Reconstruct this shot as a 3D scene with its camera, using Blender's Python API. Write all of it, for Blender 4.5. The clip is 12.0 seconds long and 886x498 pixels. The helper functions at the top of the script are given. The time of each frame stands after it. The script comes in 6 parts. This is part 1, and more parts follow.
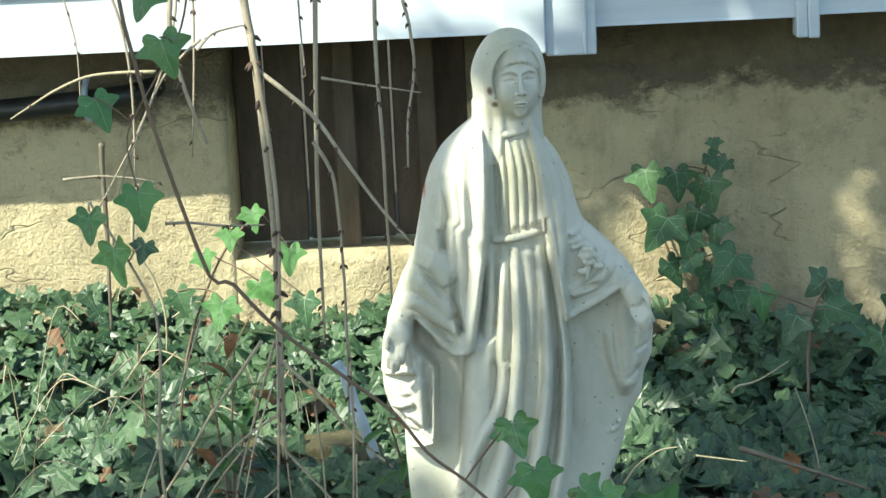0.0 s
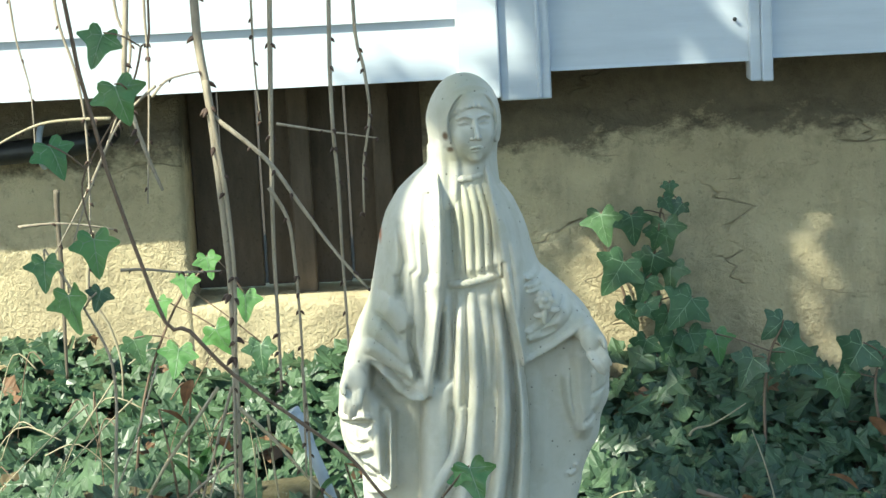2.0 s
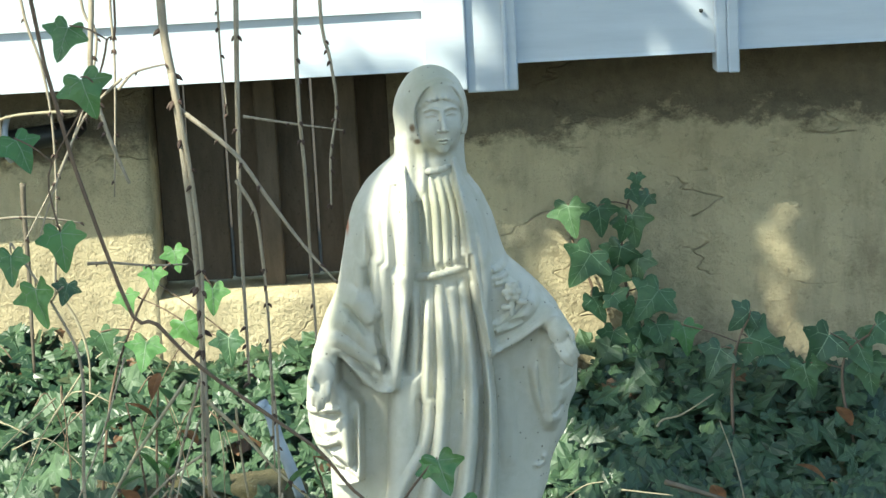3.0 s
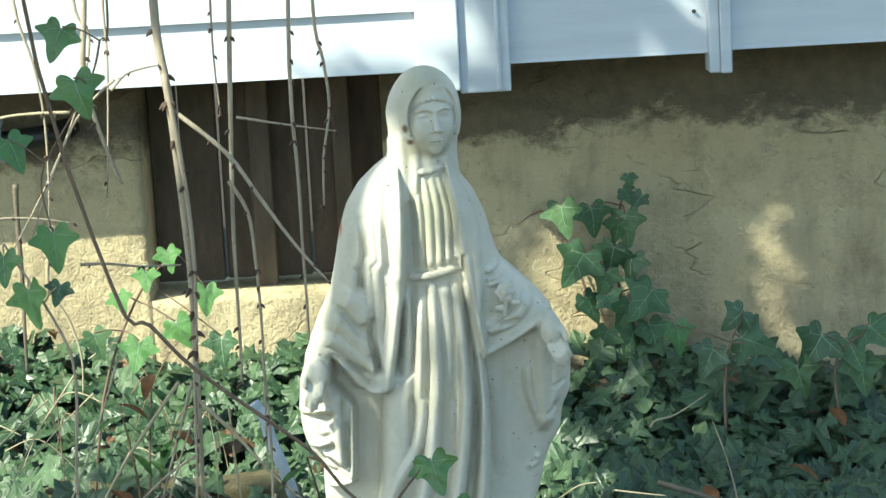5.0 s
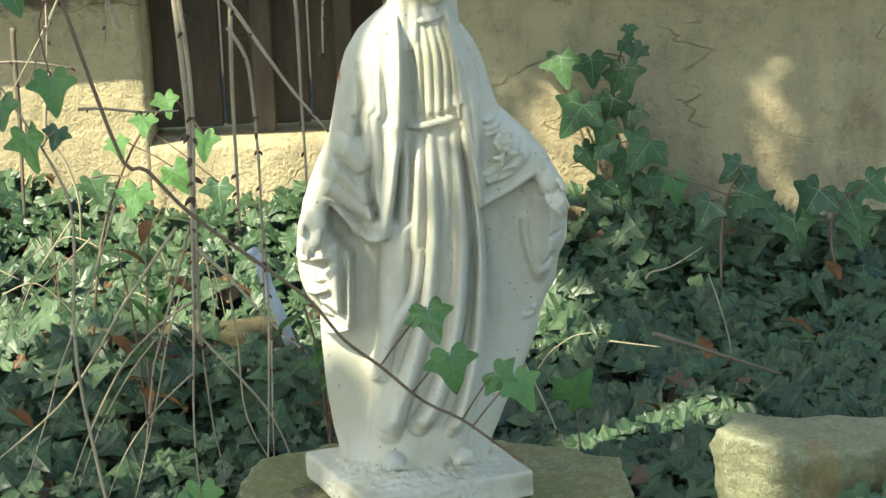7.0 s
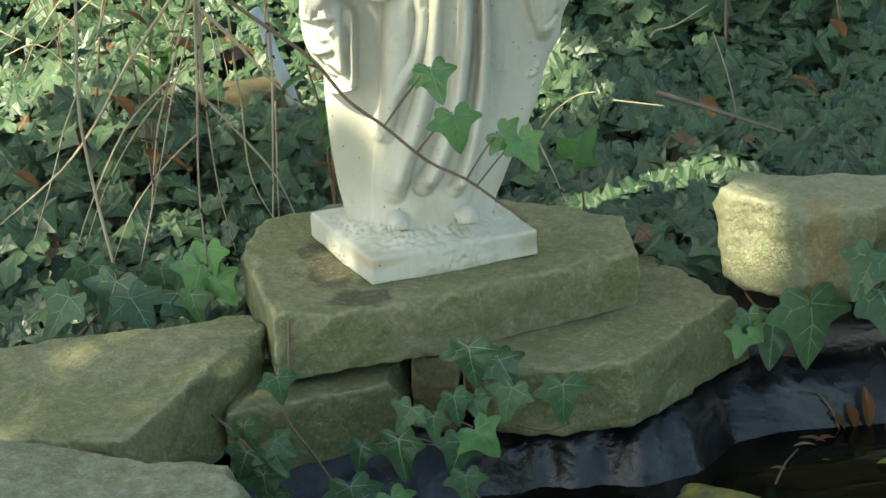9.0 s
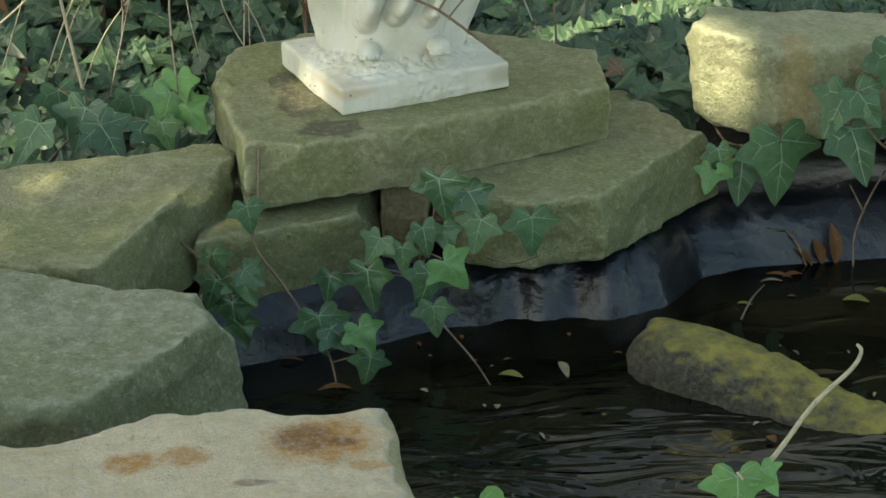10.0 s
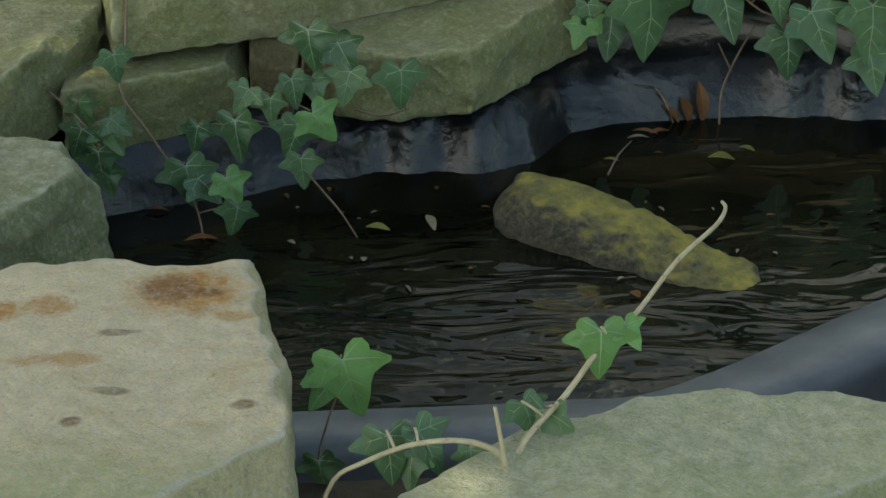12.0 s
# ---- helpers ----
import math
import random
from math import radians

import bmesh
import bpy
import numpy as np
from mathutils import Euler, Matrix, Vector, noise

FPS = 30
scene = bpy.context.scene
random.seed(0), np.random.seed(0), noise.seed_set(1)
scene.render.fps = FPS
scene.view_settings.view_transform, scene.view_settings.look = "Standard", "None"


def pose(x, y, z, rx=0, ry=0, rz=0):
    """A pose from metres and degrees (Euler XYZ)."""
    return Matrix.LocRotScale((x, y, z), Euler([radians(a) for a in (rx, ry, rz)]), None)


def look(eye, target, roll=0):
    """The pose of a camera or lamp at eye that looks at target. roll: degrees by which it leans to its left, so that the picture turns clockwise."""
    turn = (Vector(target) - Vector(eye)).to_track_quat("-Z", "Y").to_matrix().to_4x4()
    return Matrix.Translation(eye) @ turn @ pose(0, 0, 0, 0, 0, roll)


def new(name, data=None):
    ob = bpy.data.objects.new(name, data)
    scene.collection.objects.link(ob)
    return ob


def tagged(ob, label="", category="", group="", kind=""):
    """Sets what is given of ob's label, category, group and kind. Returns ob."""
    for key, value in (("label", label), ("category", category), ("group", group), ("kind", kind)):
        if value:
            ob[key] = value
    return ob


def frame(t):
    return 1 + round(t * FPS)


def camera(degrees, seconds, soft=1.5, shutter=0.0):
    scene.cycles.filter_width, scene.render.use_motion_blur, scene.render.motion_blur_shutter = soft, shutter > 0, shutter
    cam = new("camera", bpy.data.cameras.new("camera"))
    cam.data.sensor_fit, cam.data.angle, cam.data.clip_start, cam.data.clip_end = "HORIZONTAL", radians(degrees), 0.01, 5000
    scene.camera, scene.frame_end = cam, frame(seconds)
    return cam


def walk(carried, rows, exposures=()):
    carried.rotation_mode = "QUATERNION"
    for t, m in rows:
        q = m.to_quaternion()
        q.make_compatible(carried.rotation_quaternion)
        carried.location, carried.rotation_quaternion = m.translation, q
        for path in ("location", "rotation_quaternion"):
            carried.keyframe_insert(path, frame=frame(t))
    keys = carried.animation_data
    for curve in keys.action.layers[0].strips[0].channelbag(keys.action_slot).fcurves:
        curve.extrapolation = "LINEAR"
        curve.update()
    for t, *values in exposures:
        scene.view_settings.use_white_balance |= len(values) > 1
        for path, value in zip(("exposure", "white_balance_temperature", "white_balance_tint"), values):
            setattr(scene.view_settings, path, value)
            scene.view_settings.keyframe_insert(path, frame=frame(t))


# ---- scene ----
EYE = (0.0, -3.0, 1.03)
cam = camera(21.14, 12.0, soft=1.5)
# seconds, turn to the left, tilt, lean
PATH = [
    (0.0, 1.011, -10.676, -2.798),
    (0.5, 0.789, -10.333, -3.084),
    (1.0, 0.241, -10.009, -3.185),
    (1.5, 0.136, -9.889, -3.149),
    (2.0, -0.115, -9.648, -2.982),
    (2.5, -0.550, -9.566, -3.004),
    (3.0, -0.901, -9.878, -3.057),
    (5.0, -1.073, -9.871, -3.070),
    (5.5, -1.452, -10.138, -2.867),
    (6.0, -1.648, -11.101, -2.610),
    (6.5, -1.156, -12.301, -2.438),
    (6.7, -1.006, -12.776, -2.315),
    (8.3, -0.607, -17.020, -2.939),
    (8.5, -0.611, -17.624, -2.630),
    (9.0, -0.589, -19.285, -2.742),
    (9.5, -0.750, -21.570, -2.177),
    (10.0, -1.196, -23.373, -1.706),
    (10.5, -2.580, -25.222, -0.909),
    (11.0, -3.133, -26.780, -0.359),
    (11.5, -4.002, -27.326, 0.061),
    (12.0, -4.679, -26.958, 0.519),
]
walk(cam, [(t, pose(*EYE, 90 + tilt, 0, turn) @ pose(0, 0, 0, 0, 0, lean)) for t, turn, tilt, lean in PATH],
     exposures=[(0.0, 1.0, 6600, -7), (5.5, 1.05, 6600, -7), (6.5, 1.05, 7150, -4), (8.5, 1.2, 7700, -6), (9.5, 1.25, 8000, -7), (10.5, 1.45, 8500, -4), (11.0, 1.6, 8500, -4), (11.5, 1.55, 8500, -4), (12.0, 1.2, 8500, -4)])

# ---- light ----
SUN_FROM = Vector((-0.72, -0.62, 0.92)).normalized()
world = bpy.data.worlds.new("sky")
scene.world = world
world.use_nodes = True
sky = world.node_tree.nodes.new("ShaderNodeTexSky")
sky.sky_type, sky.sun_disc = "NISHITA", False
sky.sun_elevation = math.asin(SUN_FROM.z)
sky.sun_rotation = math.atan2(SUN_FROM.x, SUN_FROM.y)
world.node_tree.nodes["Background"].inputs["Strength"].default_value = 0.15
world.node_tree.links.new(sky.outputs["Color"], world.node_tree.nodes["Background"].inputs["Color"])
sun_data = bpy.data.lights.new("sun", "SUN")
sun_data.energy, sun_data.angle, sun_data.color = 5.0, radians(0.6), (1.0, 0.93, 0.82)
sun = new("sun", sun_data)
sun.matrix_world = look(SUN_FROM * 20, (0, 0, 0))


# ---- materials ----
class Nodes:
    """A short way to write a node material."""

    def __init__(self, name):
        self.mat = bpy.data.materials.new(name)
        self.mat.use_nodes = True
        self.tree = self.mat.node_tree
        self.bsdf = self.tree.nodes["Principled BSDF"]

    def node(self, kind, **inputs):
        n = self.tree.nodes.new(kind)
        for key, value in inputs.items():
            self.put(n, key.replace("_", " "), value)
        return n

    def put(self, n, key, value):
        if isinstance(value, bpy.types.NodeSocket):
            self.tree.links.new(value, n.inputs[key])
        elif value is not None:
            n.inputs[key].default_value = value

    def coords(self):
        return self.node("ShaderNodeTexCoord").outputs["Object"]

    def place(self):
        return self.node("ShaderNodeNewGeometry").outputs["Position"]

    def stretch(self, vec, scale):
        n = self.node("ShaderNodeMapping", Vector=vec)
        n.inputs["Scale"].default_value = scale
        return n.outputs[0]

    def noise(self, vec, scale, detail=4.0, rough=0.6, warp=0.0):
        return self.node("ShaderNodeTexNoise", Vector=vec, Scale=scale, Detail=detail, Roughness=rough, Distortion=warp).outputs["Fac"]

    def cells(self, vec, scale, feature="F1"):
        n = self.node("ShaderNodeTexVoronoi", Vector=vec, Scale=scale)
        n.feature = feature
        return n.outputs["Distance"]

    def ramp(self, fac, low, high):
        n = self.node("ShaderNodeMapRange", Value=fac)
        n.inputs["From Min"].default_value, n.inputs["From Max"].default_value = low, high
        n.clamp = True
        return n.outputs[0]

    def mix(self, fac, a, b, mode="MIX"):
        n = self.tree.nodes.new("ShaderNodeMix")
        n.data_type, n.blend_type = "RGBA", mode
        for i, v in ((0, fac), (6, a), (7, b)):
            if isinstance(v, bpy.types.NodeSocket):
                self.tree.links.new(v, n.inputs[i])
            else:
                n.inputs[i].default_value = (*v, 1) if isinstance(v, tuple) else v
        return n.outputs[2]

    def math(self, op, a, b=0.0):
        n = self.tree.nodes.new("ShaderNodeMath")
        n.operation = op
        for i, v in enumerate((a, b)):
            if isinstance(v, bpy.types.NodeSocket):
                self.tree.links.new(v, n.inputs[i])
            else:
                n.inputs[i].default_value = v
        return n.outputs[0]

    def up(self):
        geo = self.node("ShaderNodeNewGeometry")
        sep = self.node("ShaderNodeSeparateXYZ", Vector=geo.outputs["Normal"])
        return sep.outputs["Z"]

    def done(self, colour, rough=0.6, height=None, depth=0.002, strength=0.6, **extra):
        self.put(self.bsdf, "Base Color", (*colour, 1) if isinstance(colour, tuple) else colour)
        self.put(self.bsdf, "Roughness", rough)
        for key, value in extra.items():
            self.put(self.bsdf, key.replace("_", " "), value)
        if height is not None:
            b = self.node("ShaderNodeBump", Height=height, Distance=depth, Strength=strength)
            self.put(self.bsdf, "Normal", b.outputs[0])
        return self.mat


def cast_stone():
    n = Nodes("weathered cast stone")
    p = n.coords()
    big, fine = n.noise(p, 9, 5), n.noise(p, 160, 4)
    c = n.mix(n.ramp(big, 0.35, 0.7), (0.63, 0.605, 0.535), (0.52, 0.50, 0.435))
    c = n.mix(n.math("MULTIPLY", n.ramp(n.noise(p, 20, 6, 0.7), 0.48, 0.70), 0.45), c, (0.40, 0.39, 0.27))
    xyz = n.node("ShaderNodeSeparateXYZ", Vector=p)
    wob = n.math("MULTIPLY", n.math("SUBTRACT", n.noise(p, 32, 6, 0.75), 0.5), 1.6)
    # algae on the bodice, the hood, the sleeve and the foot; brown mould beside the cheek; a rusty chip
    for x, z, w, d, strength, tint in ((0.036, 0.570, 0.032, 0.065, 0.38, (0.36, 0.36, 0.22)), (0.036, 0.742, 0.034, 0.022, 0.5, (0.38, 0.36, 0.22)), (-0.100, 0.455, 0.045, 0.030, 0.5, (0.40, 0.40, 0.29)),
                                       (-0.085, 0.14, 0.05, 0.06, 0.5, (0.42, 0.40, 0.30)), (0.03, 0.655, 0.03, 0.014, 0.6, (0.36, 0.33, 0.20)), (0.0115, 0.680, 0.004, 0.006, 1.0, (0.10, 0.05, 0.025)), (0.0165, 0.663, 0.005, 0.004, 1.0, (0.09, 0.045, 0.02)),
                                       (-0.0765, 0.559, 0.0035, 0.012, 1.0, (0.42, 0.13, 0.05)), (-0.06, 0.028, 0.04, 0.008, 0.6, (0.50, 0.36, 0.20)), (0.14, 0.02, 0.02, 0.012, 0.6, (0.30, 0.27, 0.19))):
        u = n.math("DIVIDE", n.math("SUBTRACT", xyz.outputs["X"], x), w)
        v = n.math("DIVIDE", n.math("SUBTRACT", xyz.outputs["Z"], z), d)
        r = n.math("ADD", n.math("SQRT", n.math("ADD", n.math("MULTIPLY", u, u), n.math("MULTIPLY", v, v))), n.math("MULTIPLY", wob, 0.5))
        c = n.mix(n.math("MULTIPLY", n.ramp(r, 1.2, 0.45), strength), c, tint)
    streak = n.noise(n.stretch(p, (40, 40, 4)), 1.0, 4)
    c = n.mix(n.math("MULTIPLY", n.ramp(streak, 0.52, 0.75), 0.35), c, (0.38, 0.35, 0.25))
    pits = n.ramp(n.math("ADD", n.cells(p, 70), n.math("MULTIPLY", n.noise(p, 12, 2), 0.16)), 0.125, 0.185)
    c = n.mix(pits, (0.2, 0.19, 0.15), c)
    # darker olive brown tint in the hollows of the carving
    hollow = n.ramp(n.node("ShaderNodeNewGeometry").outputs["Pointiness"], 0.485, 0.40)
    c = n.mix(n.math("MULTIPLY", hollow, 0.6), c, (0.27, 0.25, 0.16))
    h = n.math("ADD", n.math("MULTIPLY", fine, 0.35), n.math("MULTIPLY", pits, 0.4))
    return n.done(c, 0.72, h, 0.0022, 0.7)


def sandstone(name, warm, algae, algae_amount, stains=(), flank=0.0, lichen=0.55):
    """Quarried sandstone; stains holds (x, y, width, depth, strength, dark) on its top, from the stone's middle."""
    n = Nodes(name)
    p = n.coords()
    big, mid, fine = n.noise(p, 5, 6, 0.65), n.noise(p, 32, 7, 0.72), n.noise(p, 210, 5, 0.75)
    c = n.mix(n.ramp(mid, 0.3, 0.72), warm, tuple(v * (0.72 if len(stains) > 6 else 0.50) for v in warm))
    patch = n.ramp(n.math("ADD", big, n.math("MULTIPLY", mid, 0.6)), 0.66, 0.98)
    c = n.mix(n.math("MULTIPLY", patch, algae_amount), c, algae)
    speck = n.ramp(fine, 0.40, 0.62)
    c = n.mix(0.28, c, n.mix(speck, (0.12, 0.12, 0.08), (0.80, 0.80, 0.74)), "SOFT_LIGHT")
    pale = n.math("MULTIPLY", n.ramp(n.noise(p, 75, 6, 0.8), 0.58, 0.70), n.ramp(n.noise(p, 9, 3), 0.45, 0.6))
    c = n.mix(n.math("MULTIPLY", pale, lichen), c, (0.52, 0.53, 0.44))
    black = n.ramp(n.noise(p, 48, 5, 0.75), 0.66, 0.74)
    c = n.mix(n.math("MULTIPLY", black, 0.5), c, (0.06, 0.06, 0.035))
    if len(stains) > 6:
        c = n.mix(n.math("MULTIPLY", n.ramp(n.noise(n.stretch(p, (0.6, 1.6, 1.0)), 16, 7, 0.75), 0.52, 0.72), 0.75), c, (0.58, 0.39, 0.17))
    wob = n.math("MULTIPLY", n.math("SUBTRACT", n.noise(p, 38, 6, 0.8), 0.5), 1.5)
    xyz = n.node("ShaderNodeSeparateXYZ", Vector=p)
    for x, y, w, d, strength, dark in stains:
        u = n.math("DIVIDE", n.math("SUBTRACT", xyz.outputs["X"], x), w)
        v = n.math("DIVIDE", n.math("SUBTRACT", xyz.outputs["Y"], y), d)
        r = n.math("ADD", n.math("SQRT", n.math("ADD", n.math("MULTIPLY", u, u), n.math("MULTIPLY", v, v))), n.math("MULTIPLY", wob, 0.2 if dark == 1 else 1.0))
        tint = ((0.50, 0.22, 0.03), (0.19, 0.08, 0.03), (0.085, 0.07, 0.045), (0.36, 0.40, 0.20))[dark]
        breakup = n.math("ADD", 0.6, n.math("MULTIPLY", n.ramp(n.noise(p, 85, 6, 0.75), 0.40, 0.58), 0.4))
        c = n.mix(n.math("MULTIPLY", n.math("MULTIPLY", n.ramp(r, 1.15, (0.62, 0.7, 0.9, 0.2)[dark]), strength), 1.0 if dark == 2 else breakup), c, tint)
    worn = n.ramp(n.math("ADD", n.node("ShaderNodeNewGeometry").outputs["Pointiness"], n.math("MULTIPLY", n.math("SUBTRACT", mid, 0.5), 0.10)), 0.515, 0.56)
    c = n.mix(n.math("MULTIPLY", worn, 0.75), c, tuple(min(0.6, v * 1.25 + 0.05) for v in warm))
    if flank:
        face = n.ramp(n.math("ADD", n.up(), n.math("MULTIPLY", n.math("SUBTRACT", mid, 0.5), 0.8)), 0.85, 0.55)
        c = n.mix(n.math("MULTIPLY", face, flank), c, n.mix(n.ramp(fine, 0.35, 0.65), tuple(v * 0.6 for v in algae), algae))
    crumb = n.noise(p, 95, 5, 0.8)
    pit = n.ramp(n.noise(p, 60, 4, 0.7), 0.37, 0.29)
    c = n.mix(n.math("MULTIPLY", pit, 0.45), c, tuple(v * 0.36 for v in warm))
    c = n.mix(n.math("MULTIPLY", n.ramp(crumb, 0.52, 0.66), 0.4), c, tuple(min(0.62, v * 1.35 + 0.04) for v in warm))
    h = n.math("ADD", n.math("ADD", n.math("MULTIPLY", mid, 1.2), n.math("MULTIPLY", fine, 0.6)), n.math("SUBTRACT", n.math("MULTIPLY", crumb, 0.9), n.math("MULTIPLY", pit, 0.6)))
    return n.done(c, 0.8, h, 0.013, 0.9)


def ivy_green(name, dark, light, dead=False):
    n = Nodes(name)
    rnd = n.node("ShaderNodeNewGeometry").outputs["Random Per Island"]
    own = n.node("ShaderNodeObjectInfo").outputs["Random"]
    r = n.math("FRACT", n.math("ADD", rnd, own))
    p = n.place()
    c = n.mix(r, dark, light)
    c = n.mix(n.math("MULTIPLY", n.ramp(n.noise(p, 70, 4), 0.45, 0.7), 0.4), c, tuple(v * 0.55 for v in dark))
    if dead:
        c = n.mix(n.ramp(r, 0.982, 0.985), c, (0.15, 0.08, 0.04))
    return n.done(c, n.math("ADD", 0.34, n.math("MULTIPLY", r, 0.25)), n.noise(p, 120, 3), 0.002, 0.4)


def bark(name, a, b, scale=60):
    n = Nodes(name)
    p = n.place()
    c = n.mix(n.ramp(n.noise(n.stretch(p, (1, 1, 0.25)), scale, 5, 0.7), 0.3, 0.7), a, b)
    c = n.mix(n.math("MULTIPLY", n.ramp(n.noise(p, 180, 3), 0.6, 0.7), 0.5), c, tuple(v * 0.4 for v in a))
    return n.done(c, 0.75, n.noise(p, 220, 4), 0.0015, 0.6)


def stucco():
    n = Nodes("old ochre stucco")
    p = n.place()
    big, mid, fine = n.noise(p, 2.6, 5, 0.6, 0.3), n.noise(p, 14, 6, 0.7), n.noise(p, 120, 5, 0.7)
    c = n.mix(n.ramp(big, 0.35, 0.68), (0.66, 0.56, 0.36), (0.50, 0.415, 0.26))
    c = n.mix(n.math("MULTIPLY", n.ramp(mid, 0.50, 0.70), 0.6), c, (0.27, 0.22, 0.14))
    c = n.mix(n.math("MULTIPLY", n.ramp(n.noise(p, 55, 6, 0.8), 0.58, 0.68), 0.6), c, (0.19, 0.155, 0.10))
    stain = n.noise(n.stretch(p, (9, 9, 1.6)), 1.0, 5, 0.65)
    c = n.mix(n.math("MULTIPLY", n.ramp(stain, 0.5, 0.72), 0.5), c, (0.20, 0.165, 0.11))
    height = n.node("ShaderNodeSeparateXYZ", Vector=p).outputs["Z"]
    bare = n.ramp(n.math("ADD", height, n.math("MULTIPLY", n.math("SUBTRACT", n.noise(n.stretch(p, (8, 8, 11)), 1.0, 7, 0.75), 0.5), 0.30)), 0.455, 0.497)
    c = n.mix(n.math("MULTIPLY", bare, 0.85), c, n.mix(n.ramp(n.noise(p, 26, 5, 0.7), 0.35, 0.7), (0.075, 0.060, 0.042), (0.15, 0.12, 0.08)))
    vein = n.noise(n.stretch(p, (1.0, 1.0, 2.8)), 1.7, 4, 0.55)
    line = n.math("MULTIPLY", n.ramp(n.math("ABSOLUTE", n.math("SUBTRACT", vein, 0.5)), 0.005, 0.001), n.ramp(n.noise(p, 5, 3), 0.52, 0.6))
    c = n.mix(n.math("MULTIPLY", line, 0.25), c, (0.10, 0.08, 0.055))
    h = n.math("SUBTRACT", n.math("ADD", n.math("MULTIPLY", mid, 1.6), n.math("MULTIPLY", fine, 0.6)), n.math("MULTIPLY", line, 0.8))
    return n.done(c, 0.9, h, 0.016, 0.8)


def vinyl():
    n = Nodes("white vinyl")
    p = n.place()
    c = n.mix(n.ramp(n.noise(n.stretch(p, (1, 1, 9)), 4, 4), 0.4, 0.7), (0.54, 0.585, 0.65), (0.48, 0.525, 0.59))
    c = n.mix(n.math("MULTIPLY", n.ramp(n.noise(p, 45, 5, 0.7), 0.6, 0.75), 0.2), c, (0.42, 0.43, 0.43))
    return n.done(c, 0.36, n.noise(n.stretch(p, (2, 2, 30)), 6, 3), 0.001, 0.3)


def liner_black():
    n = Nodes("black pond liner")
    p = n.place()
    dust = n.ramp(n.noise(p, 11, 6, 0.65), 0.46, 0.80)
    c = n.mix(dust, (0.006, 0.007, 0.009), (0.034, 0.037, 0.043))
    h = n.math("ADD", n.noise(n.stretch(p, (7, 7, 10)), 0.8, 3, 0.5, 0.8), n.math("MULTIPLY", n.noise(p, 90, 4), 0.15))
    return n.done(c, n.math("ADD", 0.16, n.math("MULTIPLY", dust, 0.25)), h, 0.016, 0.7)


def pond_water():
    n = Nodes("dark pond water")
    p = n.place()
    near = n.ramp(n.math("ADD", n.node("ShaderNodeSeparateXYZ", Vector=p).outputs["Y"], n.math("MULTIPLY", n.noise(p, 4.0, 2), 0.25)), -0.28, -0.46)
    wave = n.noise(n.stretch(p, (0.6, 1.5, 1.0)), 12, 2, 0.45, 1.0)
    h = n.math("MULTIPLY", wave, n.math("ADD", 0.10, n.math("MULTIPLY", near, 0.90)))
    c = n.mix(n.ramp(n.noise(p, 7, 4), 0.4, 0.7), (0.003, 0.0035, 0.0025), (0.014, 0.013, 0.007))
    return n.done(c, 0.03, h, 0.011, 0.9, IOR=1.33)


def soil():
    n = Nodes("leaf mould soil")
    p = n.place()
    c = n.mix(n.ramp(n.noise(p, 30, 6, 0.7), 0.35, 0.7), (0.035, 0.027, 0.018), (0.075, 0.055, 0.035))
    return n.done(c, 0.95, n.noise(p, 60, 6, 0.75), 0.015, 0.8)


def mossy():
    n = Nodes("mossy wet stone")
    p = n.coords()
    up = n.up()
    mid, fine = n.noise(p, 30, 6, 0.7), n.noise(p, 150, 5, 0.7)
    moss = n.ramp(n.math("ADD", up, n.math("MULTIPLY", n.math("SUBTRACT", mid, 0.5), 1.2)), 0.58, 1.05)
    stone = n.mix(n.ramp(fine, 0.35, 0.7), (0.03, 0.027, 0.018), (0.17, 0.15, 0.10))
    green = n.mix(n.ramp(mid, 0.35, 0.65), (0.19, 0.18, 0.025), (0.36, 0.29, 0.06))
    c = n.mix(moss, stone, green)
    h = n.math("ADD", mid, fine)
    return n.done(c, 0.5, h, 0.010, 0.9)


def plain(name, a, b, rough, scale=30, metal=0.0):
    n = Nodes(name)
    p = n.place()
    c = n.mix(n.ramp(n.noise(p, scale, 5, 0.7), 0.35, 0.7), a, b)
    return n.done(c, rough, n.noise(p, scale * 4, 3), 0.001, 0.4, Metallic=metal)


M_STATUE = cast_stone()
M_SLAB = sandstone("damp green sandstone", (0.43, 0.41, 0.25), (0.23, 0.255, 0.09), 0.9, [(-0.139, -0.07, 0.03, 0.06, 0.75, 2), (-0.101, -0.175, 0.04, 0.03, 0.75, 2), (-0.166, 0.012, 0.018, 0.035, 0.7, 2)])
M_WET = sandstone("wet brown sandstone", (0.20, 0.165, 0.09), (0.13, 0.13, 0.05), 0.6)
M_STONE = sandstone("green sandstone", (0.43, 0.41, 0.26), (0.23, 0.255, 0.09), 0.85, (), 0.45)
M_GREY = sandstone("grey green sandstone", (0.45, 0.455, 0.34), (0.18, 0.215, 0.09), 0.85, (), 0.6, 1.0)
M_YELLOW = sandstone("yellow sandstone", (0.47, 0.455, 0.31), (0.34, 0.38, 0.19), 0.6, [(-0.06, -0.07, 0.025, 0.05, 0.3, 0), (0.05, -0.09, 0.05, 0.05, 0.25, 1)])
RUST_MIDDLE = (-0.179, -1.154)
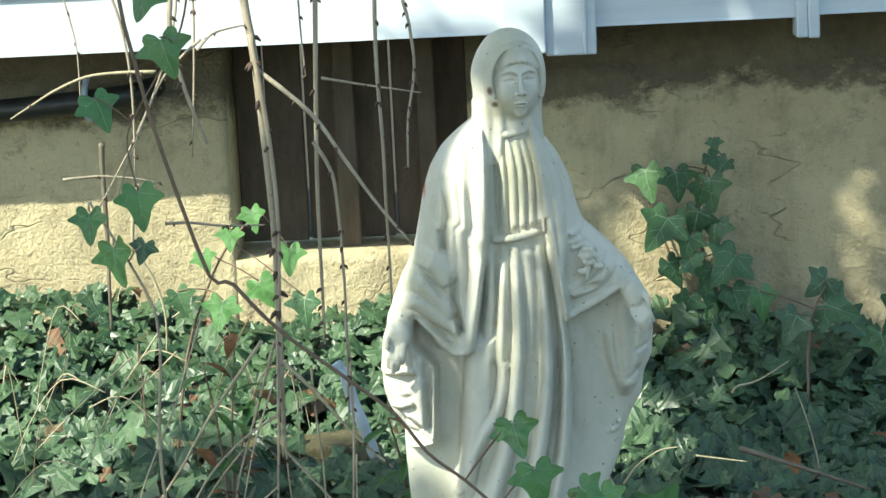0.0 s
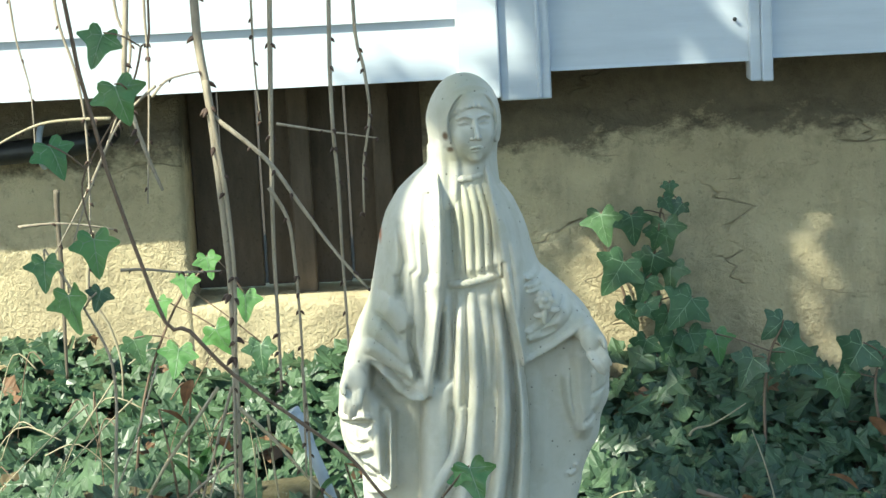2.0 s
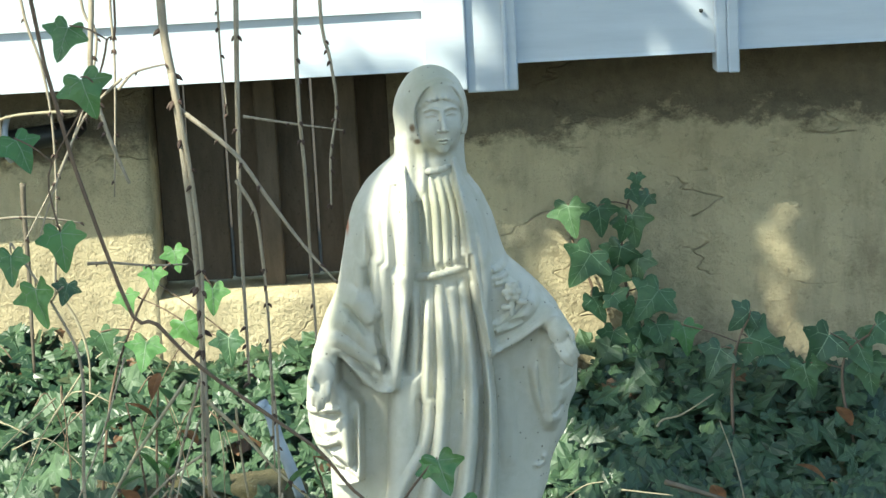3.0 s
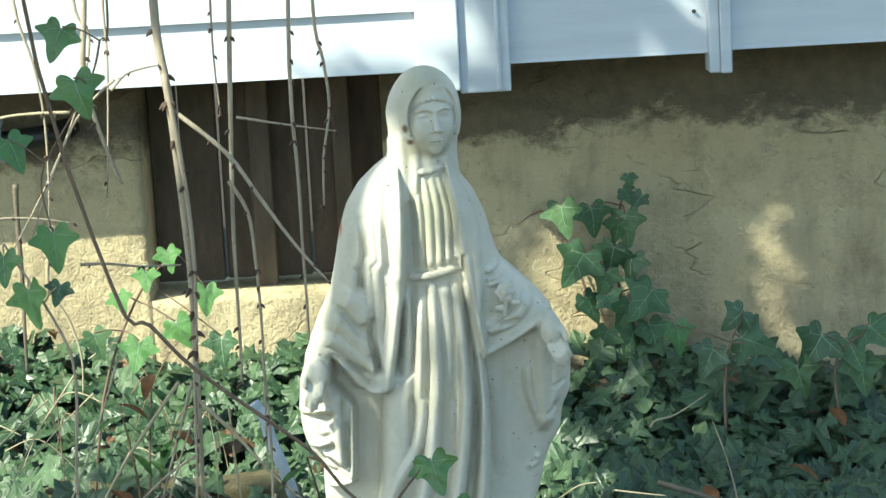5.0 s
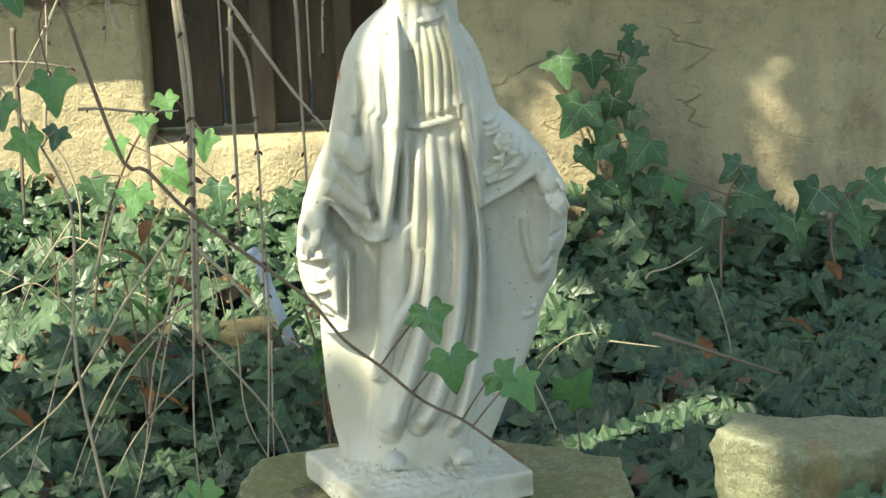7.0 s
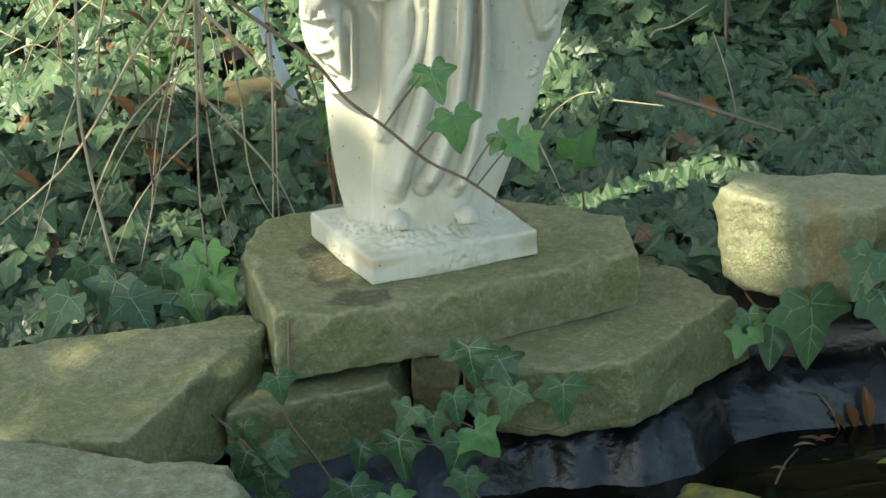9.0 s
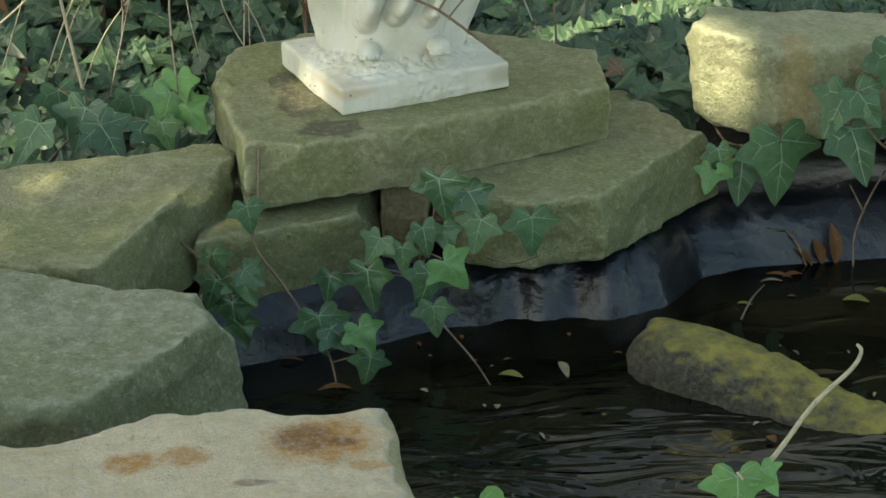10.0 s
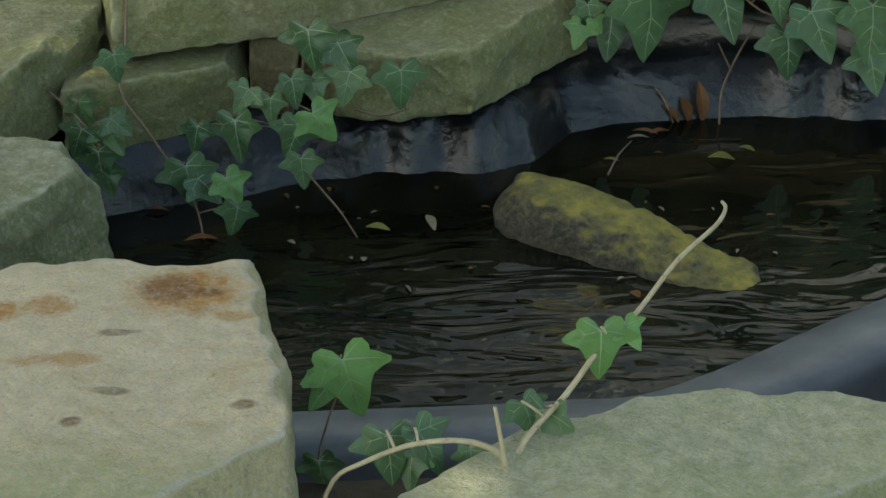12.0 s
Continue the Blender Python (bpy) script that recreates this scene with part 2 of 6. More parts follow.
M_RUST = sandstone("rust stained pale sandstone", (0.84, 0.71, 0.52), (0.58, 0.53, 0.31), 0.3,
                   [(x - RUST_MIDDLE[0], y - RUST_MIDDLE[1], w, d, s, k) for x, y, w, d, s, k in (
                       (-0.079, -1.014, 0.056, 0.048, 1.0, 0), (-0.095, -1.008, 0.030, 0.030, 0.75, 1), (-0.058, -1.018, 0.015, 0.010, 0.8, 1), (-0.254, -1.042, 0.028, 0.022, 0.9, 0), (-0.205, -1.038, 0.024, 0.022, 0.8, 0), (-0.035, -1.062, 0.022, 0.010, 0.6, 0),
                       (-0.177, -1.142, 0.026, 0.014, 0.7, 0), (-0.139, -1.093, 0.020, 0.007, 0.7, 1), (-0.173, -1.251, 0.010, 0.009, 0.9, 1), (-0.027, -1.229, 0.012, 0.008, 0.8, 1),
                       (-0.142, -1.194, 0.018, 0.007, 0.7, 1), (-0.212, -1.14, 0.024, 0.010, 0.6, 0), (-0.30, -1.22, 0.06, 0.05, 0.6, 0), (-0.22, -1.36, 0.42, 0.10, 0.75, 3))], 0.8)
M_PALE = sandstone("pale green sandstone", (0.62, 0.62, 0.44), (0.36, 0.40, 0.19), 0.5, (), 0.6)
M_IVY = ivy_green("ivy leaf", (0.032, 0.080, 0.036), (0.068, 0.140, 0.055))
M_IVY_COVER = ivy_green("ivy cover leaf", (0.021, 0.050, 0.025), (0.074, 0.130, 0.060), True)
M_IVY_LIGHT = ivy_green("young ivy leaf", (0.065, 0.165, 0.045), (0.115, 0.25, 0.075))
M_VEIN = ivy_green("ivy vein", (0.13, 0.21, 0.12), (0.22, 0.32, 0.19))
M_VEIN_COVER = ivy_green("ivy cover vein", (0.06, 0.11, 0.06), (0.16, 0.23, 0.13))
M_TWIG = bark("grey brown bark", (0.27, 0.22, 0.16), (0.42, 0.36, 0.28))
M_BUD = bark("dark bud scales", (0.05, 0.03, 0.025), (0.10, 0.06, 0.045))
M_IVYSTEM = bark("brown ivy stem", (0.13, 0.085, 0.06), (0.22, 0.15, 0.10))
M_STRAW = bark("dry straw stem", (0.30, 0.25, 0.16), (0.46, 0.40, 0.28))
M_STUCCO = stucco()
M_VINYL = vinyl()
M_LINER = liner_black()
# same liner, dusty; the sky's sheen on the rim is put into this paler grey
M_RIM = plain("dusty rubber with painted sky sheen", (0.075, 0.085, 0.10), (0.13, 0.14, 0.155), 0.48, 14)
M_WATER = pond_water()
M_SOIL = soil()
M_MOSS = mossy()
M_WOOD = bark("dark weathered board", (0.06, 0.045, 0.03), (0.12, 0.09, 0.065), 30)
M_DARK = plain("black plastic pipe", (0.012, 0.012, 0.012), (0.03, 0.03, 0.028), 0.45)
M_BLUE = plain("pale blue plastic", (0.42, 0.49, 0.60), (0.55, 0.60, 0.68), 0.4)
M_DEAD = plain("dead orange brown leaf", (0.20, 0.085, 0.03), (0.32, 0.15, 0.055), 0.6, 60)
M_MOSSLEAF = plain("yellow green dying leaf", (0.24, 0.25, 0.06), (0.34, 0.33, 0.10), 0.55, 60)
M_LIMB = bark("old brown bark", (0.10, 0.08, 0.06), (0.18, 0.15, 0.11), 25)


# ---- mesh helpers ----
def mesh_object(name, verts, faces, material, smooth=True):
    me = bpy.data.meshes.new(name)
    me.from_pydata(verts, [], faces)
    for m in material if isinstance(material, (list, tuple)) else (material,):
        me.materials.append(m)
    if smooth:
        me.polygons.foreach_set("use_smooth", [True] * len(me.polygons))
    me.update()
    return new(name, me)


def part(name, bm, material, parent, label=""):
    me = bpy.data.meshes.new(name)
    bm.to_mesh(me)
    bm.free()
    me.materials.append(material)
    ob = new(name, me)
    ob.parent = parent
    return tagged(ob, label)


def empty(name, at, label, category, group="", kind=""):
    ob = new(name)
    ob.empty_display_size = 0.05
    ob.location = at
    return tagged(ob, label, category, group, kind)


def box(bm, x0, x1, y0, y1, z0, z1, bevel=0.0):
    made = bmesh.ops.create_cube(bm, size=1.0, matrix=Matrix.LocRotScale(((x0 + x1) / 2, (y0 + y1) / 2, (z0 + z1) / 2), None, (x1 - x0, y1 - y0, z1 - z0)))
    if bevel:
        edges = list({e for v in made["verts"] for e in v.link_edges})
        bmesh.ops.bevel(bm, geom=edges, offset=bevel, segments=2, affect="EDGES", profile=0.5)


def surface_nets(field, low, step):
    """Vertices and quads of the surface where a sampled field changes sign."""
    inside = field < 0
    nx, ny, nz = field.shape
    total = np.zeros((nx - 1, ny - 1, nz - 1, 3), np.float32)
    count = np.zeros((nx - 1, ny - 1, nz - 1), np.int16)
    cut = lambda o: tuple(slice(o[i], o[i] + (nx, ny, nz)[i] - 1) for i in range(3))
    corners = [(i, j, k) for i in (0, 1) for j in (0, 1) for k in (0, 1)]
    for a in corners:
        for axis in range(3):
            if a[axis]:
                continue
            b = list(a)
            b[axis] = 1
            fa, fb = field[cut(a)], field[cut(b)]
            cross = (fa < 0) != (fb < 0)
            where = np.nonzero(cross)
            w = fa[where] / (fa[where] - fb[where])
            for i in range(3):
                total[where + (np.full(len(w), i),)] += a[i] + (w if i == axis else 0)
            count[where] += 1
    cells = np.nonzero(count)
    index = np.full(count.shape, -1, np.int64)
    index[cells] = np.arange(len(cells[0]))
    verts = (np.stack(cells, 1) + total[cells] / count[cells][:, None]) * step + np.array(low)
    quads = []
    for axis in range(3):
        u, v = (axis + 1) % 3, (axis + 2) % 3
        take = [slice(1, -1)] * 3
        take[axis] = slice(0, -1)
        nxt = [slice(1, -1)] * 3
        nxt[axis] = slice(1, None)
        a, b = inside[tuple(take)], inside[tuple(nxt)]
        for flip, sel in ((False, a & ~b), (True, ~a & b)):
            pos = np.stack(np.nonzero(sel), 1)
            if not len(pos):
                continue
            base = pos + np.array([0 if i == axis else 1 for i in range(3)])
            ring = []
            for du, dv in ((-1, -1), (0, -1), (0, 0), (-1, 0)):
                q = base.copy()
                q[:, u] += du
                q[:, v] += dv
                ring.append(index[q[:, 0], q[:, 1], q[:, 2]])
            quad = np.stack(ring, 1)
            quads.append(quad[:, ::-1] if flip else quad)
    return verts, np.concatenate(quads)


LATTICE = np.random.RandomState(7).rand(32, 32, 32).astype(np.float32)


def grain(x, y, z, scale, octaves=3, gain=0.5):
    """Smooth 3D value noise, about -0.5 to 0.5."""
    out, amp, norm = 0.0, 1.0, 0.0
    for o in range(octaves):
        q = [np.asarray(v, np.float32) * scale * 2 ** o + 11.3 * (o + 1) for v in (x, y, z)]
        f = [np.floor(v) for v in q]
        i = [v.astype(np.int32) for v in f]
        w = [(v - b) for v, b in zip(q, f)]
        w = [v * v * (3 - 2 * v) for v in w]
        acc = 0.0
        for dx in (0, 1):
            for dy in (0, 1):
                for dz in (0, 1):
                    acc = acc + LATTICE[(i[0] + dx) % 32, (i[1] + dy) % 32, (i[2] + dz) % 32] * (w[0] if dx else 1 - w[0]) * (w[1] if dy else 1 - w[1]) * (w[2] if dz else 1 - w[2])
        out, norm, amp = out + amp * (acc - 0.5), norm + amp, amp * gain
    return out / norm


def spline(pts, radii, steps):
    """A Catmull-Rom line through points, with its radii."""
    pts = [Vector(p) for p in pts]
    n = len(pts)
    line, rad = [], []
    for i in range(n - 1):
        p0, p1, p2, p3 = pts[max(i - 1, 0)], pts[i], pts[i + 1], pts[min(i + 2, n - 1)]
        for s in range(steps):
            t = s / steps
            line.append(0.5 * (2 * p1 + (p2 - p0) * t + (2 * p0 - 5 * p1 + 4 * p2 - p3) * t * t + (3 * p1 - p0 - 3 * p2 + p3) * t ** 3))
            rad.append(radii[i] + (radii[i + 1] - radii[i]) * t)
    return line + [pts[-1]], rad + [radii[-1]]


class Clay:
    """A block of sampled space in which solids are blended, then skinned."""

    def __init__(self, low, high, step):
        self.low, self.step = low, step
        self.axes = [np.arange(a, b, step, dtype=np.float32) for a, b in zip(low, high)]
        self.field = np.full([len(a) for a in self.axes], 1.0, np.float32)

    def window(self, low, high):
        cut = []
        for a, lo, hi in zip(self.axes, low, high):
            i, j = np.searchsorted(a, (lo, hi))
            cut.append(slice(max(0, i - 1), min(len(a), j + 1)))
        cut = tuple(cut)
        x, y, z = np.meshgrid(*(a[c] for a, c in zip(self.axes, cut)), indexing="ij", sparse=True)
        return cut, x, y, z

    def blend(self, cut, d, soft, take_away=False):
        f = self.field[cut]
        if take_away:
            h = np.clip(0.5 - 0.5 * (f + d) / soft, 0, 1)
            self.field[cut] = f * (1 - h) - d * h + soft * h * (1 - h)
        else:
            h = np.clip(0.5 + 0.5 * (d - f) / soft, 0, 1)
            self.field[cut] = d * (1 - h) + f * h - soft * h * (1 - h)

    def ball(self, c, r, soft=0.01, take_away=False, turn=0.0):
        r = (r, r, r) if isinstance(r, (int, float)) else r
        m = max(r) + soft * 2
        cut, x, y, z = self.window([v - m for v in c], [v + m for v in c])
        x, y, z = x - c[0], y - c[1], z - c[2]
        if turn:
            x, z = x * math.cos(turn) + z * math.sin(turn), z * math.cos(turn) - x * math.sin(turn)
        k0 = np.sqrt((x / r[0]) ** 2 + (y / r[1]) ** 2 + (z / r[2]) ** 2)
        k1 = np.sqrt((x / r[0] ** 2) ** 2 + (y / r[1] ** 2) ** 2 + (z / r[2] ** 2) ** 2)
        self.blend(cut, k0 * (k0 - 1) / np.maximum(k1, 1e-6), soft, take_away)

    def ridge(self, pts, radii, soft=0.01, take_away=False, flat=1.0):
        """A smooth rope of clay along a line."""
        line, rad = spline(pts, radii, 4)
        m = max(radii) + soft * 1.5
        cut, x, y, z = self.window([min(p[i] for p in line) - m for i in range(3)], [max(p[i] for p in line) + m for i in range(3)])
        best = None
        for a, b, ra, rb in zip(line, line[1:], rad, rad[1:]):
            d = [q - p for p, q in zip(a, b)]
            t = np.clip(((x - a[0]) * d[0] + (y - a[1]) * d[1] + (z - a[2]) * d[2]) / (sum(v * v for v in d) + 1e-9), 0, 1)
            dist = np.sqrt((x - a[0] - d[0] * t) ** 2 + ((y - a[1] - d[1] * t) * flat) ** 2 + (z - a[2] - d[2] * t) ** 2) - (ra + (rb - ra) * t)
            best = dist if best is None else np.minimum(best, dist)
        self.blend(cut, best, soft, take_away)

    def skin(self, name, material):
        v, f = surface_nets(self.field, self.low, self.step)
        return mesh_object(name, v.tolist(), f.tolist(), material)


def polygon_field(x, y, pts):
    """Signed distance in plan to a closed outline."""
    best, sign = 1e9, 1.0
    for (ax, ay), (bx, by) in zip(pts, pts[1:] + pts[:1]):
        ex, ey = bx - ax, by - ay
        wx, wy = x - ax, y - ay
        t = np.clip((wx * ex + wy * ey) / (ex * ex + ey * ey), 0, 1)
        best = np.minimum(best, (wx - ex * t) ** 2 + (wy - ey * t) ** 2)
        c1, c2, c3 = y >= ay, y < by, ex * wy > ey * wx
        sign = sign * np.where((c1 & c2 & c3) | (~c1 & ~c2 & ~c3), -1.0, 1.0)
    return sign * np.sqrt(best)


def rock(name, outline, top, bottom, material, label, lean=(0.0, 0.0), rough=0.012, flare=0.0, rounding=0.012, step=0.005, cuts=(), seed=0.0):
    """A quarried stone: an outline in plan between two heights, with a leaning top, chipped edges and broken sides."""
    xs, ys = [p[0] for p in outline], [p[1] for p in outline]
    cx, cy = sum(xs) / len(xs), sum(ys) / len(ys)
    pad = 0.04
    clay = Clay((min(xs) - pad - cx, min(ys) - pad - cy, bottom - pad - top), (max(xs) + pad - cx, max(ys) + pad - cy, 0.09), step)
    x, y, z = np.meshgrid(*clay.axes, indexing="ij")
    wob = grain(x + seed, y, z * 1.5, 16, 3)
    side = polygon_field(x + 0.6 * rough * wob, y + 0.6 * rough * grain(x, y + seed, z, 25, 2), [(a - cx, b - cy) for a, b in outline])
    layers = grain(x * 0.25 + seed, y * 0.25, z, 70, 2)
    side = side + flare * z + rough * (wob * 1.3 + layers * 0.35)
    lid = z - lean[0] * x - lean[1] * y + rough * (grain(x + seed, y, z * 0.3, 9, 4) * 1.3)
    foot = (bottom - top) - z
    chip = rounding * (0.5 + 3.2 * np.clip(grain(x + seed, y, z, 17, 3) + 0.22, 0, 1))
    a, b = np.maximum(lid, foot) + chip, side + chip
    clay.field = (np.minimum(np.maximum(a, b), 0) + np.sqrt(np.maximum(a, 0) ** 2 + np.maximum(b, 0) ** 2) - chip).astype(np.float32)
    clay.field += (rough * 0.55 * grain(x, y, z + seed, 55, 3, 0.65)).astype(np.float32)
    flakes = random.Random(int(seed * 10) + 5)
    tooth = rough * 0.5 * grain(x, y, z, 40, 2)
    for k in range(9):
        e = flakes.randrange(len(outline))
        (ax, ay), (bx, by) = outline[e], outline[(e + 1) % len(outline)]
        w, size, bite = flakes.random(), flakes.uniform(0.035, 0.10), flakes.uniform(0.004, 0.011)
        out = Vector((by - ay, ax - bx)).normalized()
        fx, fy = ax + (bx - ax) * w - cx, ay + (by - ay) * w - cy
        if (out.x * fx + out.y * fy) < 0:
            out = -out
        reach = (size - bite) * 0.72
        fz = lean[0] * fx + lean[1] * fy
        d = size - np.sqrt((x - fx - out.x * reach) ** 2 + (y - fy - out.y * reach) ** 2 + (z - fz - reach * flakes.uniform(0.5, 1.0)) ** 2) + tooth
        clay.field = np.maximum(clay.field, d).astype(np.float32)
    for (px, py, pz), (ux, uy, uz) in cuts:
        s = math.sqrt(ux * ux + uy * uy + uz * uz)
        d = ((x + cx - px) * ux + (y + cy - py) * uy + (z + top - pz) * uz) / s + rough * 0.9 * grain(x, y + seed, z, 22, 4)
        clay.field = np.maximum(clay.field, d).astype(np.float32)
    ob = clay.skin(name, material)
    ob.location = (cx, cy, top)
    return tagged(ob, label, "stone", "stones round the pond")


def tube(pts, radii, sides=6):
    """Vertices and faces of a tapering tube along a smoothed line."""
    line, rad = spline(pts, radii, 4)
    verts, faces = [], []
    side = None
    for i, (p, r) in enumerate(zip(line, rad)):
        d = (line[min(i + 1, len(line) - 1)] - line[max(i - 1, 0)]).normalized()
        side = d.orthogonal().normalized() if side is None else (side - d * side.dot(d)).normalized()
        up = d.cross(side)
        for k in range(sides):
            a = 2 * math.pi * k / sides
            verts.append(p + (side * math.cos(a) + up * math.sin(a)) * r)
    for i in range(len(line) - 1):
        for k in range(sides):
            a, b = i * sides + k, i * sides + (k + 1) % sides
            faces.append((a, b, b + sides, a + sides))
    faces.append(tuple(range(sides))[::-1])
    faces.append(tuple(len(verts) - sides + k for k in range(sides)))
    return [tuple(v) for v in verts], faces, line


def tube_part(name, pts, radii, material, parent, sides=6, label=""):
    v, f, line = tube(pts, radii, sides)
    ob = mesh_object(name, v, f, material)
    ob.parent = parent
    tagged(ob, label)
    return ob, line


# An ivy leaf one unit long with five lobes; the stalk meets it at the origin, the tip points to +y.
LEAF_HALF = [(0.0, 0.10), (0.12, -0.12), (0.33, -0.16), (0.45, 0.0), (0.62, 0.16), (0.45, 0.32), (0.34, 0.42), (0.19, 0.68), (0.0, 1.0)]
LEAF_LOBED = [(0.0, 0.06), (0.16, -0.15), (0.37, -0.07), (0.34, 0.08), (0.60, 0.22), (0.38, 0.34), (0.25, 0.44), (0.15, 0.70), (0.0, 1.0)]


def leaf_shape(curl=0.12, droop=0.18, lobes=1.0, outline=LEAF_HALF):
    """Vertices, faces and material numbers of one leaf with its veins."""
    bend = lambda x, y: curl * abs(x) ** 1.2 * 1.1 - droop * y * y + 0.05 * math.sin(9 * x + 5 * y)
    verts, faces, mats = [], [], []
    right = [(x * lobes if 0 < x else x, y) for x, y in outline]
    spine = [(0.0, 0.06), (0.0, 0.25), (0.0, 0.5), (0.0, 0.75), (0.0, 1.0)]
    for x, y in spine:
        verts.append((x, y, bend(x, y)))
    for s in (1, -1):
        start = len(verts)
        for x, y in right[1:-1]:
            verts.append((s * x, y, bend(x, y)))
        o = lambda i: start + i
        tri = [(0, o(0), o(1)), (0, o(1), o(2)), (0, o(2), 1), (1, o(2), o(3)), (1, o(3), o(4)), (1, o(4), 2), (2, o(4), o(5)), (2, o(5), o(6)), (2, o(6), 3), (3, o(6), 4)]
        for t in tri:
            faces.append(t if s > 0 else t[::-1])
            mats.append(0)
    for ex, ey, w in ((0.0, 0.93, 0.018), (0.50, 0.16, 0.014), (-0.50, 0.16, 0.014), (0.27, -0.10, 0.012), (-0.27, -0.10, 0.012), (0.2, 0.44, 0.01), (-0.2, 0.44, 0.01)):
        ax, ay = (0.0, 0.06) if abs(ey - 0.44) > 0.01 else (0.0, 0.28)
        d = Vector((ex - ax, ey - ay))
        q = Vector((-d.y, d.x)).normalized() * w
        k = len(verts)
        for px, py in ((ax + q.x, ay + q.y), (ax - q.x, ay - q.y), ((ax + ex) / 2 - q.x * 0.7, (ay + ey) / 2 - q.y * 0.7), ((ax + ex) / 2 + q.x * 0.7, (ay + ey) / 2 + q.y * 0.7), (ex, ey)):
            verts.append((px, py, bend(px, py) + 0.012))
        faces += [(k, k + 1, k + 2, k + 3), (k + 3, k + 2, k + 4)]
        mats += [1, 1]
    return np.array(verts), faces, mats


LEAVES = [leaf_shape(*a) for a in ((0.08, 0.08, 1.0, LEAF_HALF), (0.2, 0.08, 0.9, LEAF_LOBED), (-0.06, 0.14, 1.05, LEAF_HALF), (0.14, -0.03, 0.95, LEAF_LOBED))]


# half of a leaf's outline with rounded lobes
LOBES = [(0.0, 0.07), (0.10, -0.09), (0.23, -0.18), (0.35, -0.16), (0.41, -0.06), (0.40, 0.04), (0.51, 0.09), (0.66, 0.20), (0.64, 0.27), (0.49, 0.33), (0.35, 0.40), (0.27, 0.52), (0.19, 0.73), (0.09, 0.91), (0.0, 1.0)]


def broad_leaf(curl, droop, wide, wave):
    """A leaf seen from near: lobed outline, raised between the veins, pale branching veins."""
    bend = lambda x, y: curl * abs(x) ** 1.2 - droop * y * y + wave * math.sin(9 * x + 6 * y)
    ring = [(x * wide, y) for x, y in LOBES] + [(-x * wide, y) for x, y in LOBES[-2:0:-1]]
    k = len(ring)
    mid = [(x * 0.55, 0.22 + (y - 0.22) * 0.55) for x, y in ring]
    verts = [(0.0, 0.22, bend(0, 0.22))] + [(x, y, bend(x, y) + 0.022 * math.sin(8 * math.atan2(x, y - 0.1)) ** 2) for x, y in mid] + [(x, y, bend(x, y)) for x, y in ring]
    faces, mats = [], []
    for i in range(k):
        j = (i + 1) % k
        faces += [(0, 1 + j, 1 + i), (1 + i, 1 + j, 1 + k + j, 1 + k + i)]
        mats += [0, 0]
    base = (0.0, 0.07)
    veins = [(base, (0.0, 0.94), 0.014)]
    for s in (1, -1):
        veins += [(base, (s * 0.58 * wide, 0.21), 0.011), (base, (s * 0.31 * wide, -0.13), 0.009), ((0.0, 0.36), (s * 0.21 * wide, 0.55), 0.007), ((0.0, 0.55), (s * 0.14 * wide, 0.74), 0.006), ((s * 0.26 * wide, 0.135), (s * 0.40 * wide, 0.32), 0.006), ((s * 0.26 * wide, 0.135), (s * 0.38 * wide, 0.03), 0.006)]
    for (ax, ay), (ex, ey), w in veins:
        d = Vector((ex - ax, ey - ay))
        q = Vector((-d.y, d.x)).normalized() * w
        b = len(verts)
        for t, g in ((0.0, 1.0), (0.33, 0.85), (0.66, 0.65), (1.0, 0.3)):
            for side in (1, -1):
                px, py = ax + d.x * t + side * q.x * g, ay + d.y * t + side * q.y * g
                verts.append((px, py, bend(px, py) + 0.022))
        for i in range(3):
            faces.append((b + 2 * i + 1, b + 2 * i + 3, b + 2 * i + 2, b + 2 * i))
            mats.append(1)
    return np.array(verts), faces, mats


BROAD = [broad_leaf(*a) for a in ((0.12, 0.10, 1.0, 0.03), (0.26, 0.05, 0.92, 0.05), (-0.10, 0.20, 1.05, 0.04), (0.34, 0.14, 0.9, 0.03), (0.05, -0.08, 0.98, 0.06))]


def leaf_meshes(top):
    out = []
    for v, f, m in BROAD:
        me = bpy.data.meshes.new("leaf")
        me.from_pydata(v.tolist(), [], f)
        me.materials.append(top)
        me.materials.append(M_VEIN)
        me.polygons.foreach_set("material_index", m)
        me.polygons.foreach_set("use_smooth", [True] * len(f))
        out.append(me)
    return out


LEAF_MESH, LEAF_MESH_LIGHT = leaf_meshes(M_IVY), leaf_meshes(M_IVY_LIGHT)


def leaf_pose(at, normal, tip, size):
    """A matrix that lays a leaf at a point with its face along normal and its tip towards tip."""
    n = Vector(normal).normalized()
    t = Vector(tip)
    t = (t - n * t.dot(n)).normalized()
    s = t.cross(n)
    return Matrix(((s.x * size, t.x * size, n.x * size, at[0]), (s.y * size, t.y * size, n.y * size, at[1]), (s.z * size, t.z * size, n.z * size, at[2]), (0, 0, 0, 1)))


def leaf_part(parent, at, normal, tip, size, rng, light=False, name="leaf"):
    ob = new(name, rng.choice(LEAF_MESH_LIGHT if light else LEAF_MESH))
    ob.parent = parent
    ob.matrix_basis = leaf_pose(at, normal, tip, size)
    return ob


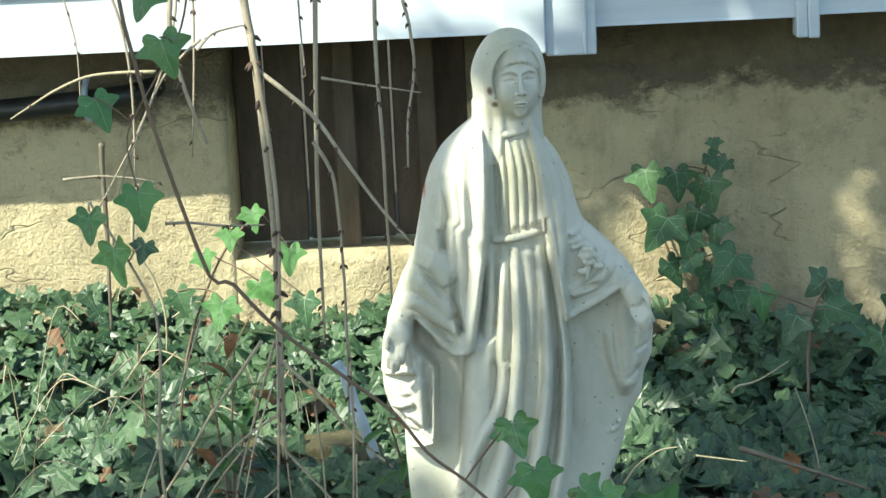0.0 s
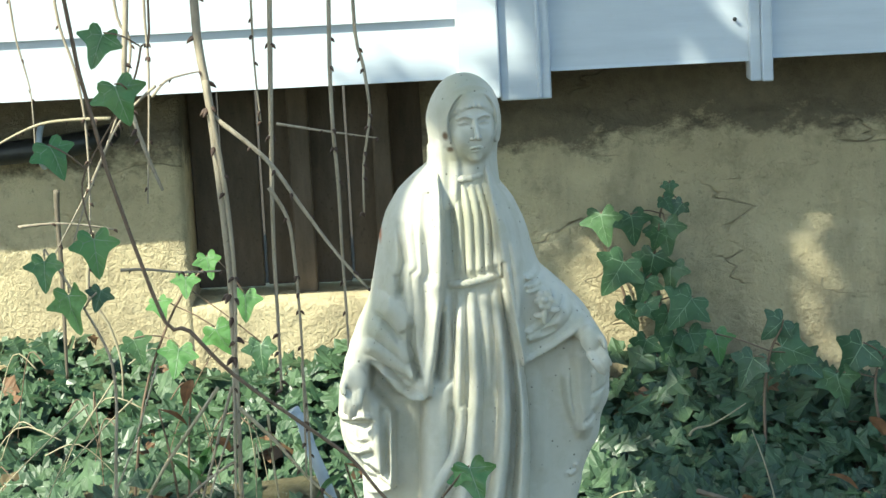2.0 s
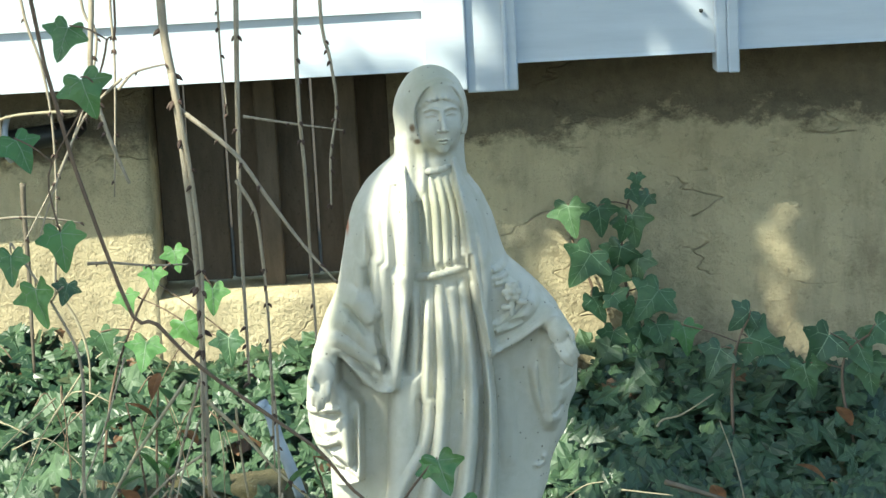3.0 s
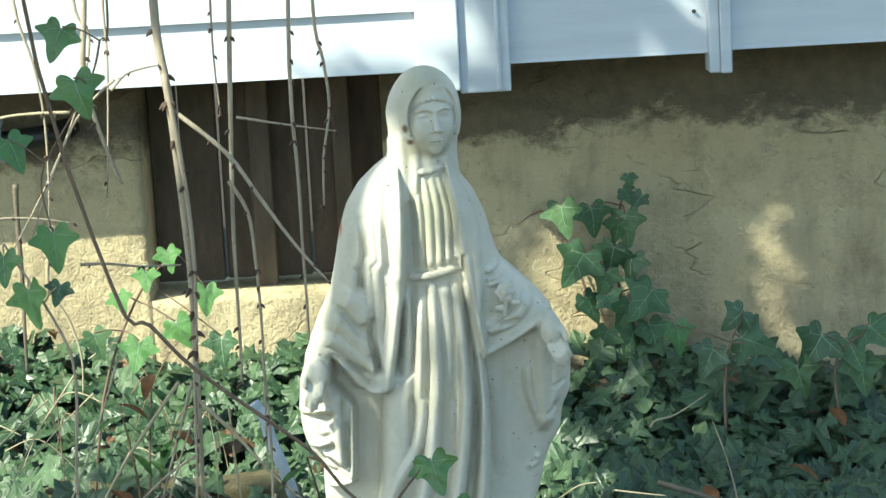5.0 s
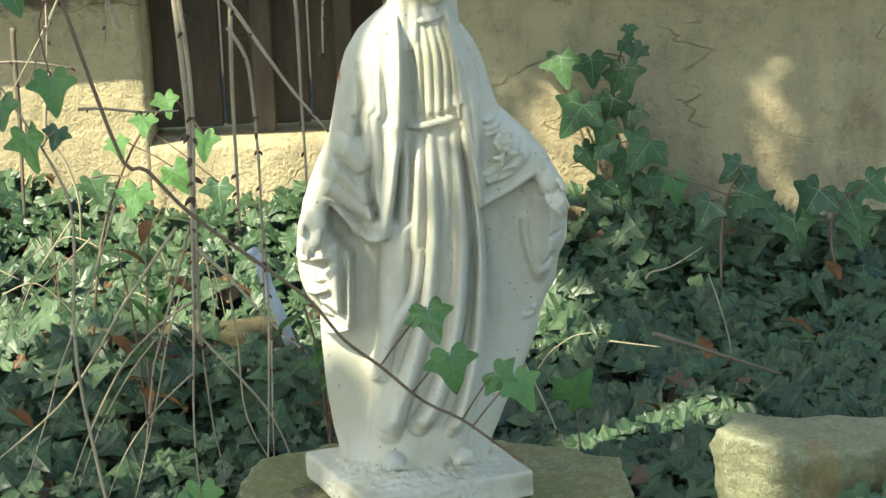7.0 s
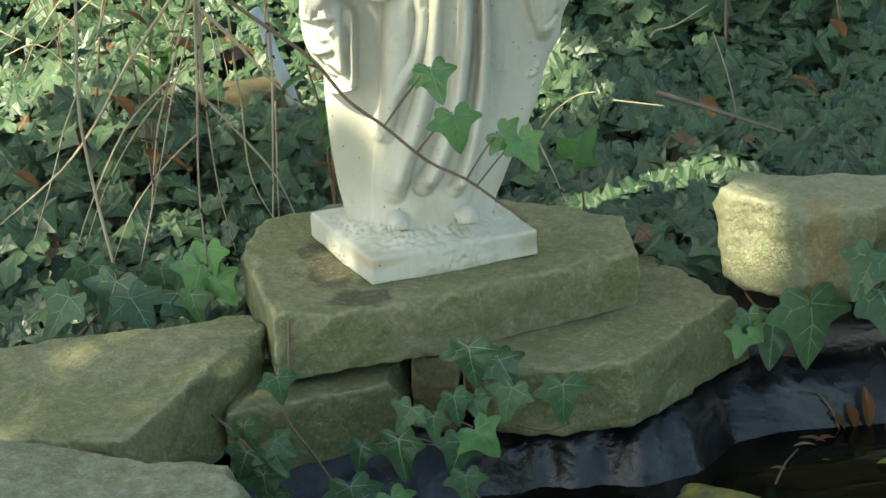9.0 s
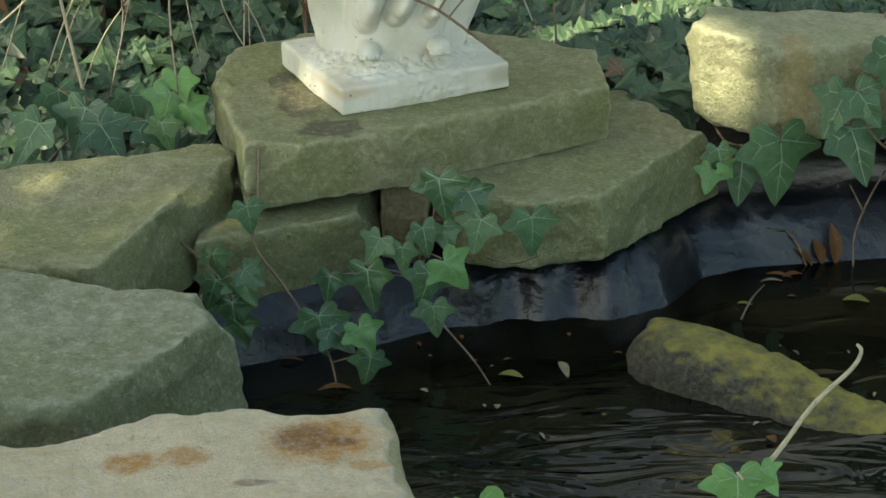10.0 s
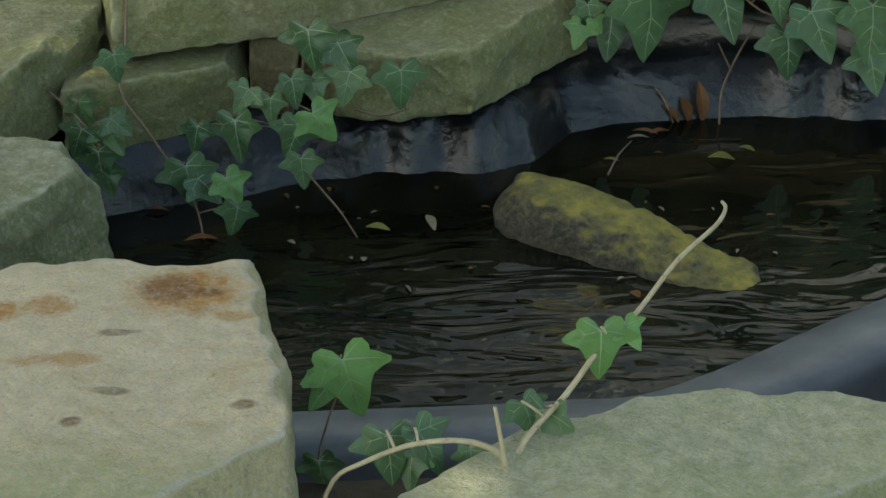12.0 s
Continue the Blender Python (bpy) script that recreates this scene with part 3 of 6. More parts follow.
def leaf_cloud(name, places, material, label, category, kind="stuff"):
    """Many leaves in one mesh; places holds matrices."""
    verts, faces, mats = [], [], []
    off = 0
    rng = random.Random(5)
    for m in places:
        v, f, mi = rng.choice(LEAVES)
        a = np.array(m)
        verts.append(v @ a[:3, :3].T + a[:3, 3])
        faces += [tuple(i + off for i in t) for t in f]
        mats += mi
        off += len(v)
    me = bpy.data.meshes.new(name)
    me.from_pydata(np.concatenate(verts).tolist(), [], faces)
    me.materials.append(material)
    me.materials.append(M_VEIN_COVER)
    me.polygons.foreach_set("material_index", mats)
    return tagged(new(name, me), label, category, kind=kind)


# ---- ground ----
POND = [(-0.36, -0.52), (-0.226, -0.387), (-0.03, -0.325), (0.112, -0.276), (0.313, -0.265), (0.416, -0.155), (0.627, -0.125), (0.83, -0.15),
        (1.15, -0.22), (1.25, -0.36), (0.98, -0.48), (0.70, -0.65), (0.43, -0.83), (0.30, -0.855), (0.02, -0.86), (-0.22, -0.86), (-0.42, -0.72)]
WATER_Z = -0.25


def bank(x, y):
    """Height of the soil."""
    rise = np.clip((y - 0.05) / 1.2, 0, 1)
    side = np.clip((0.6 - x) / 1.4, 0, 1)
    z = -0.17 + rise * (0.10 + 0.14 * side) + 0.04 * grain(x, y, 0 * x, 3.0, 3)
    inner = polygon_field(np.asarray(x, float), np.asarray(y, float), POND)
    return z - 0.4 * np.clip((0.24 - inner) / 0.12, 0, 1)


def stretch_axis(low, high, inner_low, inner_high, fine, coarse):
    a = list(np.arange(inner_low, inner_high, fine))
    v, s = inner_low, fine
    while v > low:
        s = min(s * 1.35, coarse)
        v -= s
        a.insert(0, v)
    v, s = a[-1], fine
    while v < high:
        s = min(s * 1.35, coarse)
        v += s
        a.append(v)
    return np.array(a)


def build_ground():
    xs, ys = stretch_axis(-200, 200, -1.3, 1.6, 0.04, 25), stretch_axis(-200, 60, -1.6, 1.5, 0.04, 25)
    X, Y = np.meshgrid(xs, ys, indexing="ij")
    Z = bank(X, Y)
    n = len(ys)
    verts = np.stack([X, Y, Z], -1).reshape(-1, 3)
    i, j = np.meshgrid(np.arange(len(xs) - 1), np.arange(n - 1), indexing="ij")
    a = (i * n + j).ravel()
    ob = mesh_object("ground", verts.tolist(), np.stack([a, a + n, a + n + 1, a + 1], 1).tolist(), M_SOIL)
    tagged(ob, "dark leaf mould soil of the garden bank", "ground", kind="structure")


build_ground()


# ---- pond ----
def smooth_loop(pts, steps=6):
    out, n = [], len(pts)
    for i in range(n):
        p0, p1, p2, p3 = (Vector(pts[(i + k) % n]) for k in (-1, 0, 1, 2))
        for s in range(steps):
            t = s / steps
            out.append(0.5 * (2 * p1 + (p2 - p0) * t + (2 * p0 - 5 * p1 + 4 * p2 - p3) * t * t + (3 * p1 - p0 - 3 * p2 + p3) * t ** 3))
    return out


def build_pond():
    loop = smooth_loop(POND, 12)
    n = len(loop)
    verts, faces = [], []
    prof_back = [(-0.16, -0.46), (-0.06, -0.36), (-0.015, -0.27), (0.004, -0.235), (0.018, -0.205), (0.035, -0.182), (0.06, -0.170), (0.10, -0.163), (0.15, -0.162)]
    prof_front = [(-0.16, -0.46), (-0.06, -0.36), (-0.012, -0.27), (0.000, -0.248), (0.010, -0.242), (0.050, -0.232), (0.100, -0.226), (0.110, -0.25), (0.114, -0.40)]
    for i, p in enumerate(loop):
        d = (loop[(i + 1) % n] - loop[i - 1]).normalized()
        out = Vector((-d.y, d.x))
        front = min(1.0, max(0.0, (-0.42 - p.y) / 0.12)) if p.x > -0.15 else 0.0
        for k in range(9):
            a, b = prof_back[k], prof_front[k]
            o, z = a[0] + (b[0] - a[0]) * front, a[1] + (b[1] - a[1]) * front
            fold = (1 - front) * (0.026 * math.sin(i * 0.9 + 2.0 * math.sin(i * 0.31)) * (0.3 + 0.7 * (math.sin(i * 0.17 + 1) > 0)) + 0.03 * noise.noise(Vector((p.x * 9, p.y * 9, k * 0.35))))
            if 2 < k < 8:
                o += fold * (1 - abs(k - 5) / 4)
                z += 0.35 * fold * (1 - abs(k - 5) / 4)
            verts.append((p.x + out.x * o, p.y + out.y * o, z))
    for i in range(n):
        for k in range(8):
            a, b = i * 9 + k, ((i + 1) % n) * 9 + k
            faces.append((a, b, b + 1, a + 1))
    faces.append(tuple(i * 9 for i in range(n))[::-1])
    liner = mesh_object("pond_liner", verts, faces, (M_LINER, M_RIM))
    # front rim faces take the paler grey with the sky sheen painted in
    liner.data.polygons.foreach_set("material_index", [1 if i % 8 >= 3 and i // 8 < n and loop[i // 8].y < -0.46 and loop[i // 8].x > -0.15 else 0 for i in range(len(faces))])
    tagged(liner, "black rubber pond liner with folds and a dusty rim painted with sky sheen", "pond liner", kind="structure")
    verts, faces = [], []
    xs, ys = np.arange(-0.6, 1.45, 0.02), np.arange(-1.0, 0.0, 0.02)
    X, Y = np.meshgrid(xs, ys, indexing="ij")
    keep = polygon_field(X, Y, [(p.x, p.y) for p in loop[::4]]) < 0.03
    ids = -np.ones(X.shape, int)
    ids[keep] = np.arange(keep.sum())
    verts = [(a, b, WATER_Z) for a, b in zip(X[keep], Y[keep])]
    for i in range(len(xs) - 1):
        for j in range(len(ys) - 1):
            q = (ids[i, j], ids[i + 1, j], ids[i + 1, j + 1], ids[i, j + 1])
            if min(q) >= 0:
                faces.append(tuple(int(v) for v in q))
    tagged(mesh_object("water", verts, faces, M_WATER), "dark still pond water with small ripples", "water", kind="structure")


build_pond()


# ---- house ----
SIDING_Y, WALL_Y = 1.20, 1.40


def build_house():
    # foundation with an opening through it
    def panel(x0, x1, z0, z1, name):
        step = 0.0125 if x1 - x0 < 3 else 0.05
        xs = np.arange(x0, x1 + 1e-6, (x1 - x0) / max(2, round((x1 - x0) / step)))
        zs = np.arange(z0, z1 + 1e-6, (z1 - z0) / max(2, round((z1 - z0) / 0.0125)))
        X, Z = np.meshgrid(xs, zs, indexing="ij")
        Y = WALL_Y + 0.02 * grain(X, 0 * X, Z, 3.0, 4) + 0.006 * grain(X, 0 * X + 3, Z, 24, 3)
        ledge = 0.285 + 0.03 * grain(X, 0 * X + 9, 0 * X, 2, 3)
        Y = Y + np.where(X > 0.1, 0.014 / (1 + np.exp(-(Z - ledge) / 0.005)) + 0.05 * np.maximum(grain(X, 0 * X + 4, Z, 18, 3) - 0.08, 0) * np.exp(-((Z - ledge) / 0.03) ** 2), 0.0)
        bare = 0.51 + 0.10 * grain(X, 0 * X + 5, 0.4 * Z, 4, 4) + np.where(X < -0.3, 0.03, 0.0)
        Y = Y + 0.028 / (1 + np.exp(-(Z - bare) / 0.004)) + np.where(Z > bare, 0.02 * grain(X, 0 * X + 2, Z, 14, 3), 0.0)
        n = len(zs)
        front = np.stack([X, Y, Z], -1).reshape(-1, 3)
        back = front.copy()
        back[:, 1] = WALL_Y + 0.22
        i, j = np.meshgrid(np.arange(len(xs) - 1), np.arange(n - 1), indexing="ij")
        a = (i * n + j).ravel()
        faces = np.stack([a, a + n, a + n + 1, a + 1], 1).tolist()
        m = len(front)
        faces += (np.stack([a + 1, a + n + 1, a + n, a], 1) + m).tolist()
        rim = [k for k in range(n)] + [k * n + n - 1 for k in range(1, len(xs))] + [(len(xs) - 1) * n + k for k in range(n - 2, -1, -1)] + [k * n for k in range(len(xs) - 2, 0, -1)]
        for p, q in zip(rim, rim[1:] + rim[:1]):
            faces.append((p, q, q + m, p + m))
        ob = mesh_object(name, np.concatenate([front, back]).tolist(), faces, M_STUCCO)
        return tagged(ob, "ochre stucco foundation wall, cracked and stained", "wall", kind="structure")

    panel(-4.0, -1.3, -0.5, 0.72, "wall_far_west")
    panel(-1.3, -0.47, -0.5, 0.72, "wall_west")
    panel(-0.47, -0.02, -0.5, 0.195, "wall_sill")
    panel(-0.02, 1.5, -0.5, 0.72, "wall_east")
    panel(1.5, 4.0, -0.5, 0.72, "wall_far_east")
    recess = empty("cellar_opening", (0, 0, 0), "dark cellar opening with weathered upright boards", "opening", kind="structure")
    for x0, x1, y0 in ((-0.47, -0.415, 1.57), (-0.41, -0.34, 1.56), (-0.335, -0.25, 1.575), (-0.245, -0.17, 1.565), (-0.165, -0.09, 1.575), (-0.085, -0.02, 1.56)):
        bm = bmesh.new()
        box(bm, x0, x1, y0, y0 + 0.03, 0.2, 0.72, 0.003)
        part("board", bm, M_WOOD, recess)
    for x0, x1 in ((-0.275, -0.235), (-0.115, -0.08)):
        bm = bmesh.new()
        box(bm, x0, x1, 1.50, 1.54, 0.18, 0.72, 0.004)
        part("post", bm, M_WOOD, recess)
    # floor of the jetty that carries the siding
    bm = bmesh.new()
    box(bm, -4, 4, SIDING_Y + 0.03, 1.9, 0.66, 0.72)
    me = bpy.data.meshes.new("soffit")
    bm.to_mesh(me)
    me.materials.append(M_WOOD)
    tagged(new("soffit", me), "dark boarded underside below the siding", "soffit", kind="structure")
    wall = empty("wall_siding", (0, 0, 0), "white vinyl siding with a corner trim", "siding", kind="structure")

    def board(x0, x1, z0, high, y):
        # a lap board: its foot stands proud and its head tucks under the next
        bm = bmesh.new()
        prof = [(y, z0), (y + 0.004, z0 - 0.001), (y + 0.013, z0 + 0.004), (y + 0.03, z0 + 0.004), (y + 0.03, z0 + high), (y + 0.012, z0 + high), (y + 0.001, z0 + 0.006)]
        rings = [[bm.verts.new((x, a, b)) for a, b in prof] for x in (x0, x1)]
        for k in range(len(prof)):
            bm.faces.new((rings[0][k], rings[0][(k + 1) % len(prof)], rings[1][(k + 1) % len(prof)], rings[1][k]))
        bm.faces.new(rings[0][::-1])
        bm.faces.new(rings[1])
        bmesh.ops.recalc_face_normals(bm, faces=bm.faces)
        part("siding_board", bm, M_VINYL, wall)

    for k in range(22):
        board(-4.0, 0.065, 0.620 + 0.107 * k, 0.107, SIDING_Y)
    for k in range(11):
        board(0.21, 0.568, 0.625 + 0.22 * k, 0.22, SIDING_Y + 0.004)
        board(0.606, 4.0, 0.628 + 0.22 * k, 0.22, SIDING_Y + 0.004)
    for x0, x1, y0, z0 in ((0.05, 0.125, -0.028, 0.585), (0.125, 0.215, -0.014, 0.578), (0.19, 0.198, -0.020, 0.580), (0.568, 0.588, -0.014, 0.590), (0.588, 0.608, -0.020, 0.589)):
        bm = bmesh.new()
        box(bm, x0, x1, SIDING_Y + y0, SIDING_Y + 0.05, z0, 3.0, 0.003)
        part("corner_trim", bm, M_VINYL, wall)
    bm = bmesh.new()
    bmesh.ops.create_uvsphere(bm, u_segments=10, v_segments=6, radius=0.004, matrix=Matrix.Translation((0.545, SIDING_Y + 0.002, 0.70)))
    part("nail_head", bm, M_DARK, wall, "dark nail head")


build_house()


def build_pipe():
    pipe = empty("black_pipe", (-0.70, 1.36, 0.52), "black plastic pipe clipped to the stucco wall", "pipe")
    tube_part("tube", [(-0.3, 0, -0.02), (-0.12, -0.01, -0.01), (0.02, -0.012, 0.0), (0.07, 0.0, 0.006), (0.10, 0.06, 0.01)], [0.022, 0.022, 0.022, 0.021, 0.02], M_DARK, pipe, 12)
    tube_part("clip", [(-0.02, 0.01, 0.04), (-0.02, -0.03, 0.02), (-0.02, -0.03, -0.02), (-0.02, 0.01, -0.04)], [0.006] * 4, M_BLUE, pipe, 6, "pale grey clip")


build_pipe()


# ---- statue ----
def build_statue():
    c = Clay((-0.215, -0.16, -0.004), (0.235, 0.14, 0.690), 0.0018)
    step = lambda v: 1 / (1 + np.exp(-np.clip(v, -30, 30)))
    turn = radians(21.8)
    # plinth, set askew
    cut, x, y, z = c.window((-0.25, -0.25, -0.1), (0.3, 0.3, 0.05))
    u, v = x * math.cos(turn) + y * math.sin(turn), y * math.cos(turn) - x * math.sin(turn)
    q = [np.abs(u) - 0.1165 + 0.004, np.abs(v) - 0.1115 + 0.004, np.abs(z - 0.0175) - 0.0175 + 0.004]
    d = np.sqrt(sum(np.maximum(w, 0) ** 2 for w in q)) + np.minimum(np.maximum(np.maximum(q[0], q[1]), q[2]), 0) - 0.004
    c.blend(cut, d + 0.002 * grain(x, y, z, 40, 2), 0.003)
    # rough mound
    cut, x, y, z = c.window((-0.15, -0.15, 0.0), (0.15, 0.15, 0.1))
    u, v = x * math.cos(turn) + y * math.sin(turn), y * math.cos(turn) - x * math.sin(turn)
    k = np.sqrt((u / 0.113) ** 2 + ((v + 0.006) / 0.109) ** 2 + ((z - 0.016) / 0.052) ** 2)
    c.blend(cut, (k - 1) * 0.05 + 0.007 * grain(x, y, z, 150, 2), 0.012)

    def body(left, right, mid, depth, low, high, soft, square=2.0):
        """A draped solid between two side outlines of (x, z), given from the top down."""
        cut, x, y, z = c.window((-0.3, -0.3, low - 0.005), (0.3, 0.3, high + 0.005))
        fine = np.linspace(low, high, 200)

        def soften(pts):
            pts = sorted((b, a) for a, b in pts)
            v = np.interp(fine, [p[0] for p in pts], [p[1] for p in pts])
            return np.interp(z, fine, np.convolve(np.pad(v, 3, mode="edge"), np.ones(7) / 7, mode="valid")).astype(np.float32)

        a, b, m, dp = soften(left), soften(right), soften(mid), soften(depth)
        centre, half = (a + b) / 2, (b - a) / 2
        px, py = np.abs(x - centre) / half, np.abs(y - m) / dp
        r = (px ** square + py ** square) ** (1 / square)
        grad = np.sqrt((px / half) ** 2 + (py / dp) ** 2) / np.maximum(r, 1e-4)
        d = (r - 1) / np.maximum(grad, 1e-3)
        c.blend(cut, np.maximum(d, np.maximum(low - z, z - high)), soft)

    # the cloak: wide at the hands, drawn in at the feet
    left_side = [(-0.0087, 0.6406), (-0.0255, 0.6295), (-0.0477, 0.6094), (-0.0644, 0.583), (-0.074, 0.5529), (-0.0826, 0.5105), (-0.0908, 0.4739), (-0.1072, 0.4439), (-0.12, 0.4136), (-0.1292, 0.383)] + [(-0.1372, 0.3606), (-0.1425, 0.32), (-0.1405, 0.2883), (-0.1311, 0.2593), (-0.1169, 0.2478), (-0.1168, 0.2043), (-0.1145, 0.1528), (-0.1104, 0.1137), (-0.1059, 0.081), (-0.1005, 0.0644)]
    right_side = [(0.065, 0.6335), (0.0731, 0.6148), (0.09, 0.5925), (0.1036, 0.5612), (0.1111, 0.5302), (0.119, 0.5051), (0.1307, 0.4952), (0.151, 0.4755), (0.1713, 0.4527), (0.1884, 0.4269)] + [(0.2036, 0.3974), (0.2075, 0.3659), (0.2049, 0.322), (0.1931, 0.3005), (0.1904, 0.2721), (0.1781, 0.2536), (0.1673, 0.2286), (0.1641, 0.2064), (0.1532, 0.178), (0.1397, 0.1464), (0.1197, 0.1086), (0.106, 0.0767), (0.098, 0.064)]
    body(left_side, right_side, [(0.006, 0.06), (0.014, 0.16), (0.010, 0.35), (-0.014, 0.50), (-0.018, 0.62)],
         [(0.060, 0.05), (0.048, 0.12), (0.042, 0.22), (0.043, 0.34), (0.056, 0.44), (0.062, 0.52), (0.058, 0.58), (0.046, 0.62), (0.036, 0.65)], 0.05, 0.665, 0.004, 2.4)
    # the gown in front of it
    body([(0.0085, 0.6245), (0.0036, 0.5791), (0.0002, 0.518), (-0.0015, 0.4873)] + [(-0.004, 0.4753), (-0.013, 0.4159), (-0.029, 0.3404)] + [(-0.0375, 0.2932), (-0.0421, 0.1991), (-0.0513, 0.1588), (-0.0595, 0.1114), (-0.0637, 0.0738)], [(0.0614, 0.6216), (0.068, 0.5755), (0.0752, 0.5138), (0.0772, 0.4828)] + [(0.0762, 0.4733), (0.0849, 0.4335), (0.094, 0.3696)] + [(0.0993, 0.3031), (0.098, 0.2528), (0.0947, 0.2023), (0.0842, 0.145), (0.0703, 0.084), (0.0663, 0.067)],
         [(-0.020, 0.06), (-0.024, 0.30), (-0.030, 0.48), (-0.034, 0.62)], [(0.062, 0.06), (0.058, 0.15), (0.055, 0.30), (0.052, 0.42), (0.046, 0.49), (0.050, 0.55), (0.046, 0.60), (0.032, 0.635), (0.022, 0.65)], 0.055, 0.652, 0.004, 2.6)

    # relief on the front, drawn in the plane of the drapery
    X, Z = np.meshgrid(c.axes[0], c.axes[2], indexing="ij")

    def stroke(path, width, height, power=0.8):
        """A rounded fold along a line; width and height run from its start to its end."""
        line, t = spline([(a, 0, b) for a, b in path], list(np.linspace(0, 1, len(path))), 5)
        w0, w1 = width if isinstance(width, tuple) else (width, width)
        h0, h1 = height if isinstance(height, tuple) else (height, height)
        best, along = np.full(X.shape, 9.0), np.zeros(X.shape)
        for a, b, ta, tb in zip(line, line[1:], t, t[1:]):
            dx, dz = b.x - a.x, b.z - a.z
            s = np.clip(((X - a.x) * dx + (Z - a.z) * dz) / (dx * dx + dz * dz + 1e-12), 0, 1)
            d = np.hypot(X - a.x - s * dx, Z - a.z - s * dz)
            near = d < best
            best, along = np.where(near, d, best), np.where(near, ta + (tb - ta) * s, along)
        ends = np.minimum(1, np.minimum(along, 1 - along) / 0.12 + 0.35)
        return np.maximum(0, 1 - (best / (w0 + (w1 - w0) * along)) ** 2) ** power * (h0 + (h1 - h0) * along) * ends

    def plate(outline, height, edge=0.0014):
        return height * step(-polygon_field(X, Z, outline) / edge)

    def over(*layers):
        out = 0.0
        for a in layers:
            out = np.maximum(out, a)
        return out

    # skirt: long folds that swing to one side towards the hem
    skirt = over(
        stroke([(0.0033, 0.4838), (-0.0003, 0.4168), (-0.0095, 0.3453), (-0.0189, 0.3032)], (0.006, 0.010), (0.009, 0.008)),
        stroke([(0.0197, 0.4829), (0.0161, 0.4159), (0.0103, 0.3442)] + [(0.0137, 0.3354), (0.0098, 0.303), (0.0005, 0.274), (-0.0149, 0.2502), (-0.0307, 0.2197), (-0.0424, 0.1739)], (0.006, 0.013), (0.010, 0.022)),
        stroke([(0.034, 0.4821), (0.0346, 0.4148)] + [(0.0338, 0.3604), (0.0297, 0.3248), (0.0228, 0.2762), (0.0111, 0.2275), (-0.0039, 0.1786), (-0.0201, 0.1394), (-0.0348, 0.1)], (0.006, 0.017), (0.011, 0.032)),
        stroke([(0.0504, 0.4811), (0.0513, 0.4349), (0.0502, 0.3802), (0.045, 0.3338)], (0.006, 0.005), (0.006, 0.002)),
        stroke([(0.0637, 0.4846), (0.0684, 0.4129)] + [(0.0691, 0.3586), (0.0676, 0.323), (0.0624, 0.2742), (0.0534, 0.2253), (0.0392, 0.1764), (0.0213, 0.1339), (0.0042, 0.1097)], (0.006, 0.015), (0.012, 0.032)),
        stroke([(0.077, 0.4797), (0.0861, 0.4119)] + [(0.0905, 0.3576), (0.091, 0.3218), (0.0884, 0.2729), (0.0836, 0.2238), (0.0724, 0.168), (0.0594, 0.1253), (0.0472, 0.1008)], (0.005, 0.0125), (0.012, 0.028)),
        plate([(-0.0324, 0.3733), (0.005, 0.3715), (0.0016, 0.3334), (-0.0032, 0.2824), (-0.0149, 0.2502), (-0.031, 0.2131), (-0.0428, 0.1673), (-0.0525, 0.1644), (-0.0462, 0.194), (-0.0399, 0.2202)], 0.014, 0.003))
    skirt = skirt - stroke([(0.0021, 0.3425), (0.0006, 0.31), (-0.0033, 0.2808)], (0.006, 0.004), (0.006, 0.003)) - stroke([(0.0499, 0.3531), (0.0441, 0.2915), (0.032, 0.233), (0.0137, 0.1777), (-0.0076, 0.1321)], (0.009, 0.012), 0.005) - stroke([(0.0827, 0.345), (0.0785, 0.28), (0.0682, 0.2213), (0.0533, 0.169)], 0.006, 0.004)
    # bodice pleats
    bodice = over(*(stroke(p, (0.0045, 0.0062), (0.005, 0.007)) for p in (
        [(0.0086, 0.6212), (0.0077, 0.5725), (0.0065, 0.5067)], [(0.0186, 0.6218), (0.0227, 0.5776), (0.0212, 0.5058)], [(0.0292, 0.6218), (0.035, 0.5769), (0.0342, 0.5051)], [(0.0392, 0.6224), (0.0462, 0.5762), (0.0454, 0.5056)], [(0.0475, 0.6225), (0.0574, 0.5756), (0.0568, 0.5086)], [(0.0546, 0.6245), (0.0662, 0.5751), (0.0665, 0.5123)])))
    # mantle over the statue's right arm
    mantle_r = step(-polygon_field(X, Z, [(-0.0044, 0.6621), (0.0029, 0.6351), (0.0046, 0.5905), (0.0031, 0.5309), (-0.0002, 0.483)] + [(-0.0063, 0.4527), (-0.0117, 0.416), (-0.0178, 0.3823), (-0.0235, 0.3577), (-0.0312, 0.3506), (-0.05, 0.349), (-0.0665, 0.3536), (-0.0745, 0.368), (-0.0869, 0.3857), (-0.0976, 0.3955), (-0.1139, 0.4009), (-0.1322, 0.3972)] + [(-0.30, 0.40), (-0.30, 0.72)]) / 0.0013)
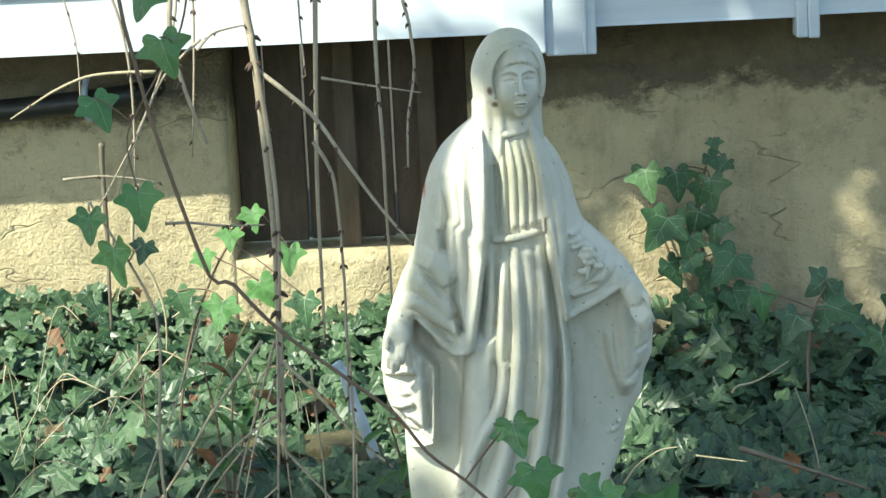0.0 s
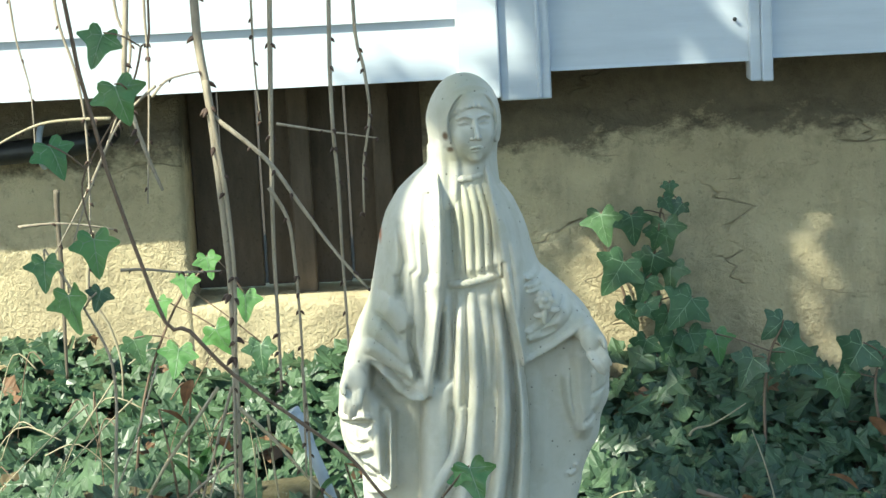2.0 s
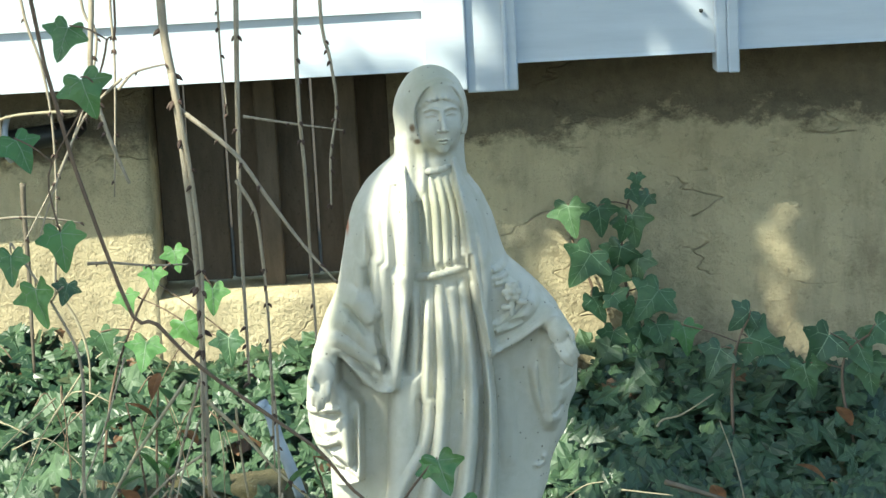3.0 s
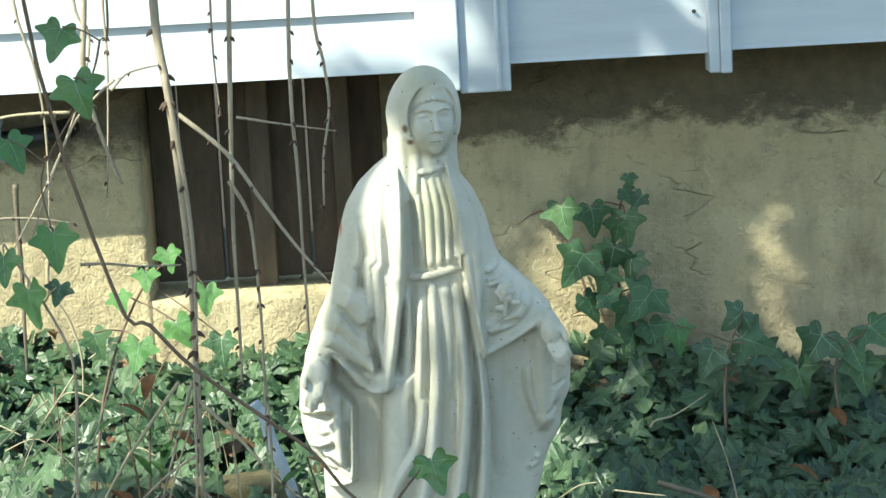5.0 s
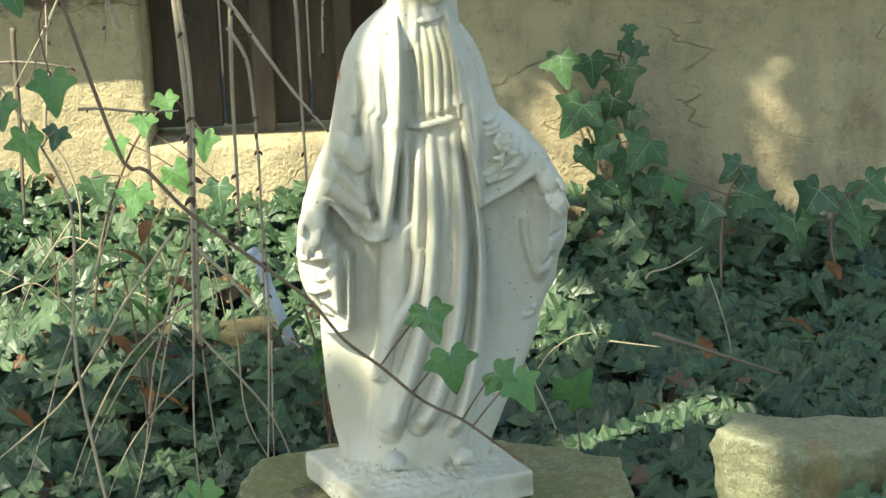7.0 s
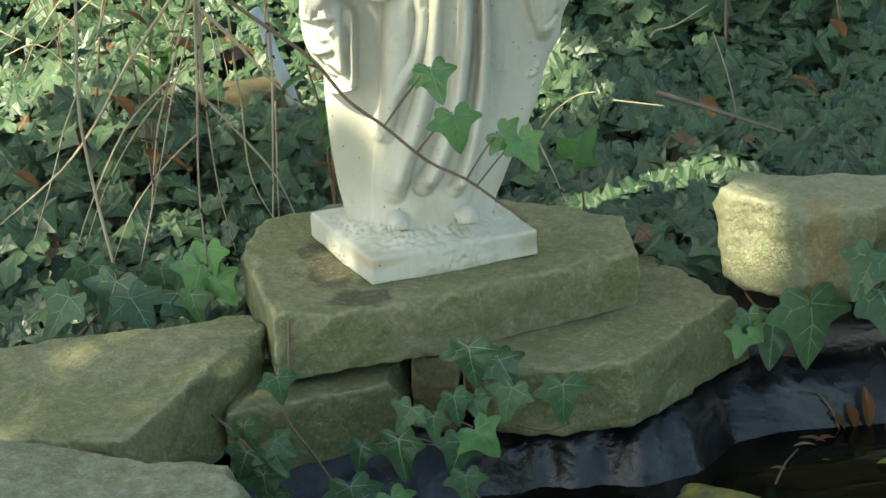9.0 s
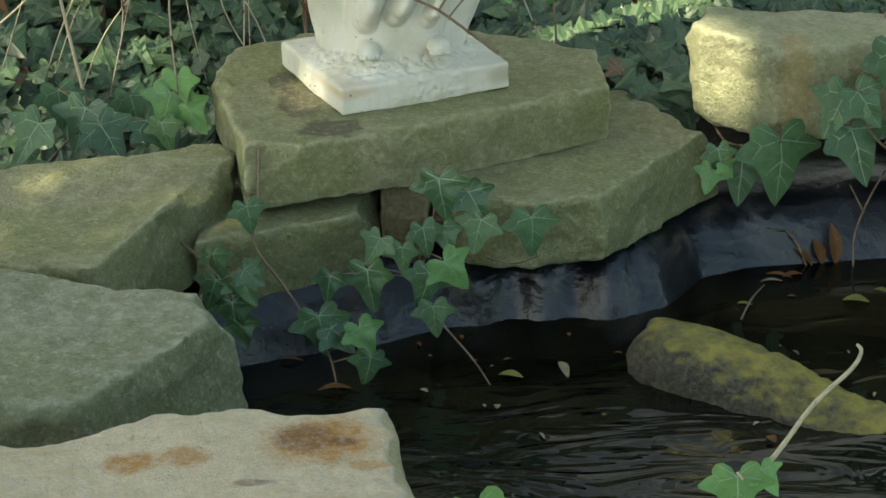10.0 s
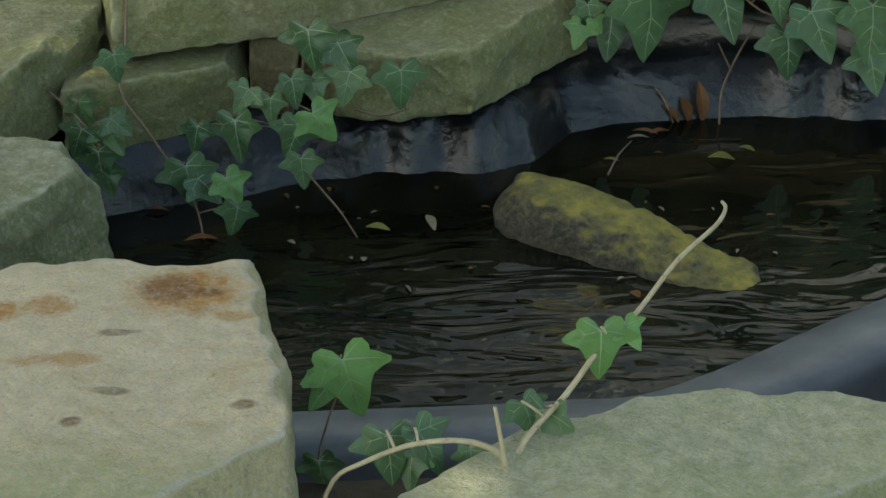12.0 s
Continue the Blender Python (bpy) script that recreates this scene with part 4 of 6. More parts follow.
    on_r = 0.026 + over(stroke([(-0.0002, 0.6323), (-0.0017, 0.573), (-0.0041, 0.5073)] + [(-0.0105, 0.4927), (-0.015, 0.447), (-0.0233, 0.4011), (-0.0328, 0.3597)], (0.008, 0.012), (0.003, 0.008)),
                        stroke([(-0.0284, 0.5685), (-0.0264, 0.5206)] + [(-0.0337, 0.5091), (-0.0338, 0.4633), (-0.0358, 0.4234), (-0.0359, 0.3894)], (0.007, 0.008), (0.005, 0.006)),
                        stroke([(-0.041, 0.5752), (-0.0355, 0.5271)] + [(-0.0447, 0.5157), (-0.0413, 0.4759), (-0.0478, 0.4547)], 0.008, (0.006, 0.006)),
                        stroke([(-0.0617, 0.5645), (-0.057, 0.5223)] + [(-0.0672, 0.5168), (-0.0611, 0.4891), (-0.0497, 0.464)], (0.009, 0.007), (0.006, 0.004)),
                        stroke([(-0.0699, 0.5649), (-0.0729, 0.5232)] + [(-0.0862, 0.4964), (-0.0914, 0.4829)], 0.008, 0.004),
                        stroke([(-0.1095, 0.4531), (-0.0873, 0.475), (-0.0637, 0.4678), (-0.047, 0.4409)], 0.016, 0.010), stroke([(-0.1177, 0.4304), (-0.0934, 0.4462), (-0.0673, 0.4265), (-0.0471, 0.3961)], 0.014, 0.011),
                        stroke([(-0.1255, 0.4092), (-0.0977, 0.4218), (-0.0714, 0.405), (-0.0379, 0.3792)], 0.012, 0.012), stroke([(-0.1322, 0.3972), (-0.1076, 0.4053), (-0.0885, 0.3951), (-0.0714, 0.3756), (-0.0527, 0.356), (-0.0314, 0.3581)], (0.007, 0.009), (0.006, 0.010)))
    on_r = on_r - stroke([(-0.0424, 0.4545), (-0.043, 0.4176), (-0.0359, 0.3785)], (0.006, 0.006), (0.005, 0.012)) - stroke([(-0.0988, 0.4002), (-0.0767, 0.3898), (-0.0518, 0.3746)], 0.006, 0.006) - stroke([(-0.1013, 0.4665), (-0.0778, 0.4562), (-0.0553, 0.4243)], 0.005, 0.004) - stroke([(-0.0105, 0.6151), (-0.0159, 0.5619), (-0.0165, 0.508)], 0.010, 0.004) - stroke([(-0.0489, 0.5816), (-0.0476, 0.5218), (-0.0544, 0.4861)], 0.006, 0.005)
    # mantle over the statue's left arm
    mantle_l = step(-polygon_field(X, Z, [(0.0728, 0.6578), (0.0565, 0.638), (0.0612, 0.6051), (0.0676, 0.5571), (0.0719, 0.5029)] + [(0.0736, 0.5206), (0.0789, 0.4796), (0.0846, 0.4357), (0.09, 0.4046), (0.0932, 0.3858), (0.103, 0.3884), (0.1209, 0.3953), (0.1416, 0.4072), (0.1623, 0.4204), (0.1676, 0.4286), (0.183, 0.4346)] + [(0.26, 0.44), (0.26, 0.72)]) / 0.0013)
    on_l = 0.019 + plate([(0.0728, 0.6578), (0.0565, 0.638), (0.0612, 0.6051), (0.0676, 0.5571), (0.0719, 0.5029)] + [(0.0736, 0.5206), (0.0789, 0.4796), (0.0846, 0.4357), (0.09, 0.4046), (0.0932, 0.3858), (0.097, 0.3965), (0.0954, 0.4404), (0.0977, 0.4991), (0.0948, 0.5626)] + [(0.0932, 0.5974)], 0.008)
    on_l = on_l + over(stroke([(0.0779, 0.5179), (0.0826, 0.4794), (0.0877, 0.4356), (0.0926, 0.3941)], 0.005, 0.004), stroke([(0.0892, 0.5477), (0.0917, 0.4994), (0.0914, 0.4483)], (0.007, 0.004), 0.004),
                       stroke([(0.101, 0.4984), (0.1111, 0.501), (0.1222, 0.5076)], 0.006, 0.007), stroke([(0.1014, 0.4887), (0.1107, 0.4903), (0.1197, 0.495)], 0.005, 0.006), stroke([(0.1021, 0.4815), (0.1091, 0.482), (0.1155, 0.4855)], 0.004, 0.005),
                       stroke([(0.1254, 0.5016), (0.1432, 0.4867), (0.1578, 0.472), (0.1805, 0.4375)], 0.012, 0.007), stroke([(0.1584, 0.4694), (0.1403, 0.4408), (0.1196, 0.4276), (0.1004, 0.4195)], (0.010, 0.007), 0.008),
                       stroke([(0.143, 0.4816), (0.1334, 0.459), (0.1163, 0.4393), (0.0994, 0.4273)], (0.008, 0.006), 0.006), stroke([(0.1817, 0.4362), (0.1572, 0.4206), (0.1314, 0.4046), (0.1005, 0.3906)], 0.009, 0.006))
    on_l = on_l - stroke([(0.1375, 0.4332), (0.1273, 0.4306), (0.1171, 0.4277)], 0.005, 0.005) - stroke([(0.1225, 0.503), (0.1096, 0.4955), (0.1008, 0.4939)], 0.003, 0.004) - stroke([(0.1316, 0.4771), (0.1205, 0.4494), (0.1034, 0.4323)], 0.004, 0.004)
    # cloth gathered below the right hand, in tiers with scalloped hems
    fall = plate([(-0.141, 0.4007), (-0.0976, 0.3955), (-0.0973, 0.3613), (-0.0821, 0.345), (-0.0705, 0.3288), (-0.0762, 0.229), (-0.1109, 0.22), (-0.1144, 0.2683), (-0.1329, 0.2755), (-0.1341, 0.3085), (-0.1454, 0.3232)], 0.029)
    fall = fall + plate([(-0.1414, 0.3946), (-0.0961, 0.3954), (-0.0967, 0.3255), (-0.1088, 0.3276), (-0.1225, 0.3252), (-0.1396, 0.3191), (-0.1514, 0.3235)], 0.008) + plate([(-0.1365, 0.3196), (-0.1232, 0.3127), (-0.1162, 0.3014), (-0.0978, 0.3177), (-0.0994, 0.2864), (-0.1173, 0.281), (-0.1343, 0.2771)], 0.007) + plate([(-0.1154, 0.2715), (-0.1028, 0.2693), (-0.0971, 0.2611), (-0.0899, 0.2528), (-0.0837, 0.3139), (-0.0971, 0.3177), (-0.0997, 0.2801)], 0.006)
    fall = fall + over(stroke([(-0.1378, 0.3234), (-0.1209, 0.3276), (-0.0982, 0.3265)], 0.006, 0.006), stroke([(-0.1332, 0.2802), (-0.1172, 0.2832), (-0.1018, 0.2878)], 0.006, 0.006), stroke([(-0.1134, 0.2689), (-0.1014, 0.266), (-0.0898, 0.2538)], 0.005, 0.006), stroke([(-0.1097, 0.2238), (-0.0928, 0.2261), (-0.0773, 0.2316)], 0.006, 0.006),
                       stroke([(-0.0926, 0.3455), (-0.0935, 0.2955), (-0.0906, 0.256)], 0.006, 0.006), stroke([(-0.0738, 0.3228), (-0.0754, 0.2789), (-0.0784, 0.2333)], 0.005, 0.008), stroke([(-0.1314, 0.3021), (-0.1195, 0.2968), (-0.1138, 0.2903)], 0.006, 0.005))
    fall = fall - stroke([(-0.0809, 0.3387), (-0.0825, 0.295), (-0.0841, 0.2478)], 0.006, 0.006) - stroke([(-0.1397, 0.316), (-0.1213, 0.3195), (-0.0985, 0.3202)], 0.005, 0.006) - stroke([(-0.1283, 0.3035), (-0.1166, 0.2951), (-0.1044, 0.2961)], 0.004, 0.005) - stroke([(-0.1152, 0.2636), (-0.1033, 0.2589), (-0.0916, 0.2488)], 0.005, 0.006) - stroke([(-0.1039, 0.2472), (-0.092, 0.2419), (-0.0818, 0.2319)], 0.004, 0.005)
    # cloth below the left hand
    drop = plate([(0.1648, 0.4215), (0.156, 0.3858), (0.1455, 0.3604), (0.1474, 0.329), (0.1555, 0.2998), (0.1626, 0.2824), (0.1714, 0.2812), (0.1832, 0.2893), (0.1854, 0.3114), (0.2007, 0.3426), (0.2039, 0.3783), (0.1946, 0.4046)], 0.013, 0.004)
    drop = drop + over(stroke([(0.1482, 0.3654), (0.1496, 0.3341), (0.1569, 0.3024)], 0.006, 0.004), stroke([(0.1677, 0.3956), (0.1676, 0.3411), (0.1703, 0.286)], 0.014, 0.005), stroke([(0.1884, 0.3687), (0.1876, 0.3453), (0.1827, 0.3142)], 0.010, 0.004)) - stroke([(0.1822, 0.3372), (0.1912, 0.3399), (0.2002, 0.3415)], 0.004, 0.006) - stroke([(0.1708, 0.3004), (0.1786, 0.3039), (0.1851, 0.3088)], 0.004, 0.006) - stroke([(0.1583, 0.3805), (0.1582, 0.3389), (0.1631, 0.2968)], 0.006, 0.003)
    # the plain inside of the cloak
    inner = over(stroke([(0.1056, 0.3633), (0.1125, 0.3207), (0.1123, 0.2322)], 0.012, 0.004), stroke([(-0.0614, 0.3359), (-0.0579, 0.2803), (-0.0635, 0.2313)], 0.012, 0.003), stroke([(0.1583, 0.2431), (0.1595, 0.2331), (0.1466, 0.2288)], 0.005, 0.006))
    under = (1 - mantle_r) * (1 - mantle_l)
    relief = under * (inner + skirt * step((0.500 - Z) / 0.003) + bodice * step((Z - 0.500) / 0.003) + fall * (Z < 0.46) + drop) + mantle_r * on_r + mantle_l * on_l
    ys = c.axes[1]
    front = step((-0.010 - ys) / 0.004).astype(np.float32)
    keep = step((Z - 0.088) / 0.004).astype(np.float32)
    # the relief dies away where the drapery turns to the sides
    sides = [np.interp(Z, *zip(*sorted((b, a) for a, b in pts))) for pts in (left_side, right_side)]
    inward = np.minimum(X - sides[0], sides[1] - X) + 0.004
    relief = relief * np.clip(inward / 0.026, 0, 1) ** 0.6
    c.field -= (relief * keep).astype(np.float32)[:, None, :] * front[None, :, None]

    # neckline and belt
    nx, nz = (0.0302, 0.6294)
    ring = [(nx + 0.031 * math.sin(a), -0.050 - 0.028 * math.cos(a), nz - 0.004 + 0.012 * (1 - math.cos(a))) for a in np.linspace(-1.5, 1.5, 19)]
    c.ridge(ring, [0.0034 + 0.0014 * (i % 2) for i in range(19)], 0.002)
    bx, bz = (0.0362, 0.4978)
    belt = [(bx + 0.038 * math.sin(a), -0.040 - 0.044 * math.cos(a), bz + 0.006 * math.sin(a)) for a in np.linspace(-1.5, 1.5, 41)]
    c.ridge(belt, [0.0038 + 0.0012 * (i % 2) for i in range(41)], 0.001)

    # the right hand, palm forward
    def reach(spot, y):
        return (spot[0], y, spot[1])

    wrist, palm = (-0.1125, 0.3993), (-0.1156, 0.3793)
    c.ridge([(wrist[0] + 0.02, -0.040, wrist[1] + 0.03), reach(wrist, -0.058), reach(palm, -0.070)], [0.018, 0.016, 0.013], 0.006)
    c.ball(reach(palm, -0.078), (0.0155, 0.011, 0.020), 0.003)
    c.ball(reach((-0.1233, 0.3837), -0.084), (0.008, 0.007, 0.012), 0.003)
    for (a, b), l in (((-0.1272, 0.3675), (-0.1292, 0.3427)), ((-0.1225, 0.3651), (-0.1241, 0.3356)), ((-0.1158, 0.3660), (-0.1185, 0.3381)), ((-0.1095, 0.3697), (-0.1120, 0.3465))):
        c.ridge([(a, -0.084, b), ((a + l[0]) / 2, -0.091, (b + l[1]) / 2), (l[0], -0.085, l[1])], [0.0046, 0.0042, 0.0032], 0.001)
    c.ridge([reach((-0.1281, 0.3831), -0.084), reach((-0.1310, 0.3754), -0.092), reach((-0.1295, 0.3685), -0.094)], [0.005, 0.0045, 0.0034], 0.002)
    # the left hand
    hand = (0.1793, 0.4170)
    c.ridge([(hand[0] - 0.020, -0.046, hand[1] + 0.022), (hand[0] - 0.006, -0.058, hand[1] + 0.008), reach(hand, -0.066)], [0.016, 0.014, 0.012], 0.006)
    c.ball(reach(hand, -0.074), (0.0140, 0.011, 0.018), 0.003)
    for (a, b), l in (((0.1767, 0.3977), (0.1886, 0.3751)), ((0.1818, 0.3988), (0.1941, 0.3731)), ((0.1869, 0.4019), (0.1988, 0.3772)), ((0.1916, 0.4048), (0.2016, 0.3849))):
        c.ridge([(a, -0.078, b), ((a + l[0]) / 2, -0.086, (b + l[1]) / 2), (l[0], -0.080, l[1])], [0.0044, 0.0040, 0.0030], 0.001)
    c.ridge([reach((0.1901, 0.4216), -0.076), reach((0.1944, 0.4150), -0.085), reach((0.1962, 0.4076), -0.087)], [0.0046, 0.004, 0.003], 0.002)
    # flower in relief
    fx, fz = (0.1233, 0.4718)
    fy = -0.086
    c.ball((fx, fy, fz), (0.011, 0.007, 0.011), 0.003)
    for k in range(6):
        a = k * math.pi / 3
        c.ball((fx + 0.0085 * math.cos(a), fy - 0.004, fz + 0.0085 * math.sin(a)), (0.0046, 0.0035, 0.0046), 0.001)
    c.ball((fx, fy - 0.007, fz), 0.004, 0.001)
    c.ridge([(fx, fy - 0.001, fz - 0.010), (fx - 0.002, fy + 0.002, fz - 0.030)], [0.004, 0.003], 0.002)
    c.ball((fx + 0.012, fy + 0.001, fz - 0.014), (0.008, 0.004, 0.004), 0.002)
    c.ball((fx - 0.008, fy + 0.001, fz - 0.020), (0.007, 0.004, 0.004), 0.002)
    # feet under the hem
    for spot, y0 in (((-0.0306, 0.0871), -0.085), ((0.0589, 0.0919), -0.078)):
        c.ball((spot[0], y0, 0.066), (0.015, 0.022, 0.012), 0.004)
        for k in range(5):
            c.ball((spot[0] - 0.010 + 0.0052 * k, y0 - 0.018 + 0.002 * abs(k - 1), 0.062), (0.0034, 0.007, 0.0045), 0.001)
    x, y, z = np.meshgrid(*c.axes, indexing="ij", sparse=True)
    c.field += (0.0009 * grain(x, y, z, 70, 3)).astype(np.float32)
    v1, f1 = surface_nets(c.field, c.low, c.step)
    v2, f2 = carve_head()
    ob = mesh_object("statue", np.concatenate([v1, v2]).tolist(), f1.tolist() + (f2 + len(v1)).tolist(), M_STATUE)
    ob.matrix_basis = pose(0.004, -0.039, 0.0)
    return tagged(ob, "weathered white cast stone statue of a robed woman on a plinth", "statue")


def carve_head():
    """The veiled head, at a finer grain; its own front is turned a little aside."""
    h = Clay((-0.075, -0.062, -0.105), (0.075, 0.078, 0.075), 0.0010)
    # veil: a deep hood, open in front, running down to the shoulders
    h.ball((0.001, 0.004, 0.010), (0.0430, 0.051, 0.0510), 0.004)
    h.ridge([(-0.002, 0.012, 0.000), (-0.003, 0.016, -0.045), (-0.004, 0.016, -0.085)], [0.0425, 0.040, 0.044], 0.010)
    h.ball((0.003, -0.046, -0.006), (0.0350, 0.044, 0.0465), 0.002, take_away=True)
    h.ridge([(0.002, -0.050, -0.030), (0.002, -0.046, -0.062), (0.002, -0.046, -0.110)], [0.036, 0.031, 0.034], 0.003, take_away=True)
    # neck and face
    h.ridge([(0.002, 0.002, -0.105), (0.002, -0.002, -0.045)], [0.024, 0.0190], 0.003)
    h.ball((0.003, -0.006, -0.002), (0.0315, 0.034, 0.0420), 0.002)
    h.ball((0.003, -0.016, -0.026), (0.0215, 0.021, 0.0220), 0.008)
    h.ball((0.003, -0.032, -0.0425), (0.0065, 0.0055, 0.0055), 0.007)
    for s in (-1, 1):
        h.ball((0.003 + s * 0.0130, -0.0285, -0.014), (0.010, 0.008, 0.011), 0.008)
        h.ball((0.003 + s * 0.0125, -0.0400, 0.0015), (0.0090, 0.0045, 0.0044), 0.006, take_away=True)
        h.ball((0.003 + s * 0.0125, -0.0325, 0.0000), (0.0072, 0.0042, 0.0042), 0.0008)
        h.ridge([(0.003 + s * 0.0062, -0.0368, -0.0006), (0.003 + s * 0.0125, -0.0376, 0.0016), (0.003 + s * 0.0190, -0.0335, -0.0004)], [0.0008, 0.0011, 0.0008], 0.0006)
        h.ridge([(0.003 + s * 0.0062, -0.0372, -0.0022), (0.003 + s * 0.0125, -0.0378, -0.0012), (0.003 + s * 0.0188, -0.0338, -0.0024)], [0.0006, 0.0008, 0.0006], 0.0005, take_away=True)
        h.ridge([(0.003 + s * 0.0045, -0.0395, 0.0070), (0.003 + s * 0.0125, -0.0392, 0.0094), (0.003 + s * 0.0210, -0.0330, 0.0066)], [0.0012, 0.0015, 0.0011], 0.004)
        h.ball((0.003 + s * 0.0050, -0.0410, -0.0185), (0.0026, 0.0030, 0.0024), 0.002)
    h.ridge([(0.003, -0.0385, 0.006), (0.003, -0.0425, -0.006), (0.003, -0.0465, -0.0165)], [0.0022, 0.0027, 0.0036], 0.003)
    # lips, with the line between them
    h.ridge([(-0.0045, -0.0370, -0.0308), (0.0000, -0.0394, -0.0294), (0.003, -0.0393, -0.0298), (0.0060, -0.0394, -0.0294), (0.0105, -0.0370, -0.0308)], [0.0010, 0.0016, 0.0015, 0.0016, 0.0010], 0.0018)
    h.ridge([(-0.0030, -0.0370, -0.0330), (0.003, -0.0392, -0.0340), (0.0090, -0.0370, -0.0330)], [0.0010, 0.0020, 0.0010], 0.0018)
    h.ridge([(-0.0055, -0.0378, -0.0313), (0.003, -0.0412, -0.0317), (0.0115, -0.0378, -0.0313)], [0.0005, 0.0007, 0.0005], 0.0006, take_away=True)
    # hair across the forehead, ears of hair beside the cheeks
    for k in range(11):
        a = -1.2 + 2.4 * k / 10
        h.ridge([(0.003 + 0.010 * math.sin(a), -0.034, 0.034), (0.003 + 0.0285 * math.sin(a), -0.0395 + 0.019 * math.sin(a) ** 2, 0.0215 - 0.012 * math.sin(a) ** 2)], [0.0030, 0.0026], 0.004)
    for s in (-1, 1):
        h.ridge([(0.003 + s * 0.027, -0.018, 0.012), (0.003 + s * 0.031, -0.010, -0.010), (0.003 + s * 0.029, -0.004, -0.034)], [0.005, 0.005, 0.004], 0.003)
    # rolled edge of the veil
    edge = [(0.002 + 0.0368 * math.sin(a), -0.0325 + 0.017 * abs(math.sin(a)) ** 2 + 0.010 * max(0, abs(a) - 1.7), -0.002 + 0.0465 * math.cos(a) - 0.012 * max(0, abs(a) - 1.8)) for a in np.linspace(-2.0, 2.0, 31)]
    h.ridge(edge, [0.0030] * 31, 0.003)
    h.ridge([(-0.0335, -0.008, -0.025), (-0.0350, -0.010, -0.058), (-0.0410, -0.014, -0.100)], [0.0060, 0.0080, 0.0100], 0.005)
    h.ridge([(0.0330, -0.002, -0.025), (0.0320, 0.002, -0.058), (0.0350, 0.006, -0.100)], [0.0050, 0.0060, 0.0080], 0.006)
    x, y, z = np.meshgrid(*h.axes, indexing="ij", sparse=True)
    h.field += (0.0008 * grain(x, y, z, 70, 3)).astype(np.float32)
    v, f = surface_nets(h.field, h.low, h.step)
    m = np.array(pose(0.0370, -0.052, 0.6925, -3, 0, 13))
    return v @ m[:3, :3].T + m[:3, 3], f


build_statue()

# ---- stones ----
rock("flat_stone", [(-0.236, -0.02), (-0.183, -0.292), (-0.077, -0.266), (0.014, -0.240), (0.197, -0.150), (0.283, -0.095), (0.275, 0.05), (0.23, 0.088), (0.10, 0.15), (-0.13, 0.16), (-0.22, 0.10)],
     0.0, -0.078, M_SLAB, "flat damp mossy sandstone slab under the statue", rough=0.010, rounding=0.004, step=0.004)
rock("flat_stone", [(0.085, -0.292), (0.16, -0.30), (0.255, -0.292), (0.33, -0.20), (0.425, -0.085), (0.385, -0.02), (0.32, 0.10), (0.05, 0.10), (0.04, -0.20)],
     -0.078, -0.168, M_STONE, "flat green sandstone with a broken front, under the slab", rough=0.014, rounding=0.005, step=0.004, seed=2.0, cuts=(((0.40, -0.09, -0.09), (0.75, -0.5, 0.42)),))
rock("flat_stone", [(-0.245, -0.345), (-0.17, -0.325), (-0.035, -0.262), (-0.022, -0.20), (-0.02, -0.05), (-0.24, -0.05)],
     -0.095, -0.19, M_STONE, "small green sandstone below the slab", rough=0.012, rounding=0.005, step=0.004, seed=4.0)
rock("flat_stone", [(-0.018, -0.245), (0.038, -0.262), (0.036, -0.05), (-0.016, -0.05)],
     -0.080, -0.175, M_WET, "brown wet stone wedged below the slab", rough=0.012, rounding=0.005, step=0.004, seed=6.0)
rock("flat_stone", [(-0.85, -0.22), (-0.525, -0.205), (-0.205, -0.165), (-0.205, -0.245), (-0.277, -0.375), (-0.325, -0.515), (-0.49, -0.49), (-0.80, -0.47)],
     -0.048, -0.16, M_STONE, "large flat mossy sandstone beside the slab", lean=(0.03, 0.04), rough=0.014, rounding=0.005, seed=8.0, cuts=(((-0.28, -0.39, -0.06), (0.8, -0.45, 0.35)),))
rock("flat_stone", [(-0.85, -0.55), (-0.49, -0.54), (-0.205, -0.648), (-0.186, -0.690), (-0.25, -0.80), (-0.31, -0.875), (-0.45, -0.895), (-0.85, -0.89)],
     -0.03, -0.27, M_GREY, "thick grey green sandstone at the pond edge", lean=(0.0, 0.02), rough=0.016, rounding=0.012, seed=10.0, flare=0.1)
rock("flat_stone", [(-0.60, -1.00), (-0.33, -0.985), (-0.21, -0.935), (-0.10, -0.945), (-0.012, -0.952), (-0.004, -1.03), (0.013, -1.13), (0.016, -1.28), (-0.02, -1.40), (-0.12, -1.52), (-0.6, -1.52)],
     -0.02, -0.27, M_RUST, "pale sandstone with rust stains at the pond edge", rough=0.012, rounding=0.007, step=0.004, seed=12.0, cuts=(((-0.05, -1.325, -0.02), (0.55, -0.6, 0.42)),))
rock("flat_stone", [(0.06, -1.42), (0.10, -1.315), (0.19, -1.235), (0.262, -1.178), (0.30, -1.168), (0.366, -1.160), (0.42, -1.148), (0.49, -1.155), (0.56, -1.20), (0.72, -1.30), (0.70, -1.5), (0.10, -1.55)],
     -0.06, -0.24, M_PALE, "pale green sandstone at the pond edge", rough=0.011, rounding=0.007, step=0.004, seed=14.0, cuts=(((0.46, -1.335, -0.06), (0.35, -0.75, 0.50)),))
rock("block_stone", [(0.392, -0.005), (0.42, 0.040), (0.60, 0.02), (0.85, -0.02), (0.86, -0.15), (0.62, -0.128), (0.492, -0.128), (0.405, -0.048)],
     0.050, -0.085, M_YELLOW, "yellow block of sandstone in a patch of sun", rough=0.013, rounding=0.010, step=0.004, seed=16.0, flare=-0.10, lean=(-0.06, 0.0))
